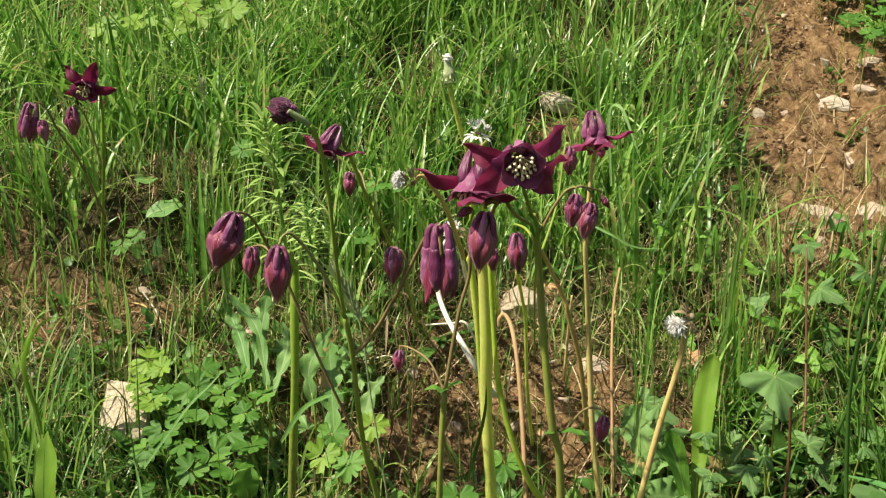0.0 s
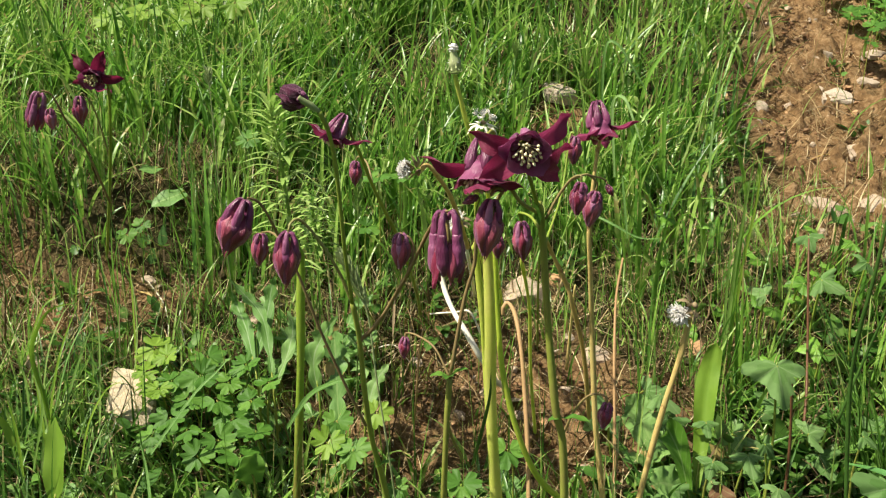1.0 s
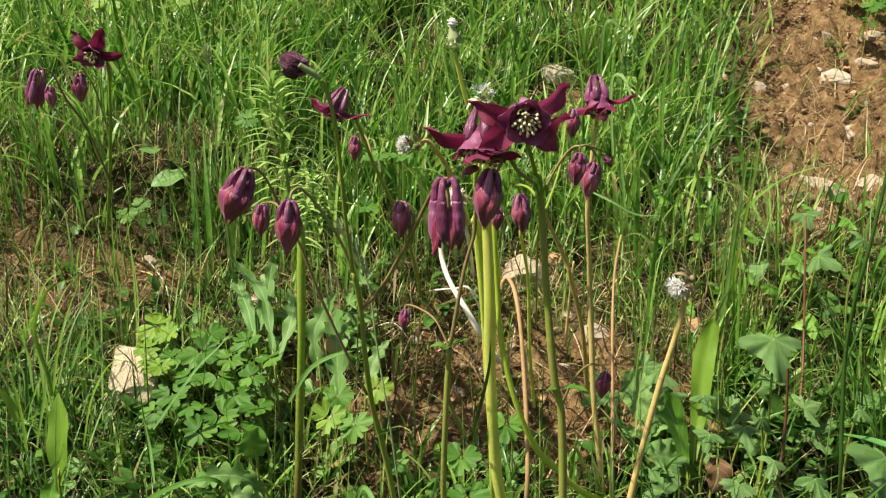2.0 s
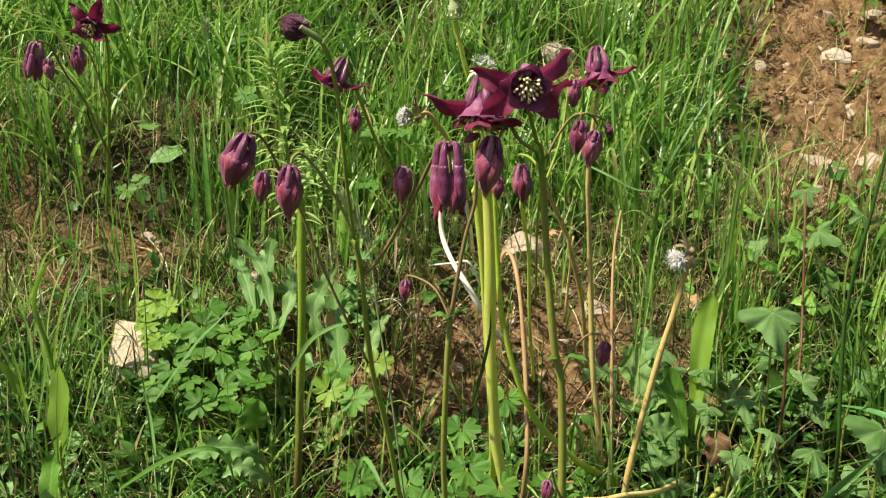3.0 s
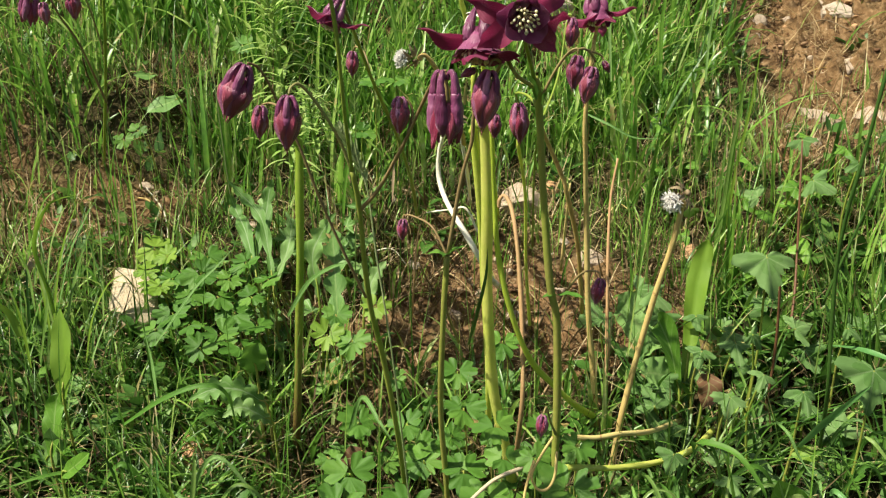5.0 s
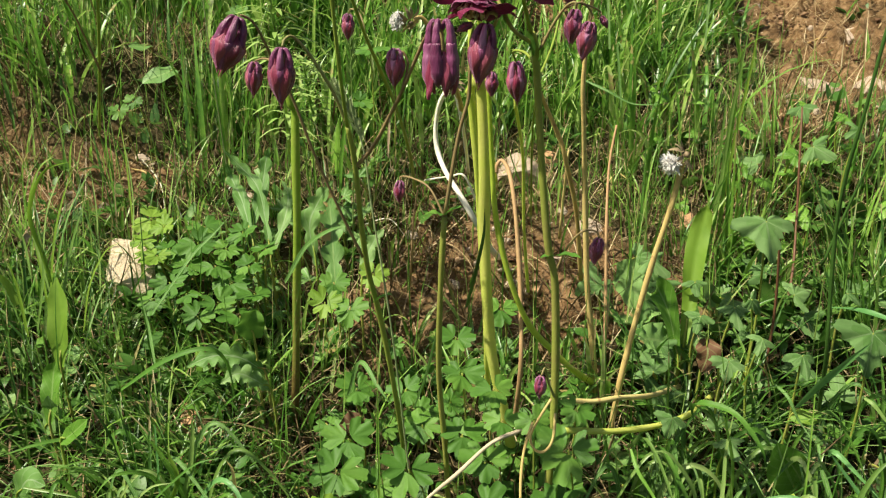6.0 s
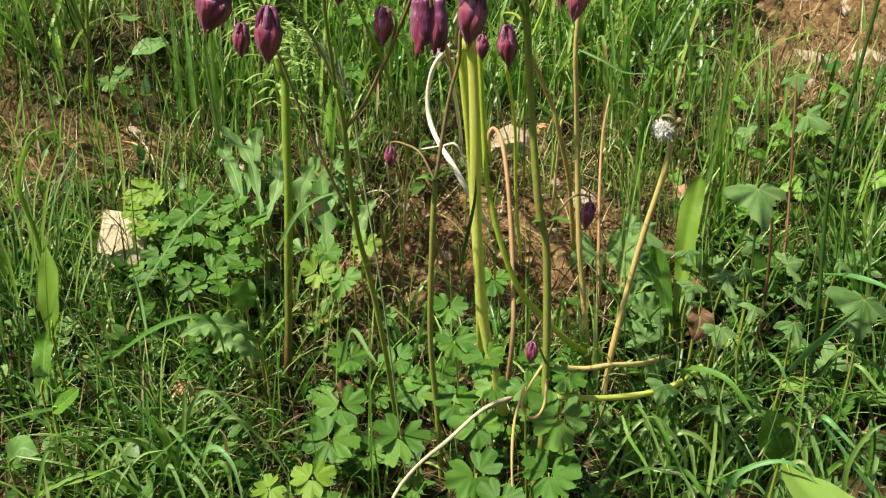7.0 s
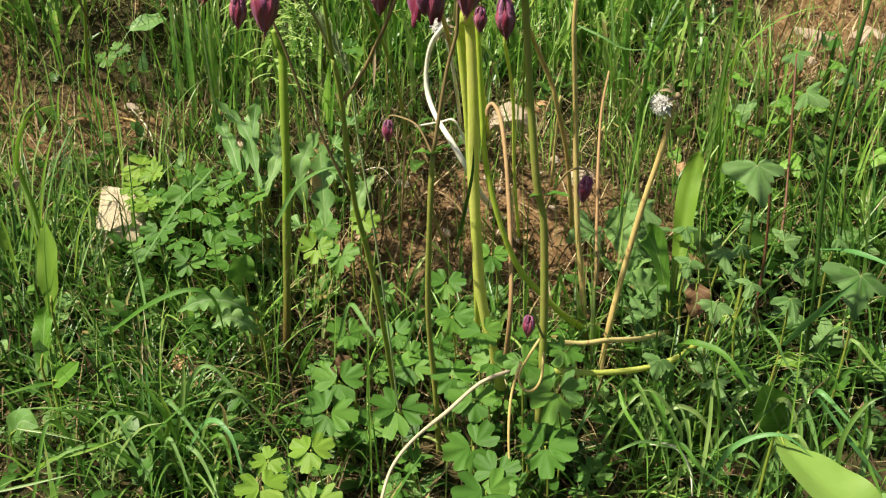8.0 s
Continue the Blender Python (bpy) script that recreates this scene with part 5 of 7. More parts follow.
broad_leaf("grey-green heart-shaped leaf in grass", [(-0.4231, 0.7200, -0.0117), (-0.4078, 0.7100, 0.0110), (-0.4029, 0.7000, 0.0396)], 0.014, (0, -0.8, 0.6), GREY, 0.1, 0.2, 2.0, 0.4, 0.5)
broad_leaf("small angular green leaf in shade", [(-0.4116, 0.6300, -0.0324), (-0.3917, 0.6200, -0.0066), (-0.3738, 0.6150, -0.0095)], 0.013, (0, -0.8, 0.6), GREY, 0.1, 0.2, 2.0, 0.4, 0.5)
broad_leaf("small yellowing leaf in the grass", [(0.3623, 0.7000, 0.0142), (0.3723, 0.6900, 0.0166), (0.3837, 0.6850, 0.0143)], 0.0085, (0, -0.8, 0.6), YOUNG, 0.1, 0.2, 2.0, 0.4, 0.5)
broad_leaf("dead brown leaf hanging in the shade", [(0.2872, 0.7600, 0.0735), (0.2868, 0.7500, 0.0580), (0.2797, 0.7450, 0.0403)], 0.014, (0, -1, 0.3), DEADLEAF, 0.2, 0.3, 2.0, 0.4, 0.5)
broad_leaf("dead brown leaf on the ground", [(-0.0812, 0.6800, 0.0227), (-0.0922, 0.6750, 0.0205), (-0.1028, 0.6700, 0.0222)], 0.012, (0, -0.8, 0.6), DEADLEAF, 0.2, 0.3, 2.0, 0.4, 0.5)
broad_leaf("dead brown leaf on the ground", [(0.3151, 0.6200, -0.0654), (0.2933, 0.6100, -0.0547), (0.2814, 0.6050, -0.0608)], 0.010, (0, -0.8, 0.6), DEADLEAF, 0.2, 0.3, 2.0, 0.4, 0.5)

# toothed grey-green leaves
for k, (pts, w, lobes) in enumerate((
        ([(-0.1210, 0.8400, 0.0671), (-0.1267, 0.8600, 0.1166), (-0.1303, 0.8800, 0.1525), (-0.1347, 0.9000, 0.1890), (-0.1391, 0.9000, 0.2100)], 0.015, 8),
        ([(-0.1477, 0.8600, 0.1238), (-0.1549, 0.8700, 0.1696), (-0.1437, 0.8800, 0.1978), (-0.1247, 0.8700, 0.2239)], 0.013, 5),
        ([(-0.2050, 0.8800, 0.1241), (-0.2174, 0.9200, 0.1622), (-0.2318, 0.9500, 0.1980), (-0.2594, 0.9700, 0.2227), (-0.2758, 0.9700, 0.2409)], 0.008, 6),
        ([(-0.2123, 0.8800, 0.1169), (-0.1969, 0.9200, 0.1548), (-0.1935, 0.9500, 0.1832), (-0.2013, 0.9600, 0.2028)], 0.009, 5),
        ([(-0.2292, 0.9000, 0.1319), (-0.2538, 0.9600, 0.1733), (-0.2749, 1.0000, 0.1935), (-0.2819, 1.0000, 0.2163)], 0.010, 3),
        ([(-0.2436, 0.9000, 0.1246), (-0.2338, 0.9700, 0.1781), (-0.2301, 1.0000, 0.2162), (-0.2242, 1.0000, 0.2372)], 0.010, 3),
        ([(-0.0930, 0.8400, 0.1098), (-0.0837, 0.8600, 0.1447), (-0.0673, 0.8700, 0.1660)], 0.010, 3),
        ([(-0.1887, 0.7400, 0.0442), (-0.2032, 0.7300, 0.0625), (-0.2190, 0.7250, 0.0715), (-0.2410, 0.7200, 0.0727), (-0.2655, 0.7200, 0.0611)], 0.014, 7),
        ([(-0.1793, 0.7200, 0.0346), (-0.1937, 0.7100, 0.0518), (-0.2092, 0.7050, 0.0608), (-0.2260, 0.7000, 0.0519)], 0.011, 6))):
    broad_leaf("grey-green toothed leaf between the grasses", pts, w, (0.1 * (k % 3 - 1), -0.8, 0.55), GREY if k not in (0,) else CREASED, 0.25, 0.3, 4.0, 0.55, 0.2, "toothed_leaf", "toothed leaves", lobes)


def palmate_radius(size, lobes=5, deep=0.35, seed=0):
    """Five pointed lobes with uneven teeth."""
    r_ = random.Random(40 + seed)
    ph, am = [r_.uniform(0, 6.28) for _ in range(3)], r_.uniform(0.08, 0.13)
    def r(a):
        side = max(0.0, 1 - (abs(a) / 2.5) ** 6)
        lobe = abs(math.sin(a * lobes * 0.42 + 0.12 * math.sin(2 * a + ph[0])))
        teeth = am * (2 * abs(((a * 3.3 + ph[1]) % 1.0) - 0.5) - 0.5) + 0.03 * math.sin(23 * a + ph[2])
        return size * (0.25 + 0.75 * side) * (1 - deep * lobe ** 1.3 + teeth) * (1 - 0.10 * abs(a) + 0.06 * math.sin(a + ph[2]))
    return r


PALM = [Shape().fan(palmate_radius(0.032, 5, 0.45 + 0.05 * (k % 3), k), 72, 6, None, -0.16 - 0.05 * (k % 3), 0.11, k * 2.1, 2.55).mesh("blade", LOBED) for k in range(6)]


BRIGHT_PALM = [Shape().fan(palmate_radius(0.032, 5, 0.40, 20 + k), 64, 6, None, -0.2, 0.12, k * 2.3, 2.5).mesh("blade", DOCK) for k in range(4)]
SOFT = [Shape().fan(palmate_radius(0.03, 7, 0.48, 10 + k), 64, 6, None, -0.25 + 0.2 * k, 0.17, k * 1.9, 1.9 + 0.1 * k).mesh("blade", GREY) for k in range(4)]


def palmate_leaf(p, size, face, roll, seed, label="grey-green lobed leaf on an upright stem", dx=0.01, dy=0.03, mesh=PALM):
    ob = thing("lobed_leaf", label, "leaf", "lobed leaves")
    r = random.Random(seed)
    a, b = vec(*foot(p, dx, dy)), vec(*p)
    part("leaf_stalk", Shape().tube([a, (a + b) / 2 + vec(r.uniform(-0.01, 0.01), 0.005, 0.01), b], (0.0016, 0.0011), 6, 4).mesh("leaf_stalk", STEM), ob)
    tilt = vec(*face) + vec(r.uniform(-0.35, 0.35), r.uniform(-0.2, 0.35), r.uniform(-0.1, 0.25))
    part("blade", mesh[seed % len(mesh)], ob, aim(p, tilt, roll + r.uniform(-25, 25), size * 0.98))
    return ob


for k, (p, s, roll) in enumerate((
        ((0.3378, 0.7650, 0.2048), 1.45, 178), ((0.3058, 0.7400, 0.1181), 0.9, 170), ((0.3351, 0.7700, 0.1155), 0.8, 200), ((0.2907, 0.7000, 0.0759), 0.85, 160),
        ((0.2784, 0.7600, 0.1001), 0.8, 190), ((0.3645, 0.7000, 0.0820), 0.9, 150), ((0.4201, 0.6800, 0.1157), 1.45, 180), ((0.4642, 0.9500, 0.2476), 1.1, 240),
        ((0.5279, 0.9700, 0.2654), 0.8, 130), ((0.4085, 0.9800, 0.2198), 0.85, 90), ((0.2891, 0.8200, 0.1165), 0.7, 170), ((0.4549, 0.8000, 0.1101), 0.7, 220),
        ((0.2258, 0.6600, 0.0345), 0.8, 180), ((0.2676, 0.6200, 0.0337), 0.75, 200), ((0.3309, 0.7200, 0.0917), 0.7, 150), ((0.4887, 1.0500, 0.2824), 0.9, 180))):
    palmate_leaf(p, s * (1.0 if s > 1.2 else 0.85), (0.1 * (k % 3 - 1), -0.75, 0.6), roll, k)
for k in range(44):
    r = random.Random(300 + k)
    x, y = r.uniform(0.19, 0.58), r.uniform(0.68, 0.92)
    palmate_leaf((x, y, float(height(x, y)) + r.uniform(0.02, 0.085)), r.uniform(0.65, 1.25), (r.uniform(-0.3, 0.3), -0.7, 0.7), r.uniform(0, 360), k, "green lobed leaf low in the herbs")
for k in range(24):
    r = random.Random(450 + k)
    x, y = r.uniform(-0.25, -0.09), r.uniform(0.84, 1.00)
    palmate_leaf((x, y, float(height(x, y)) + r.uniform(0.035, 0.115)), r.uniform(0.55, 0.95), (r.uniform(-0.5, 0.5), -0.6, 0.7), r.uniform(0, 360), k, "pale grey-green lobed leaf in a loose clump", mesh=SOFT)
for k in range(34):
    r = random.Random(400 + k)
    x, y = r.uniform(0.31, 0.72), r.uniform(0.95, 1.20)
    palmate_leaf((x, y, float(height(x, y)) + r.uniform(0.02, 0.10)), r.uniform(0.5, 1.0), (r.uniform(-0.3, 0.3), -0.6, 0.8), r.uniform(0, 360), k, "light green lobed leaf on the open bank", mesh=BRIGHT_PALM)
lone_stalk("dark red herb stem with leaf axils", [(0.4093, 0.8602, 0.0021), (0.4369, 0.9000, 0.0862), (0.4552, 0.9500, 0.1600), (0.4578, 0.9700, 0.2292), (0.4660, 1.0000, 0.2895)], 0.0019, 0.0012, REDSTEM)
lone_stalk("dark red herb stem", [(0.3750, 0.8058, -0.0304), (0.3759, 0.8000, 0.0829), (0.3654, 0.7900, 0.1797), (0.3569, 0.7800, 0.1954)], 0.0018, 0.0012, REDSTEM)


# ---- spurge with narrow leaves ----
def spurge(pts, leaves, length, seed):
    ob = thing("spurge", "light green spurge with many narrow leaves", "herb", "spurges")
    r = random.Random(seed)
    part("stem", Shape().tube(pts, (0.0020, 0.0014), 7, 6).mesh("stem", SPURGE), ob)
    p, s = smooth_path(pts, 12)
    w = taper(0.6, 0.3)
    for k in range(leaves):
        q = 0.12 + 0.88 * k / leaves
        i = min(len(p) - 1, int(q * (len(p) - 1)))
        a = k * 2.4 + r.uniform(-0.3, 0.3)
        up = 0.05 + 0.75 * q ** 2 + r.uniform(-0.2, 0.2)
        d = unit(vec(math.cos(a), math.sin(a), up))
        ln = length * (0.75 + 0.3 * math.sin(q * 3)) * r.uniform(0.8, 1.15)
        sh = Shape().leaf([p[i], p[i] + d * ln * 0.5, p[i] + d * ln + vec(0, 0, -0.25 * ln)], lambda t: 0.0026 * w(t), (0, 0, 1), 3, 3, 0.3)
        part("narrow_leaf", sh.mesh("narrow_leaf", SPURGE), ob)


spurge([(-0.2241, 1.1367, 0.1811), (-0.1695, 0.8400, 0.3283), (-0.1667, 0.8000, 0.3889), (-0.1683, 0.7800, 0.4360), (-0.1718, 0.7700, 0.4663)], 100, 0.046, 1)
spurge([(0.1479, 0.9000, 0.0854), (-0.1499, 0.9200, 0.2846), (-0.1534, 0.9000, 0.3227), (-0.1539, 0.8800, 0.3587)][1:], 50, 0.03, 2)


# ---- single blades that stand out ----
def grass_blade(label, pts, width, normal=(0, -1, 0.2), material=GRASS, fold=0.3):
    w = taper(0.25, 0.6)
    ob = part("grass_blade", Shape().leaf(pts, lambda s: 0.72 * width * w(s), vec(*normal), 5, 6, fold).mesh("grass_blade", material))
    return tagged(ob, label, "grass blade", "large grass blades")


BRIGHT = "broad bright green grass blade"
grass_blade(BRIGHT, [(0.3638, 0.9929, 0.0924), (0.3715, 1.0000, 0.1850), (0.3676, 0.9800, 0.2710), (0.3663, 0.9600, 0.3432), (0.3657, 0.9400, 0.4162)], 0.0036, (-0.5, -0.8, 0.3), BLADE)
grass_blade(BRIGHT, [(0.3761, 1.0015, 0.0976), (0.3765, 1.0000, 0.2080), (0.3683, 0.9700, 0.3148), (0.3620, 0.9500, 0.3837)], 0.0030, (-0.2, -0.9, 0.3), DOCK)
grass_blade(BRIGHT, [(0.3906, 1.0356, 0.1197), (0.3834, 1.0000, 0.2456), (0.3826, 0.9700, 0.3423), (0.3786, 0.9500, 0.4287)], 0.0028, (-0.6, -0.8, 0.3), YOUNG)
grass_blade(BRIGHT, [(0.3735, 1.0093, 0.1032), (0.3698, 1.0100, 0.1826), (0.3632, 0.9900, 0.2766), (0.3598, 0.9800, 0.3275)], 0.0028, (-0.6, -0.7, 0.4), BLADE)
grass_blade(BRIGHT, [(-0.4329, 0.8000, 0.1255), (-0.4371, 0.8000, 0.1585), (-0.4446, 0.8000, 0.2003), (-0.4279, 0.7900, 0.2371), (-0.4063, 0.7800, 0.2586), (-0.3744, 0.7700, 0.2684)], 0.0034, (0.7, -0.7, 0.3), YOUNG)
grass_blade(BRIGHT, [(-0.4521, 0.7600, 0.1148), (-0.4598, 0.7600, 0.1405), (-0.4741, 0.7500, 0.1630)], 0.0055, (0.3, -0.8, 0.4), YOUNG)
grass_blade(BRIGHT, [(-0.1536, 1.1189, 0.1739), (-0.1337, 1.0000, 0.2534), (-0.1256, 0.9800, 0.2892)], 0.0048, (0.2, -1, 0.1), DOCK)
grass_blade("pale green arching grass blade", [(-0.1572, 0.7200, 0.1549), (-0.1302, 0.6900, 0.2004), (-0.1036, 0.6600, 0.2263), (-0.0818, 0.6500, 0.2356)], 0.0040, (0, -0.7, 0.6), GREY)
grass_blade("pale green arching grass blade", [(-0.2918, 0.6200, 0.0885), (-0.2428, 0.6000, 0.1265), (-0.2073, 0.6000, 0.1383), (-0.1917, 0.6100, 0.1215), (-0.1938, 0.6400, 0.0596)], 0.0034, (0, -0.6, 0.7), COLUMBINE)
grass_blade("stiff blue-green grass blade", [(0.2958, 0.5600, 0.1030), (0.3063, 0.5500, 0.1292), (0.3205, 0.5400, 0.1544), (0.3348, 0.5350, 0.1738)], 0.0052, (0.3, -0.7, 0.5), BLUEGRASS)
grass_blade("stiff blue-green grass blade", [(0.3613, 0.6600, 0.1508), (0.3681, 0.6200, 0.1646), (0.3823, 0.6000, 0.1650), (0.3961, 0.5800, 0.1607)], 0.0050, (0, -0.5, 0.8), BLUEGRASS)
grass_blade("pale grass blade bent over its tip", [(0.2946, 0.7312, -0.0492), (0.2211, 0.6000, 0.0803), (0.2411, 0.5600, 0.0987), (0.2606, 0.5400, 0.0776), (0.2683, 0.5400, 0.0558)], 0.0042, (0, -0.6, 0.7), COLUMBINE)
grass_blade("pale grass blade bent over its tip", [(0.2006, 0.6600, 0.0075), (0.1997, 0.6000, 0.0368), (0.2150, 0.5700, 0.0082), (0.2322, 0.5300, -0.0294)], 0.0036, (0.3, -0.6, 0.7), COLUMBINE)
grass_blade("pale grass blade bent over its tip", [(0.1947, 0.6000, -0.0244), (0.2211, 0.5700, -0.0008), (0.2367, 0.5500, -0.0136), (0.2608, 0.5300, -0.0225)], 0.0034, (0.0, -0.6, 0.8), COLUMBINE)
grass_blade("dark green blade crossing the thick stalk", [(0.0204, 0.6200, 0.1684), (0.0267, 0.6000, 0.2064), (0.0329, 0.5900, 0.2435), (0.0339, 0.5900, 0.2669)], 0.0030, (0.5, -0.8, 0.1), CULM)
grass_blade("pale grass blade among columbine leaves", [(-0.0962, 0.7000, 0.0388), (-0.0784, 0.6600, 0.0956), (-0.0601, 0.6300, 0.0864), (-0.0468, 0.6200, 0.0710)], 0.0034, (0, -0.7, 0.6), GREY)
grass_blade("pale grass blade among columbine leaves", [(-0.0278, 0.6600, 0.0467), (-0.0157, 0.6400, 0.0930), (-0.0074, 0.6300, 0.1318), (0.0004, 0.6300, 0.1647)], 0.0030, (0.6, -0.7, 0.3), GREY)


ARC = "pale green grass blade arching over"
grass_blade(ARC, [(0.1841, 0.6600, 0.0011), (0.1888, 0.6200, 0.0359), (0.2020, 0.5900, 0.0130), (0.2142, 0.5500, -0.0376)], 0.0030, (0.2, -0.6, 0.7), BLADE)
grass_blade(ARC, [(0.2762, 0.6200, -0.0453), (0.2696, 0.6100, 0.0121), (0.2552, 0.6000, 0.0600), (0.2498, 0.6000, 0.0745)], 0.0032, (0.4, -0.8, 0.3), DOCK)
grass_blade(ARC, [(0.3001, 0.6300, -0.0525), (0.2630, 0.6200, 0.0183), (0.2507, 0.6200, 0.0548), (0.2151, 0.6000, 0.0889)], 0.0032, (0.4, -0.8, 0.5), BLADE)
grass_blade(ARC, [(0.2171, 0.5800, -0.0355), (0.2227, 0.5700, 0.0081), (0.1984, 0.5700, 0.0490), (0.1805, 0.5700, 0.0548)], 0.0030, (0.2, -0.7, 0.6), BLADE)
grass_blade(ARC, [(0.2479, 0.5600, -0.0394), (0.2636, 0.5500, 0.0097), (0.2964, 0.5400, 0.0278), (0.3237, 0.5300, 0.0119)], 0.0034, (0.0, -0.6, 0.8), BLUEGRASS)
grass_blade(ARC, [(0.4065, 0.5600, -0.0344), (0.3741, 0.5600, 0.0021), (0.3475, 0.5700, 0.0367), (0.3346, 0.5700, 0.0539)], 0.0034, (0.3, -0.7, 0.6), BLUEGRASS)
grass_blade(ARC, [(0.3664, 0.5600, -0.0402), (0.3629, 0.5600, 0.0081), (0.3765, 0.5600, 0.0427), (0.3930, 0.5600, 0.0539)], 0.0032, (-0.3, -0.7, 0.6), BLADE)
grass_blade(ARC, [(-0.2552, 0.6200, -0.0418), (-0.2663, 0.6000, 0.0094), (-0.2901, 0.5800, 0.0253), (-0.3088, 0.5700, 0.0085)], 0.0032, (0.0, -0.6, 0.8), DOCK)
grass_blade(ARC, [(-0.2392, 0.6200, -0.0452), (-0.2506, 0.6100, 0.0059), (-0.2629, 0.6100, 0.0333), (-0.2703, 0.6100, 0.0441)], 0.0034, (0.3, -0.8, 0.4), DOCK)
grass_blade(ARC, [(-0.2388, 0.6200, -0.0419), (-0.2068, 0.6000, 0.0060), (-0.1817, 0.5800, 0.0009), (-0.1683, 0.5600, -0.0425)], 0.0036, (0.0, -0.6, 0.8), BLUEGRASS)
grass_blade(ARC, [(-0.2533, 0.6200, -0.0483), (-0.2337, 0.6100, 0.0150), (-0.2281, 0.6100, 0.0510), (-0.2283, 0.6100, 0.0627)], 0.0034, (0.0, -0.9, 0.3), BLADE)
grass_blade(ARC, [(-0.2314, 0.6200, -0.0485), (-0.2005, 0.6000, -0.0094), (-0.1887, 0.5900, -0.0212), (-0.1843, 0.5800, -0.0389)], 0.0030, (0.0, -0.6, 0.8), DOCK)
grass_blade(ARC, [(-0.2669, 0.6200, -0.0482), (-0.2471, 0.6100, -0.0002), (-0.2520, 0.6100, 0.0243), (-0.2535, 0.6100, 0.0333)], 0.0030, (0.2, -0.9, 0.3), YOUNG)
grass_blade(ARC, [(-0.2763, 0.6000, -0.0467), (-0.2949, 0.5800, -0.0074), (-0.3262, 0.5700, -0.0062), (-0.3547, 0.5600, -0.0228)], 0.0030, (0.0, -0.6, 0.8), DOCK)
grass_blade(ARC, [(-0.3782, 0.5800, -0.0438), (-0.3428, 0.5700, -0.0151), (-0.3111, 0.5700, -0.0063), (-0.2684, 0.5700, 0.0112)], 0.0028, (0.0, -0.6, 0.8), YOUNG)


for k in range(46):
    r = random.Random(1200 + k)
    x, y = (r.uniform(0.17, 0.36), r.uniform(0.60, 0.72)) if k < 26 else ((r.uniform(0.34, 0.48), r.uniform(0.62, 0.76)) if k < 36 else (r.uniform(-0.34, -0.20), r.uniform(0.60, 0.70)))
    z, ln, a = float(height(x, y)) - 0.004, r.uniform(0.10, 0.17), r.uniform(0, 6.28)
    ox, oy = math.cos(a) * ln * 0.5, -abs(math.sin(a)) * ln * 0.4
    grass_blade("long grey-green grass blade drooping in the shade", [(x, y, z), (x + 0.2 * ox, y + 0.2 * oy, z + 0.5 * ln), (x + 0.55 * ox, y + 0.55 * oy, z + 0.72 * ln), (x + ox, y + oy, z + r.uniform(0.35, 0.6) * ln), (x + 1.25 * ox, y + 1.25 * oy, z + r.uniform(0.1, 0.3) * ln)],
                r.uniform(0.0024, 0.0042), (r.uniform(-0.5, 0.5), -0.6, 0.6), (GREY, BLADE, COLUMBINE)[k % 3])


PALE = "pale green grass blade with a drooping tip"
grass_blade(PALE, [(-0.3175, 0.7800, 0.0955), (-0.2748, 0.8000, 0.1542), (-0.2508, 0.8100, 0.1778), (-0.2342, 0.8200, 0.1960)], 0.0028, (-0.45, -0.65, 0.6), GREY)
grass_blade(PALE, [(-0.3014, 0.7300, 0.0595), (-0.3108, 0.7500, 0.0922), (-0.3197, 0.7600, 0.1217)], 0.0028, (-0.45, -0.65, 0.6), GREY)
grass_blade(PALE, [(-0.3846, 0.7500, 0.0667), (-0.3717, 0.7700, 0.1104), (-0.3613, 0.7800, 0.1356)], 0.0019, (-0.45, -0.65, 0.6), GREY)
grass_blade(PALE, [(-0.4487, 0.8400, 0.1130), (-0.4351, 0.8600, 0.1764), (-0.4212, 0.8800, 0.2136), (-0.4069, 0.8900, 0.2392)], 0.0022, (-0.45, -0.65, 0.6), GREY)
grass_blade(PALE, [(-0.3918, 0.9300, 0.1167), (-0.3862, 0.9400, 0.1721), (-0.3898, 0.9500, 0.2274), (-0.3990, 0.9600, 0.2645)], 0.0018, (-0.45, -0.65, 0.6), BLADE)
grass_blade(PALE, [(-0.3597, 1.0000, 0.1590), (-0.3400, 1.0000, 0.2092), (-0.3174, 1.0000, 0.2396), (-0.2959, 1.0000, 0.2569)], 0.0019, (-0.45, -0.65, 0.6), BLADE)
grass_blade(PALE, [(-0.4410, 1.0200, 0.1282), (-0.4467, 1.0300, 0.1886), (-0.4516, 1.0400, 0.2487), (-0.4520, 1.0500, 0.3085)], 0.0024, (-0.45, -0.65, 0.6), DOCK)
grass_blade(PALE, [(-0.3879, 0.8400, 0.0923), (-0.3965, 0.8500, 0.1291), (-0.4138, 0.8700, 0.1761), (-0.4372, 0.8900, 0.2310), (-0.4544, 0.9200, 0.3051)], 0.0014, (-0.45, -0.65, 0.6), CULM)
grass_blade(PALE, [(-0.4642, 0.8200, 0.1222), (-0.4709, 0.8300, 0.1646), (-0.4817, 0.8300, 0.1910)], 0.0030, (-0.45, -0.65, 0.6), BLADE)
grass_blade(PALE, [(-0.4343, 0.8000, 0.1051), (-0.4469, 0.8100, 0.1662), (-0.4477, 0.8100, 0.1984), (-0.4267, 0.8000, 0.2520), (-0.4005, 0.7900, 0.2703)], 0.0030, (-0.45, -0.65, 0.6), BLADE)
grass_blade(PALE, [(-0.4572, 0.8300, 0.1176), (-0.4473, 0.8400, 0.1872), (-0.4336, 0.8500, 0.2267), (-0.4213, 0.8500, 0.2431)], 0.0022, (-0.45, -0.65, 0.6), BLADE)
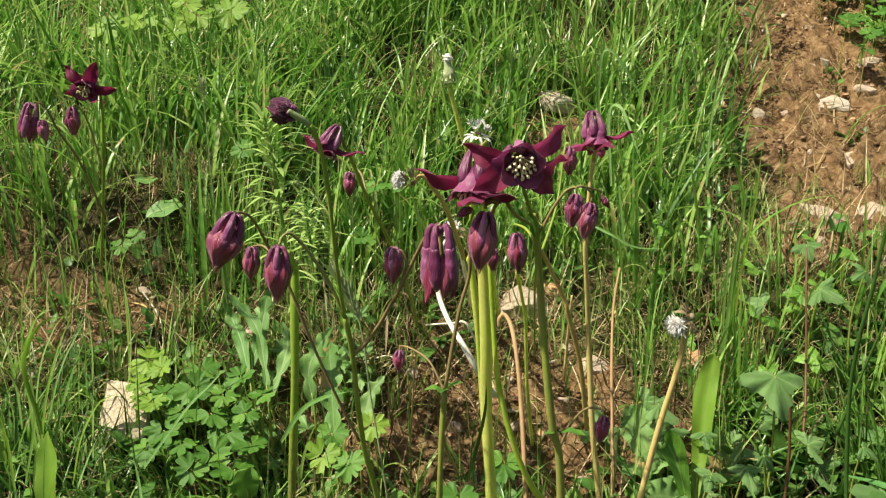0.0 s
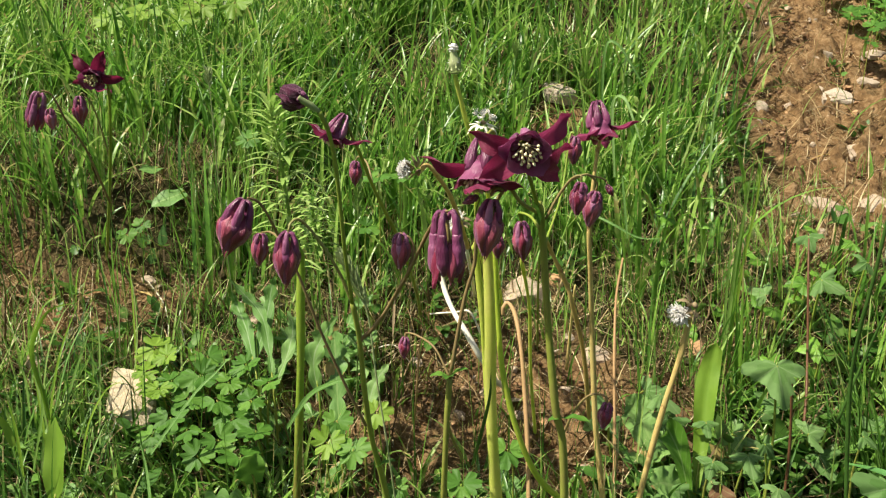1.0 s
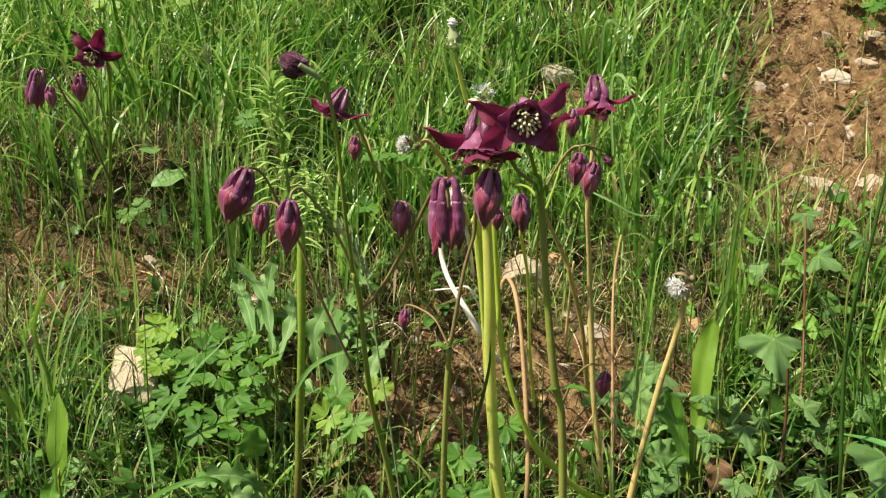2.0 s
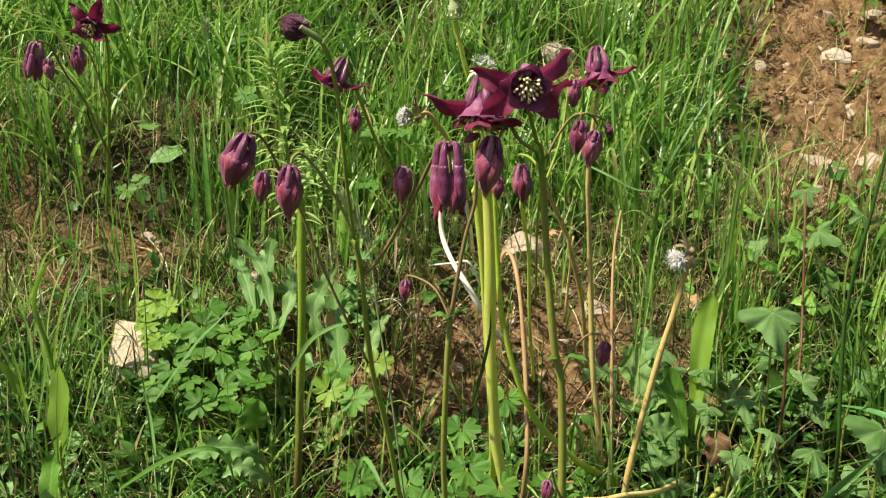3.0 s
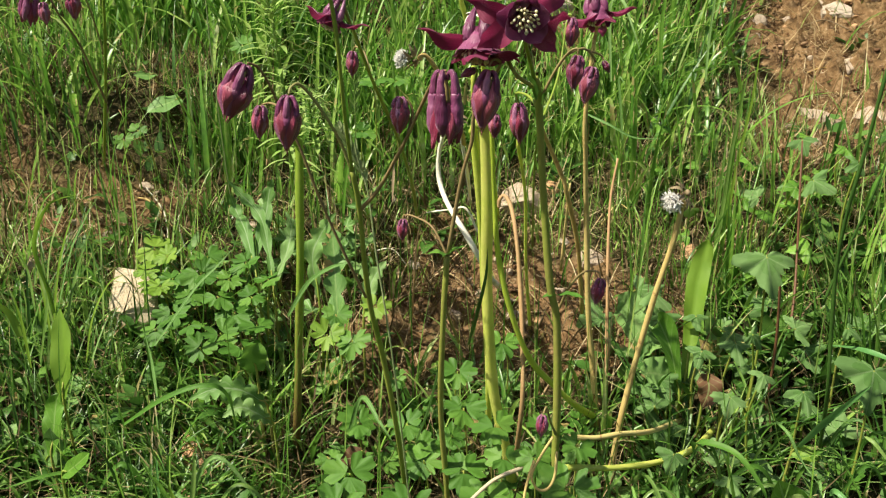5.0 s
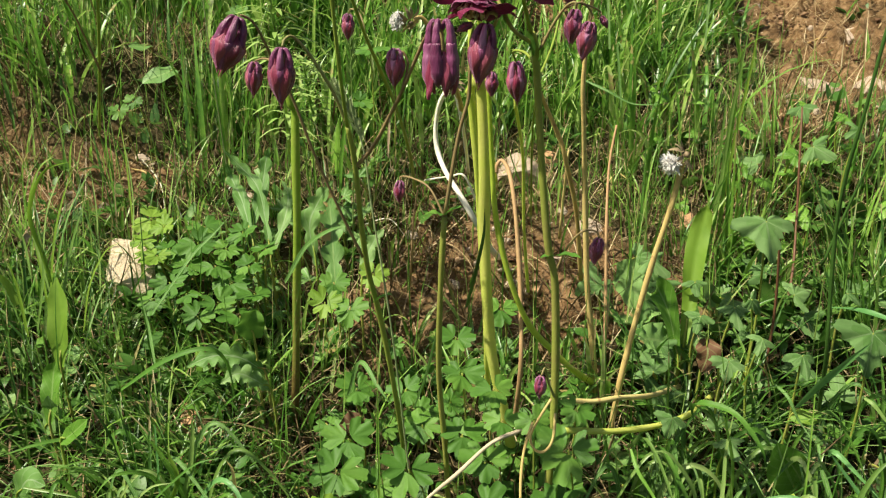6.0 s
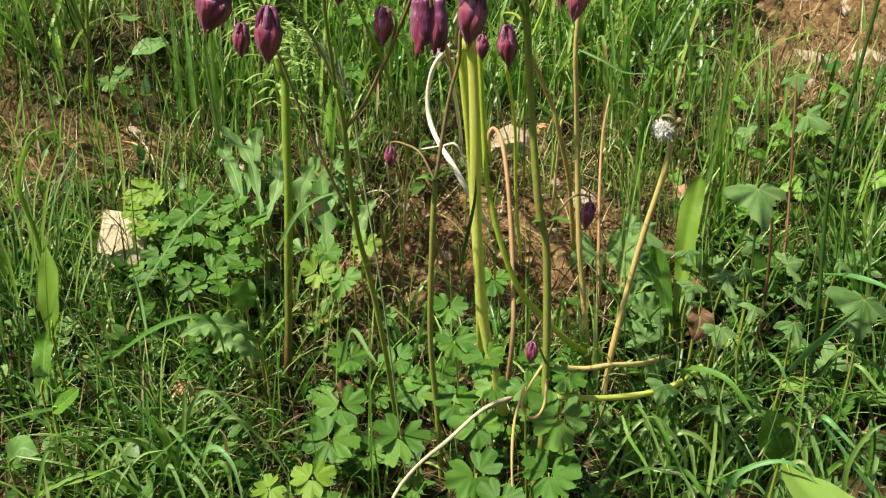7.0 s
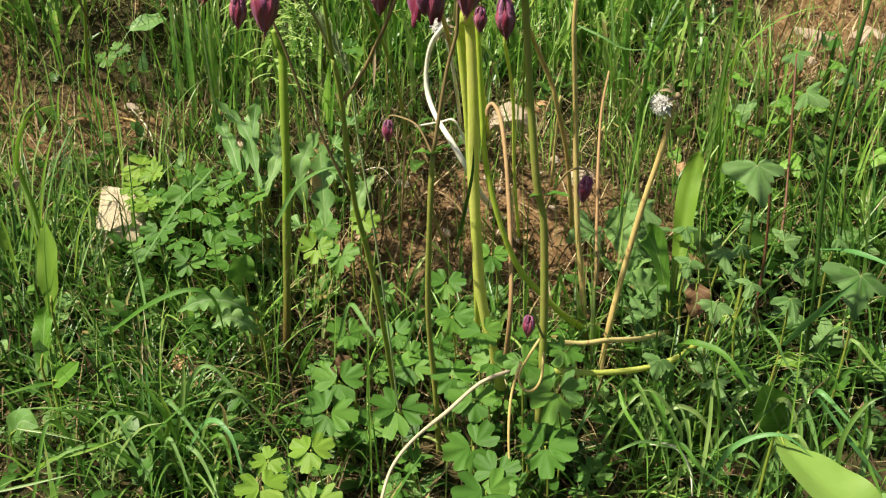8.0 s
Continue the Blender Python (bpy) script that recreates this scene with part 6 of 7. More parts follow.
grass_blade(PALE, [(-0.3688, 0.6800, 0.0028), (-0.3957, 0.6600, 0.0081), (-0.4276, 0.6400, 0.0063)], 0.0030, (-0.45, -0.65, 0.6), COLUMBINE)
grass_blade(PALE, [(-0.2691, 0.6200, -0.0224), (-0.2652, 0.6150, 0.0121), (-0.2616, 0.6100, 0.0512), (-0.2621, 0.6100, 0.0594)], 0.0030, (-0.45, -0.65, 0.6), BLUEGRASS)
grass_blade(PALE, [(-0.2560, 0.6200, 0.0182), (-0.2423, 0.6100, 0.0181), (-0.2177, 0.5900, 0.0005), (-0.1907, 0.5700, -0.0229)], 0.0030, (-0.45, -0.65, 0.6), GREY)
grass_blade(PALE, [(-0.2271, 0.5900, -0.0148), (-0.2132, 0.5800, -0.0171), (-0.2008, 0.5700, -0.0375), (-0.1887, 0.5500, -0.0529)], 0.0030, (-0.45, -0.65, 0.6), GREY)
grass_blade(PALE, [(-0.3015, 0.5800, -0.0697), (-0.2900, 0.5850, -0.0244), (-0.2651, 0.5850, 0.0071), (-0.2398, 0.5800, 0.0174)], 0.0024, (-0.45, -0.65, 0.6), BLADE)
grass_blade(PALE, [(-0.3850, 0.6000, -0.0009), (-0.3471, 0.5950, -0.0051), (-0.3110, 0.5900, -0.0130)], 0.0016, (-0.45, -0.65, 0.6), BLADE)
grass_blade(PALE, [(-0.3802, 0.5400, -0.0266), (-0.3474, 0.5450, -0.0212), (-0.3117, 0.5500, -0.0145)], 0.0018, (-0.45, -0.65, 0.6), BLADE)
grass_blade(PALE, [(-0.2730, 0.6000, -0.0214), (-0.2489, 0.6000, 0.0032), (-0.2230, 0.6000, 0.0242), (-0.1966, 0.6000, 0.0300)], 0.0018, (-0.45, -0.65, 0.6), COLUMBINE)
grass_blade(PALE, [(-0.3089, 0.6400, -0.0033), (-0.3134, 0.6400, 0.0220), (-0.3138, 0.6400, 0.0344)], 0.0024, (-0.45, -0.65, 0.6), DOCK)
grass_blade("withered straw-coloured blade, bent", [(-0.1919, 0.6000, -0.0473), (-0.1916, 0.6000, -0.0095), (-0.1922, 0.6000, 0.0162), (-0.1969, 0.6000, 0.0271)], 0.0026, (0.3, -0.8, 0.4), STRAW)
grass_blade(PALE, [(0.3222, 0.6600, 0.0710), (0.3268, 0.6400, 0.0678), (0.3353, 0.6300, 0.0489), (0.3451, 0.6100, 0.0348)], 0.0022, (-0.45, -0.65, 0.6), GREY)
grass_blade(PALE, [(0.3520, 0.6000, 0.0300), (0.3493, 0.5850, 0.0426), (0.3607, 0.5700, 0.0331), (0.3794, 0.5550, 0.0137)], 0.0034, (-0.45, -0.65, 0.6), BLUEGRASS)
grass_blade(PALE, [(0.3482, 0.6000, 0.0149), (0.3530, 0.5900, -0.0031), (0.3568, 0.5800, -0.0209)], 0.0032, (-0.45, -0.65, 0.6), GREY)
grass_blade(PALE, [(0.3871, 0.6200, 0.0778), (0.3914, 0.6100, 0.0760), (0.4024, 0.6000, 0.0622), (0.4151, 0.5900, 0.0544)], 0.0024, (-0.45, -0.65, 0.6), BLADE)
grass_blade(PALE, [(0.3940, 0.5800, -0.0180), (0.3934, 0.5800, 0.0153), (0.3863, 0.5800, 0.0419)], 0.0022, (-0.45, -0.65, 0.6), DOCK)
grass_blade(PALE, [(0.1764, 0.6200, 0.0250), (0.1798, 0.6000, 0.0128), (0.1949, 0.5800, -0.0106), (0.1950, 0.5600, -0.0439)], 0.0024, (-0.45, -0.65, 0.6), DOCK)
grass_blade(PALE, [(0.2019, 0.5900, -0.0145), (0.2190, 0.5700, -0.0050), (0.2305, 0.5600, -0.0209), (0.2326, 0.5500, -0.0438)], 0.0020, (-0.45, -0.65, 0.6), BLEACHED)
grass_blade(PALE, [(0.2457, 0.5700, -0.0596), (0.2554, 0.5900, 0.0006), (0.2580, 0.6000, 0.0365), (0.2659, 0.6100, 0.0835)], 0.0026, (-0.45, -0.65, 0.6), BLADE)
grass_blade(PALE, [(0.1684, 0.5800, -0.0165), (0.1893, 0.5750, -0.0023), (0.2112, 0.5700, -0.0038), (0.2335, 0.5600, -0.0029)], 0.0020, (-0.45, -0.65, 0.6), GREY)
grass_blade("thin green culm crossing the broad leaf", [(0.2537, 0.5200, -0.0322), (0.2810, 0.5500, 0.0269), (0.2988, 0.5700, 0.0665), (0.3102, 0.5800, 0.0965)], 0.0013, (0.3, -0.9, 0.2), BLADE)
grass_blade(PALE, [(0.2335, 1.1000, 0.3551), (0.2262, 1.1000, 0.4518), (0.2367, 1.0800, 0.4639), (0.2488, 1.0600, 0.4293), (0.2627, 1.0500, 0.3886)], 0.0034, (-0.45, -0.65, 0.6), GREY)
grass_blade(PALE, [(0.2508, 1.3000, 0.4024), (0.2453, 1.2700, 0.5283), (0.2619, 1.2600, 0.5399), (0.2894, 1.2500, 0.4991), (0.3190, 1.2400, 0.4483)], 0.0036, (-0.45, -0.65, 0.6), GREY)
grass_blade(PALE, [(0.3057, 1.3000, 0.4024), (0.3150, 1.2800, 0.4817), (0.3332, 1.2700, 0.5214), (0.3522, 1.2700, 0.5419)], 0.0052, (-0.45, -0.65, 0.6), DOCK)
grass_blade(PALE, [(0.3652, 1.1000, 0.3551), (0.3648, 1.1000, 0.4174), (0.3656, 1.0900, 0.4785), (0.3734, 1.0800, 0.5514)], 0.0024, (-0.45, -0.65, 0.6), GREY)
grass_blade(PALE, [(0.3309, 1.1200, 0.3685), (0.3462, 1.1100, 0.4283), (0.3587, 1.1000, 0.4723)], 0.0022, (-0.45, -0.65, 0.6), BLADE)
grass_blade(PALE, [(0.1786, 0.9700, 0.3266), (0.2029, 0.9500, 0.3163), (0.2321, 0.9400, 0.3023), (0.2633, 0.9300, 0.3030)], 0.0022, (-0.45, -0.65, 0.6), GREY)
grass_blade(PALE, [(0.2278, 0.9800, 0.2924), (0.2223, 0.9800, 0.3356), (0.2178, 0.9800, 0.3709), (0.2244, 0.9700, 0.3618)], 0.0024, (-0.45, -0.65, 0.6), GREY)
grass_blade(PALE, [(0.3162, 1.1500, 0.3485), (0.3116, 1.1500, 0.4297), (0.3121, 1.1400, 0.4853), (0.3072, 1.1400, 0.5162)], 0.0040, (-0.45, -0.65, 0.6), DOCK)
grass_blade(PALE, [(-0.2045, 1.1000, 0.4174), (-0.1821, 1.0900, 0.4560), (-0.1530, 1.0800, 0.4897), (-0.1268, 1.0700, 0.5296)], 0.0030, (-0.45, -0.65, 0.6), GREY)
FRESH = "fresh yellow-green grass blade lit by the sun"
grass_blade(FRESH, [(-0.4398, 0.8000, 0.0936), (-0.4467, 0.8100, 0.1566), (-0.4533, 0.8200, 0.2054), (-0.4379, 0.8200, 0.2462), (-0.4091, 0.8100, 0.2695)], 0.0030, (-0.3, -0.8, 0.5), YOUNG)
grass_blade(FRESH, [(-0.4315, 0.8000, 0.0661), (-0.4224, 0.8200, 0.1333), (-0.4097, 0.8300, 0.1799), (-0.3921, 0.8400, 0.2259)], 0.0030, (-0.3, -0.8, 0.5), BLADE)
grass_blade(FRESH, [(-0.4490, 0.8200, 0.0855), (-0.4379, 0.8300, 0.1602), (-0.4264, 0.8400, 0.2066), (-0.4106, 0.8500, 0.2480)], 0.0026, (-0.3, -0.8, 0.5), YOUNG)
grass_blade(FRESH, [(-0.4625, 0.7900, 0.0638), (-0.4645, 0.7900, 0.1177), (-0.4711, 0.7900, 0.1568)], 0.0034, (-0.3, -0.8, 0.5), YOUNG)
grass_blade(FRESH, [(-0.3990, 0.8400, 0.0773), (-0.4012, 0.8600, 0.1473), (-0.4019, 0.8700, 0.1989), (-0.4077, 0.8800, 0.2419)], 0.0020, (-0.3, -0.8, 0.5), BLADE)
grass_blade(FRESH, [(-0.4513, 0.7900, 0.0706), (-0.4385, 0.8000, 0.1403), (-0.4375, 0.8000, 0.1981), (-0.4327, 0.8000, 0.2414)], 0.0026, (-0.3, -0.8, 0.5), BLADE)
grass_blade(FRESH, [(-0.4048, 0.8000, 0.0661), (-0.3907, 0.8000, 0.1204), (-0.3691, 0.8000, 0.1597), (-0.3454, 0.7900, 0.1756)], 0.0022, (-0.3, -0.7, 0.6), YOUNG)
grass_blade(FRESH, [(-0.3944, 0.9500, 0.1264), (-0.3966, 0.9600, 0.1833), (-0.4002, 0.9700, 0.2393), (-0.4071, 0.9800, 0.3012)], 0.0020, (-0.3, -0.8, 0.5), YOUNG)
grass_blade(FRESH, [(-0.1296, 0.9600, 0.1755), (-0.1253, 0.9600, 0.2266), (-0.1191, 0.9600, 0.2726), (-0.1207, 0.9600, 0.3036)], 0.0030, (-0.3, -0.9, 0.3), DOCK)
for k, (p, s) in enumerate((((-0.3685, 0.9100, 0.1395), 0.8), ((-0.3420, 0.8800, 0.1300), 0.7))):
    leaf_at(p, s, (0.1 * (k % 3 - 1), -0.4, 0.9), 120 + 50 * k, "young", 150 + k)


# ---- grasses in flower ----
def grass_spike(pts, head, heads, fat, seed, material):
    """A thin culm with a loose spike of overlapping husks on its upper part, from the fraction head on."""
    r = random.Random(seed)
    ob = thing("flowering_grass", "thin green grass culm with a soft pale flower spike", "grass", "flowering grasses")
    part("culm", Shape().tube(pts, (0.0009, 0.0006), 6, 6).mesh("culm", material), ob)
    p, s = smooth_path(pts, 14)
    sh = Shape()
    w = taper(0.4, 0.3)
    for k in range(heads):
        q = head + (1 - head) * k / heads
        i = min(len(p) - 2, int(q * (len(p) - 1)))
        d = unit(unit(p[i + 1] - p[i]) * 1.5 + 0.75 * vec(math.cos(k * 2.4), math.sin(k * 2.4), 0.0))
        ln = fat * r.uniform(0.8, 1.25) * (0.6 + 0.6 * math.sin(math.pi * min(1.0, 0.15 + 0.85 * k / heads)))
        sh.leaf([p[i], p[i] + d * ln * 0.5, p[i] + d * ln], lambda t: 0.0016 * w(t), (d[1], -d[0] - 0.6, 0.3), 4, 3, 0.5)
    part("spike", sh.mesh("spike", material), ob, None, "soft pale green flower spike")


grass_spike([(-0.0250, 0.6350, -0.095), (-0.0400, 0.5600, 0.160), (-0.0530, 0.5500, 0.272), (-0.0600, 0.5480, 0.330), (-0.0780, 0.5460, 0.372)], 0.76, 46, 0.011, 1, GREENBRACT)
grass_spike([(-0.1150, 0.9300, 0.050), (-0.1050, 0.9000, 0.220), (-0.1020, 0.8900, 0.330), (-0.1010, 0.8850, 0.395)], 0.70, 34, 0.012, 2, BLADE)
grass_spike([(-0.3000, 1.0800, 0.150), (-0.2900, 1.0000, 0.350), (-0.2880, 0.9800, 0.455), (-0.2890, 0.9750, 0.500)], 0.82, 22, 0.012, 3, GREENBRACT)
grass_spike([(0.1000, 1.2500, 0.230), (0.0950, 1.1500, 0.400), (0.0930, 1.1200, 0.500), (0.0935, 1.1150, 0.530)], 0.80, 20, 0.013, 4, BLADE)


# ---- low rosettes ----
HERBLEAF = []
for k in range(4):
    w = taper(0.5 + 0.05 * k, 0.15)
    sh = Shape().leaf([(0, 0.004, 0), (0, 0.014, 0.004), (0, 0.026 + 0.002 * k, 0.003)], lambda s: (0.0060 + 0.001 * k) * w(s), (0, 0, 1), 7, 6, 0.2, 0.18, 2.5)
    HERBLEAF.append(sh.mesh("herb_leaf", (HERB, COLUMBINE, GREY, CREASED)[k]))


def rosette(x, y, size, seed):
    r = random.Random(seed)
    at = (x, y, float(height(x, y)) + r.uniform(0.004, 0.03))
    ob = thing("small_herb", "small green herb with a rosette of oval leaves", "herb", "small herbs", at)
    kind = r.randrange(4)
    part("herb_stem", Shape().tube([(0, 0, -0.035), (0.001, 0.001, -0.012), (0, 0, 0.002)], (0.0012, 0.0010), 6, 3).mesh("herb_stem", STEM), ob)
    n = r.randrange(5, 9)
    for k in range(n):
        s = size * r.uniform(0.7, 1.2)
        part("herb_leaf", HERBLEAF[kind], ob, Matrix.Rotation(k * 6.283 / n + r.uniform(-0.3, 0.3), 4, "Z") @ Matrix.Rotation(radians(r.uniform(-12, 50)), 4, "X") @ Matrix.Diagonal((s, s, s, 1)))


for k in range(190):
    r = random.Random(700 + k)
    x, y = r.uniform(-0.55, 0.55), r.uniform(0.6, 1.04)
    if float(bare(np.array(x), np.array(y))) < 0.3:
        rosette(x, y, r.uniform(0.55, 1.15), k)


# ---- grass and small growth, past counting ----
rng = np.random.default_rng(7)


def ribbons(x, y, length, width, turn, lean, bend, segs=5, lift=0.0, twist=0.0, shape=1.6, fold=0.0, z0=None):
    """Bent blades rooted on the slope, creased along the middle: arrays of vertices, quads and grain."""
    n = len(x)
    s = np.linspace(0, 1, segs + 1)
    ang = lean[:, None] + bend[:, None] * s[None] ** 1.4
    ds = length[:, None] / segs
    out = np.concatenate([np.zeros((n, 1)), np.cumsum(np.sin(ang[:, :-1]) * ds, 1)], 1)
    up = np.concatenate([np.zeros((n, 1)), np.cumsum(np.cos(ang[:, :-1]) * ds, 1)], 1)
    if z0 is None:
        z0 = height(x, y) - 0.006 + lift
    c, d = np.cos(turn), np.sin(turn)
    p = np.stack([x[:, None] + out * c[:, None], y[:, None] + out * d[:, None], z0[:, None] + up], 2)
    tw = turn[:, None] + twist * rng.uniform(-1, 1, n)[:, None] * s[None]
    side = np.stack([-np.sin(tw), np.cos(tw), 0 * tw], 2)
    w = (width[:, None] * (np.clip(0.45 + 2.2 * s, 0, 1) * (1 - s ** shape) + 0.03)[None])[..., None]
    face = np.stack([-np.cos(ang) * c[:, None], -np.cos(ang) * d[:, None], np.sin(ang)], 2)
    cols = [p - side * w, p + side * w] if not fold else [p - side * w + face * w * fold, p, p + side * w + face * w * fold]
    k = len(cols)
    v = np.stack(cols, 2).reshape(-1, 3)
    i = (np.arange(n)[:, None] * (segs + 1) * k + np.arange(segs)[None] * k).ravel()
    f = np.concatenate([np.stack([i + j, i + j + 1, i + j + k + 1, i + j + k], 1) for j in range(k - 1)])
    g = np.zeros((len(v), 3))
    g[:, 0] = np.tile(np.repeat(s, k), n)
    g[:, 1] = np.tile(np.linspace(-1, 1, k), n * (segs + 1))
    return v, f, g


def scatter(n, x0, x1, y0, y1, density):
    x, y = rng.uniform(x0, x1, n), rng.uniform(y0, y1, n)
    keep = rng.uniform(0, 1, n) < density(x, y)
    return x[keep], y[keep]


def hollow(x, y):
    """1 in the shaded hollows low on the slope, where little grows."""
    return np.maximum(step(0.10, 0.18, x) * step(0.80, 0.70, y - 0.10 * step(0.24, 0.34, x)), step(-0.22, -0.32, x) * step(0.78, 0.68, y))


def meadow(x, y):
    tuft = step(-0.35, 0.40, bumps(x * 9, y * 9, 11) + 0.7 * bumps(x * 23, y * 23, 13)) * 0.93 + 0.07
    upper = step(1.06, 1.2, y + 0.03 * bumps(x * 6, y * 6, 12))
    open_bank = step(0.33, 0.43, x) * (1 - step(1.28, 1.5, y)) * step(0.93, 1.0, y)
    lower = 0.30 * step(0.45, 0.6, y) * (1 - 0.65 * hollow(x, y))
    side = (0.42 - 0.26 * step(0.9, 1.0, y)) * step(0.42, 0.6, x) * step(0.82, 0.92, y) + 0.28 * step(-0.25, -0.5, x) * step(0.60, 0.80, y)
    far = 1 - step(2.1, 3.2, y)
    far = far * (1 - 0.80 * near_path(x, y))
    return np.clip((upper + (1 - upper) * (lower + side)) * tuft * far * (1 - 0.6 * open_bank) * (1 - 0.93 * bare(x, y)), 0, 1)


def many(blocks):
    v, f, g, k = [], [], [], 0
    for a, b, c in blocks:
        v.append(a), f.append(b + k), g.append(c)
        k += len(a)
    return np.concatenate(v), np.concatenate(f), np.concatenate(g)


def tuft(cx, cy, n, long, wide, spread=0.03, lean=0.35, bend=0.9):
    """Blades that rise from one foot and arch outwards."""
    a = rng.uniform(0, 6.283, n)
    r = spread * np.sqrt(rng.uniform(0, 1, n))
    x, y = cx + r * np.cos(a), cy + r * np.sin(a)
    return ribbons(x, y, long * rng.uniform(0.45, 1.1, n), wide * rng.uniform(0.5, 1.15, n), a + rng.normal(0, 0.7, n), np.abs(rng.normal(lean, 0.2, n)), np.abs(rng.normal(bend, 0.5, n)), 8, 0.0, 0.9, 1.8, 0.45)


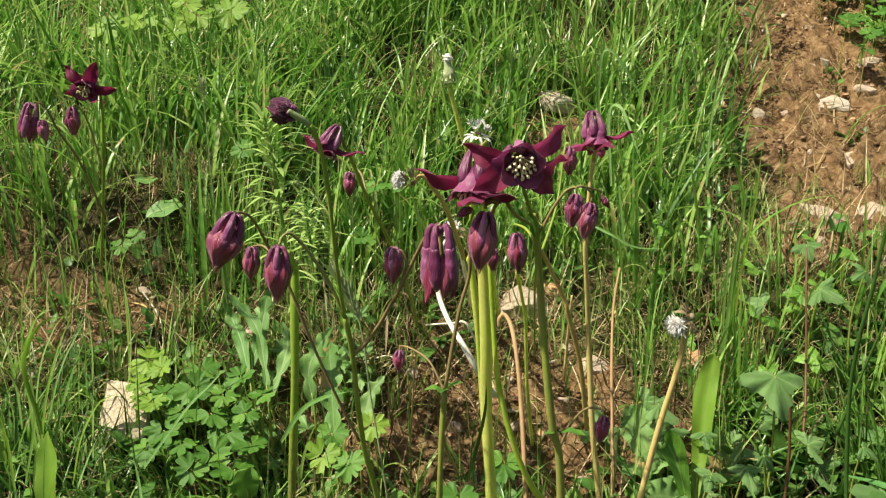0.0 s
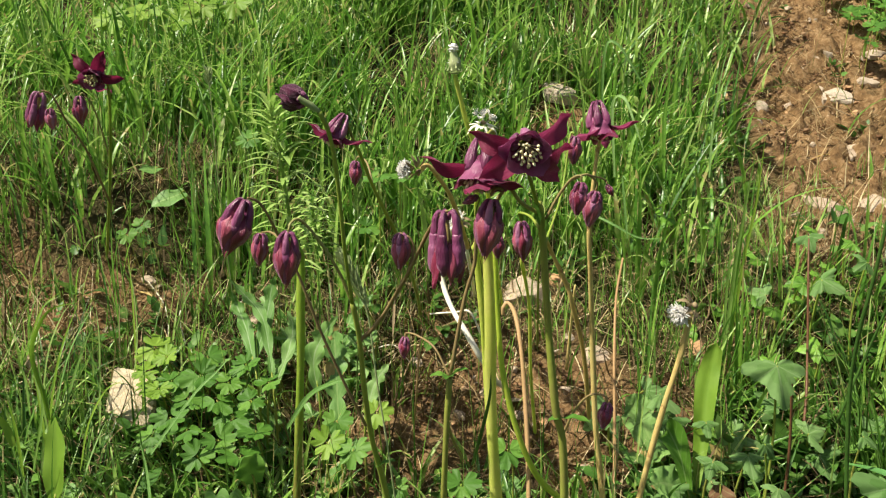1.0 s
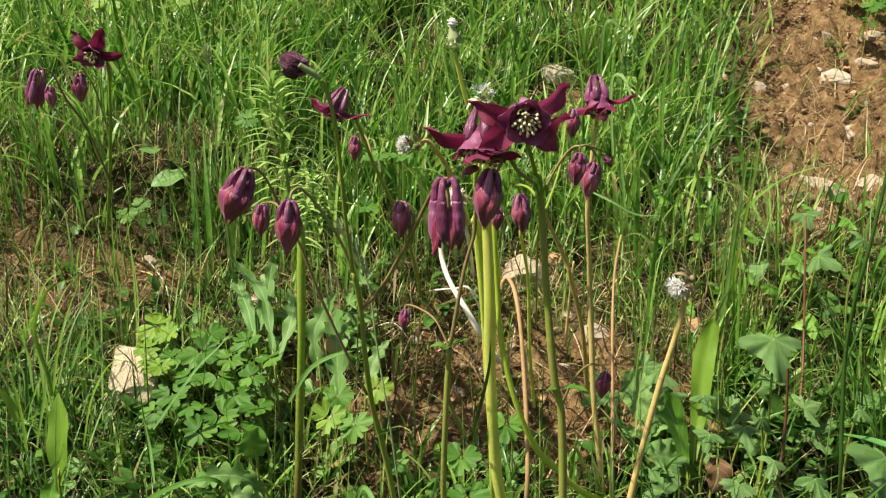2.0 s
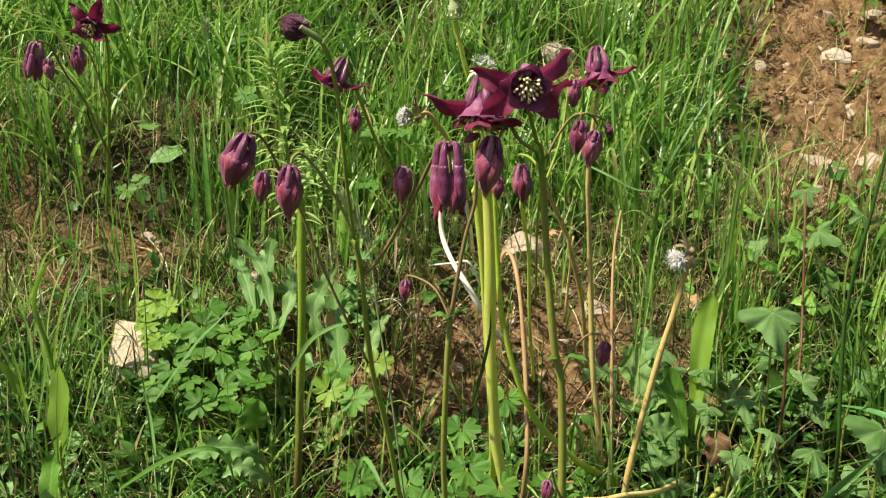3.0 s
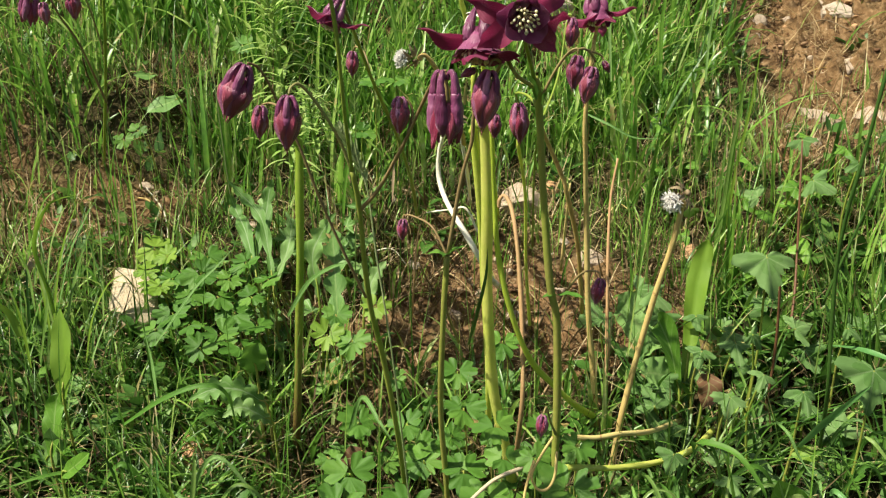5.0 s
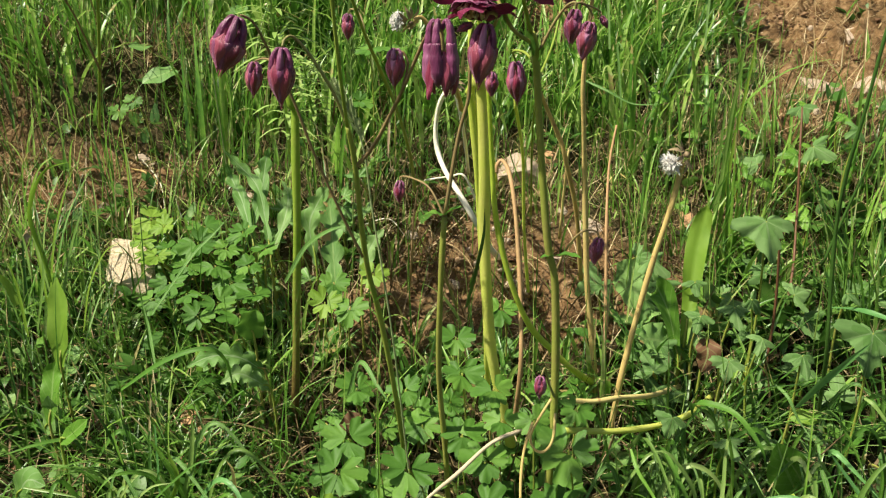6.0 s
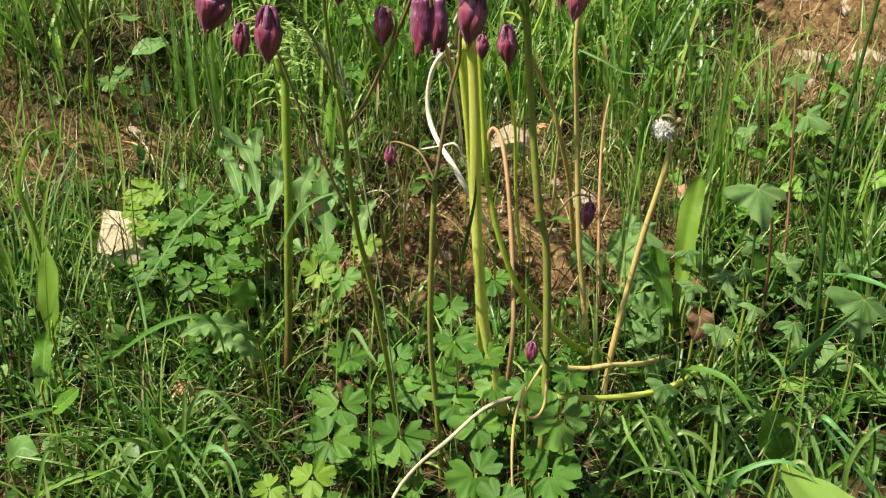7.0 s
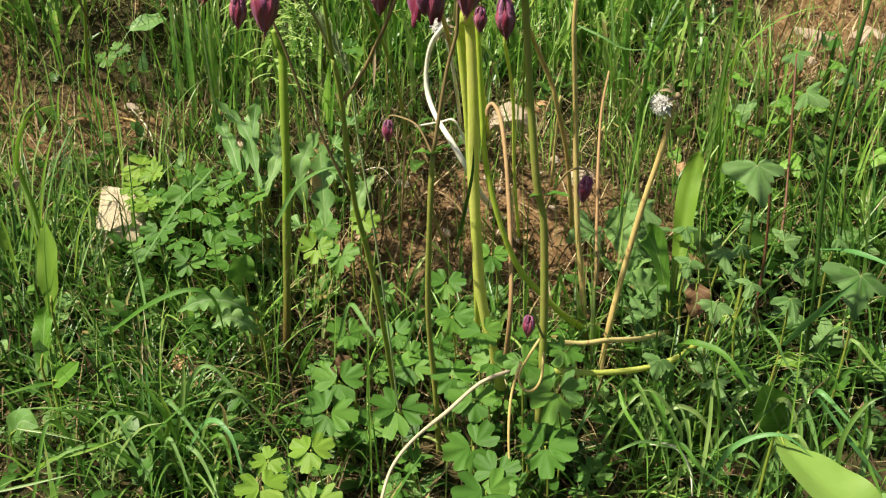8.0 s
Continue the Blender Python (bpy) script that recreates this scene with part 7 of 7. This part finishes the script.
TUFTS = [
    ((-0.3010, 0.6992, -0.0684), 70, 0.13, 0.0026, 0.03, 0.5, 1.2),
    ((-0.2551, 0.6826, -0.0786), 60, 0.12, 0.0026, 0.03, 0.5, 1.3),
    ((-0.3445, 0.7446, -0.0465), 30, 0.1, 0.002, 0.03, 0.5, 1),
    ((-0.2004, 0.6463, -0.0949), 40, 0.1, 0.002, 0.03, 0.5, 1),
    ((0.5344, 0.8609, 0.0157), 120, 0.17, 0.0026, 0.05, 0.25, 0.6),
    ((0.5432, 0.9392, 0.0616), 70, 0.17, 0.0024, 0.05, 0.25, 0.6),
    ((0.5291, 0.7947, -0.0276), 22, 0.17, 0.0026, 0.05, 0.3, 0.7),
    ((0.3014, 0.7201, -0.0568), 30, 0.15, 0.0026, 0.03, 0.6, 1.3),
    ((0.2295, 0.6756, -0.0770), 35, 0.13, 0.0024, 0.03, 0.6, 1.3),
    ((0.4083, 0.6665, -0.0930), 14, 0.14, 0.0026, 0.04, 0.5, 1.1),
    ((0.3268, 0.6405, -0.0944), 24, 0.12, 0.0024, 0.04, 0.5, 1.1),
    ((-0.3099, 1.1788, 0.2132), 70, 0.17, 0.0022, 0.035, 0.15, 0.6),
    ((-0.3525, 1.1826, 0.2299), 50, 0.16, 0.0022, 0.03, 0.15, 0.6),
    ((-0.2695, 1.1962, 0.2275), 40, 0.15, 0.0022, 0.03, 0.15, 0.6),
    ((-0.5157, 0.8973, 0.0346), 30, 0.15, 0.0024, 0.03, 0.3, 0.8),
    ((-0.4960, 0.9435, 0.0631), 22, 0.15, 0.002, 0.03, 0.25, 0.8),
    ((-0.4838, 0.7769, -0.0352), 35, 0.13, 0.0024, 0.03, 0.4, 1),
    ((-0.4121, 0.8373, 0.0001), 18, 0.12, 0.002, 0.02, 0.3, 0.8),
    ((0.3451, 0.9652, 0.0779), 10, 0.16, 0.003, 0.025, 0.12, 0.35),
    ((0.3987, 0.9935, 0.0921), 24, 0.2, 0.003, 0.025, 0.12, 0.35),
    ((0.2707, 0.9707, 0.0841), 6, 0.15, 0.0022, 0.02, 0.12, 0.35),
    ((-0.4711, 1.0898, 0.1643), 14, 0.14, 0.0018, 0.02, 0.2, 0.6),
    ((-0.5437, 1.0893, 0.1645), 14, 0.14, 0.0018, 0.02, 0.2, 0.6),
    ((-0.6119, 1.1188, 0.1829), 16, 0.14, 0.0018, 0.02, 0.2, 0.6),
    ((-0.1320, 1.1087, 0.1677), 14, 0.12, 0.002, 0.02, 0.2, 0.6),
    ((0.5030, 1.1266, 0.1799), 50, 0.14, 0.0026, 0.06, 0.3, 0.8),
    ((0.2598, 0.7308, -0.0487), 40, 0.2, 0.0032, 0.03, 0.5, 1.5),
    ((0.3315, 0.7606, -0.0375), 24, 0.2, 0.0032, 0.03, 0.5, 1.5),
    ((0.3880, 0.7306, -0.0639), 12, 0.19, 0.003, 0.04, 0.5, 1.4),
    ((0.2631, 0.6412, -0.0944), 26, 0.16, 0.003, 0.04, 0.5, 1.4),
    ((0.1915, 0.6328, -0.0945), 30, 0.14, 0.003, 0.04, 0.5, 1.4),
    ((0.4709, 0.7118, -0.0815), 10, 0.18, 0.003, 0.05, 0.4, 1.2),
    ((0.4530, 0.8432, -0.0064), 14, 0.16, 0.0026, 0.04, 0.4, 1),
    ((-0.2709, 0.6515, -0.0914), 60, 0.16, 0.003, 0.04, 0.5, 1.3),
    ((-0.3307, 0.6765, -0.0809), 50, 0.15, 0.003, 0.04, 0.5, 1.3),
    ((-0.3860, 0.6803, -0.0833), 40, 0.14, 0.0026, 0.04, 0.5, 1.2),
    ((-0.4399, 0.7269, -0.0639), 40, 0.14, 0.0026, 0.04, 0.4, 1.1),
    ((-0.2231, 0.7016, -0.0704), 40, 0.13, 0.0024, 0.04, 0.5, 1.2),
    ((-0.1859, 0.7373, -0.0502), 25, 0.12, 0.0022, 0.03, 0.5, 1.2),
    ((-0.2845, 0.8410, -0.0023), 25, 0.11, 0.002, 0.04, 0.4, 1),
    ((-0.0988, 0.6747, -0.0813), 20, 0.12, 0.0024, 0.04, 0.5, 1.2),
    ((-0.0589, 0.8411, -0.0033), 20, 0.1, 0.0018, 0.04, 0.4, 1),
    ((-0.4379, 0.8998, 0.0409), 16, 0.14, 0.0022, 0.03, 0.2, 0.7),
    ((-0.3893, 0.9807, 0.0814), 14, 0.13, 0.002, 0.03, 0.2, 0.7),
    ((-0.3486, 1.0395, 0.1277), 16, 0.12, 0.002, 0.03, 0.3, 0.9),
    ((-0.1596, 1.0209, 0.1084), 16, 0.12, 0.0022, 0.03, 0.2, 0.6),
    ((-0.0999, 1.0646, 0.1451), 16, 0.13, 0.002, 0.03, 0.2, 0.6),
    ((0.2845, 1.0215, 0.1073), 8, 0.14, 0.0024, 0.02, 0.15, 0.5),
    ((0.3289, 0.9755, 0.0813), 8, 0.14, 0.0024, 0.03, 0.2, 0.6),
    ((-0.3675, 0.9008, 0.0403), 12, 0.13, 0.0022, 0.04, 0.25, 0.8),
    ((-0.3131, 0.9082, 0.0372), 12, 0.12, 0.002, 0.05, 0.25, 0.8),
    ((-0.2535, 0.9347, 0.0500), 10, 0.12, 0.002, 0.05, 0.25, 0.8),
    ((-0.4067, 0.8651, 0.0174), 14, 0.14, 0.0022, 0.03, 0.25, 0.8),
    ((-0.4369, 0.8100, -0.0162), 14, 0.16, 0.0026, 0.03, 0.25, 0.8),
    ((-0.4996, 0.8365, 0.0008), 16, 0.18, 0.003, 0.03, 0.25, 0.8),
    ((-0.1357, 0.7935, -0.0238), 10, 0.12, 0.0022, 0.04, 0.3, 0.9),
    ((-0.3979, 0.9221, 0.0552), 10, 0.12, 0.0022, 0.03, 0.25, 0.8),
    ((-0.4199, 0.9351, 0.0620), 8, 0.13, 0.002, 0.02, 0.2, 0.7),
]


def grow_grass():
    x, y = scatter(50000, -1.5, 1.7, 0.45, 3.2, meadow)
    n = len(x)
    up = step(1.0, 1.3, y)
    long = (0.045 + 0.06 * up) + rng.gamma(2.0, 0.03, n) * (0.55 + up)
    long = np.minimum(long, 0.27) * (1 - 0.55 * np.maximum(step(0.30, 0.45, x) * (1 - step(1.3, 1.5, y)), 0.8 * (1 - step(1.14, 1.32, y + 0.05 * bumps(x * 5, 3, 18)))) * step(0.95, 1.05, y))
    wide = np.where(rng.uniform(0, 1, n) < 0.66, rng.uniform(0.0024, 0.0050, n), rng.uniform(0.0012, 0.0024, n)) * (0.55 + 0.45 * up)
    long = long * (1 - 0.45 * near_path(x, y)) * (1 - 0.25 * step(0.33, 0.43, x) * (1 - step(1.28, 1.5, y)))
    turn = 3.4 * bumps(x * 7, y * 7, 15) + rng.normal(0, 1.7, n)
    arch = rng.uniform(0, 1, n) < 0.58
    blocks = [ribbons(x, y, long * np.where(arch, 1.15, 1.0), wide * np.where(arch, 1.1, 1.0), turn, rng.normal(0.2, 0.22, n) + 0.1 * arch, np.abs(rng.normal(0.5, 0.5, n)) + arch * rng.uniform(0.5, 1.6, n), 6, 0.0, 1.2, 1.8, 0.5)]
    x, y = scatter(80000, -1.0, 1.1, 0.5, 1.5, lambda x, y: (0.05 + 0.45 * step(0.86, 1.05, y) + 0.05 * step(-0.2, -0.5, x)) * (1 - 0.6 * hollow(x, y)) * (1 - 0.75 * bare(x, y)) * (0.15 + 0.85 * step(-0.4, 0.4, bumps(x * 15, y * 15, 16))))
    n = len(x)
    blocks.append(ribbons(x, y, rng.gamma(2.2, 0.016, n) + 0.012, rng.uniform(0.0007, 0.0018, n), rng.uniform(0, 6.283, n), rng.normal(0.45, 0.4, n), rng.normal(0.6, 0.6, n), 4, 0.0, 1.0))
    x, y = scatter(750, -0.75, 0.75, 0.58, 1.2, lambda x, y: 0.55 - 0.25 * step(0.3, 0.4, x))
    n = len(x)
    blocks.append(ribbons(x, y, rng.uniform(0.10, 0.27, n), rng.uniform(0.0006, 0.0012, n), rng.uniform(0, 6.283, n), np.abs(rng.normal(0.06, 0.08, n)), np.abs(rng.normal(0.15, 0.25, n)), 7, 0.0, 0.8, 2.5, 0.6))
    # higher tufts take the meadow colour, lower ones the shade-darkened copy
    fresh = lambda cx, cy: (cx > 0.32 and cy > 0.9) or cy > 1.0
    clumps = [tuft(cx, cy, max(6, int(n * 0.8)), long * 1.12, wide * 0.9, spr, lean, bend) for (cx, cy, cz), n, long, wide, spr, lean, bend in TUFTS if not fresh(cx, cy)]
    blocks += [tuft(cx, cy, max(5, int(n * 0.8)), long * 1.12, wide * 0.95, spr, lean, bend) for (cx, cy, cz), n, long, wide, spr, lean, bend in TUFTS if fresh(cx, cy)]
    x, y = scatter(9000, -0.75, 0.8, 0.5, 1.0, lambda x, y: (1 - 0.9 * bare(x, y)) * (0.25 + 0.75 * step(-0.35, 0.3, bumps(x * 12, y * 12, 61))) * (0.75 - 0.45 * step(-0.2, -0.1, x) * step(0.2, 0.1, x)) * (1 - 0.8 * hollow(x, y)))
    n = len(x)
    blocks.append(ribbons(x, y, rng.uniform(0.04, 0.13, n), rng.uniform(0.0016, 0.0036, n), rng.uniform(0, 6.283, n), np.abs(rng.normal(0.35, 0.25, n)), rng.uniform(0.4, 1.8, n), 7, 0.0, 1.0, 1.9, 0.45))
    x, y = scatter(4200, -0.9, 0.75, 1.06, 2.1, lambda x, y: meadow(x, y) * 0.9)
    n = len(x)
    bent = rng.uniform(0, 1, n) < 0.55
    blocks.append(ribbons(x, y, rng.uniform(0.11, 0.25, n), rng.uniform(0.0022, 0.0046, n), rng.uniform(0, 6.283, n), np.abs(rng.normal(0.12, 0.12, n)), np.where(bent, rng.uniform(1.0, 2.6, n), rng.uniform(0.0, 0.6, n)), 9, 0.0, 1.4, 2.2, 0.35))
    bulk("grass_tufts", *many(clumps), SHADY_TUFT, "tufts of broad cool green grass arching over the ground", "grass")
    rim = lambda x, y: np.where((np.abs(x - 0.1) < 1.45) & (y > 0.5) & (y < 2.8), 0.0, 1.0) * (1 - step(2.0, 7.5, np.hypot(x, (y - 1.5) * 0.9))) * (1 - bare(x, y))
    x, y = scatter(150000, -7, 7, -5, 9, rim)
    n = len(x)
    blocks.append(ribbons(x, y, rng.uniform(0.08, 0.22, n), rng.uniform(0.003, 0.008, n), rng.uniform(0, 6.283, n), rng.normal(0.2, 0.2, n), np.abs(rng.normal(0.7, 0.5, n)), 3, 0.0, 0.5))
    bulk("meadow_grass", *many(blocks), GRASS, "long bright green meadow grass covering the slope", "grass")
    x, y = scatter(60000, -1.3, 1.5, 0.5, 2.4, lambda x, y: (0.22 + 0.50 * step(0.84, 0.98, y) * (1 - step(1.16, 1.3, y))) * (1 - 0.15 * bare(x, y)) * (1 - 0.7 * hollow(x, y)) * step(-0.3, 0.5, bumps(x * 13, y * 13, 14)))
    n = len(x)
    u, w = scatter(105000, -1.0, 1.2, 0.5, 2.3, lambda x, y: (0.18 + 0.4 * step(0.85, 1.05, y)) * (1 - 0.7 * hollow(x, y)) * (0.2 + 0.8 * step(-0.2, 0.5, bumps(x * 19, y * 19, 17))) * (1 - 0.1 * bare(x, y)))
    k = len(u)
    litter = ribbons(u, w, rng.gamma(2.0, 0.014, k) + 0.008, rng.uniform(0.0004, 0.0013, k), rng.uniform(0, 6.283, k), rng.normal(1.35, 0.25, k), rng.normal(0.0, 0.5, k), 3, rng.uniform(0.004, 0.014, k), 1.0)
    bulk("dry_grass", *many([litter, ribbons(x, y, rng.uniform(0.04, 0.14, n), rng.uniform(0.0005, 0.0014, n), rng.uniform(0, 6.283, n), rng.normal(1.0, 0.45, n), rng.normal(0.3, 0.6, n), 5, 0.006, 1.0)]),
         DRY, "withered straw-coloured grass lying between the green blades", "dry grass")

    x, y = scatter(22000, -0.8, 0.85, 0.5, 1.35, lambda x, y: (1 - 0.5 * step(0.7, 0.92, y)) * (1 - 0.75 * hollow(x, y)) * (0.25 + 0.75 * step(-0.2, 0.4, bumps(x * 11, y * 11, 51))))
    n = len(x)
    bulk("dead_grass", *ribbons(x, y, rng.uniform(0.04, 0.13, n), rng.uniform(0.0008, 0.0020, n), rng.uniform(0, 6.283, n), rng.normal(1.0, 0.4, n), rng.normal(0.4, 0.6, n), 5, 0.0, 1.0), BROWN, "brown dead grass under the green tufts", "dry grass")


grow_grass()


def grow_moss():
    """Short yellowish moss in patches on the open soil."""
    x, y = scatter(150000, -0.75, 0.75, 0.62, 1.32, lambda x, y: step(0.05, 0.5, bumps(x * 14, y * 14, 41) + 0.5 * bumps(x * 37, y * 37, 42)) * (0.35 + 0.4 * bare(x, y)))
    n = len(x)
    tall = 1 + 0.9 * np.clip(bumps(x * 30, y * 30, 43), -0.6, 1)
    bulk("moss", *ribbons(x, y, rng.uniform(0.006, 0.013, n) * tall, rng.uniform(0.0005, 0.0011, n), rng.uniform(0, 6.283, n), np.abs(rng.normal(0.5, 0.35, n)), rng.normal(0.5, 0.4, n), 2, 0.003, 0.6), MOSS, "short yellow-green moss on the open soil", "moss")


grow_moss()


def grow_clods():
    x, y = scatter(60000, -1.0, 1.2, 0.6, 2.3, lambda x, y: bare(x, y) * (0.25 + 0.75 * step(-0.2, 0.6, bumps(x * 17, y * 17, 21))))
    n = len(x)
    r = 0.0008 + rng.gamma(1.1, 0.0015, n)
    r = np.minimum(r, 0.008)
    c = np.array([(-1, -1, -1), (1, -1, -1), (1, 1, -1), (-1, 1, -1), (-1, -1, 1), (1, -1, 1), (1, 1, 1), (-1, 1, 1)], float) * 0.62
    v = c[None] * rng.uniform(0.5, 1.25, (n, 8, 3)) * r[:, None, None] * np.array((1, 1, 0.7))
    a = rng.uniform(0, 6.28, n)
    vx = v[..., 0] * np.cos(a)[:, None] - v[..., 1] * np.sin(a)[:, None]
    vy = v[..., 0] * np.sin(a)[:, None] + v[..., 1] * np.cos(a)[:, None]
    v = np.stack([vx + x[:, None], vy + y[:, None], v[..., 2] + (height(x, y) + r * 0.35)[:, None]], 2).reshape(-1, 3)
    q = np.array([(0, 3, 2, 1), (4, 5, 6, 7), (0, 1, 5, 4), (1, 2, 6, 5), (2, 3, 7, 6), (3, 0, 4, 7)])
    f = (q[None] + np.arange(n)[:, None, None] * 8).reshape(-1, 4)
    bulk("soil_crumbs", v, f, np.zeros_like(v), CLOD, "crumbs and clods of red-brown soil", "soil")


grow_clods()


def grow_herbs():
    """Rosettes of oval leaves, low between the grass."""
    x, y = scatter(7000, -1.1, 1.2, 0.5, 2.2, lambda x, y: (0.42 * step(1.12, 0.95, y) + 0.08 + 0.2 * step(0.3, 0.4, x) * step(1.35, 1.2, y)) * (1 - 0.8 * hollow(x, y)) * (1 - 0.85 * bare(x, y)) * (0.2 + 0.8 * step(-0.3, 0.4, bumps(x * 8, y * 8, 31))))
    k = rng.integers(4, 10, len(x))
    big = np.repeat(rng.uniform(0.007, 0.019, len(x)), k)
    tall = np.repeat(rng.gamma(1.5, 0.014, len(x)), k)
    n = len(big)
    turn = rng.uniform(0, 6.283, n)
    out = big * rng.uniform(0.3, 2.2, n)
    x, y = np.repeat(x, k) + out * np.cos(turn), np.repeat(y, k) + out * np.sin(turn)
    size = big * rng.uniform(0.6, 1.2, n)
    leaf = ribbons(x, y, size * 2.1, size * 0.58, turn, rng.normal(1.1, 0.35, n), rng.normal(0.45, 0.4, n), 6, 0.006 + tall * rng.uniform(0.5, 1.1, n), 0.3, 2.8, 0.25)
    bulk("low_herbs", *leaf, HERB, "low green herb leaves between the grass stems", "herbs")


grow_herbs()
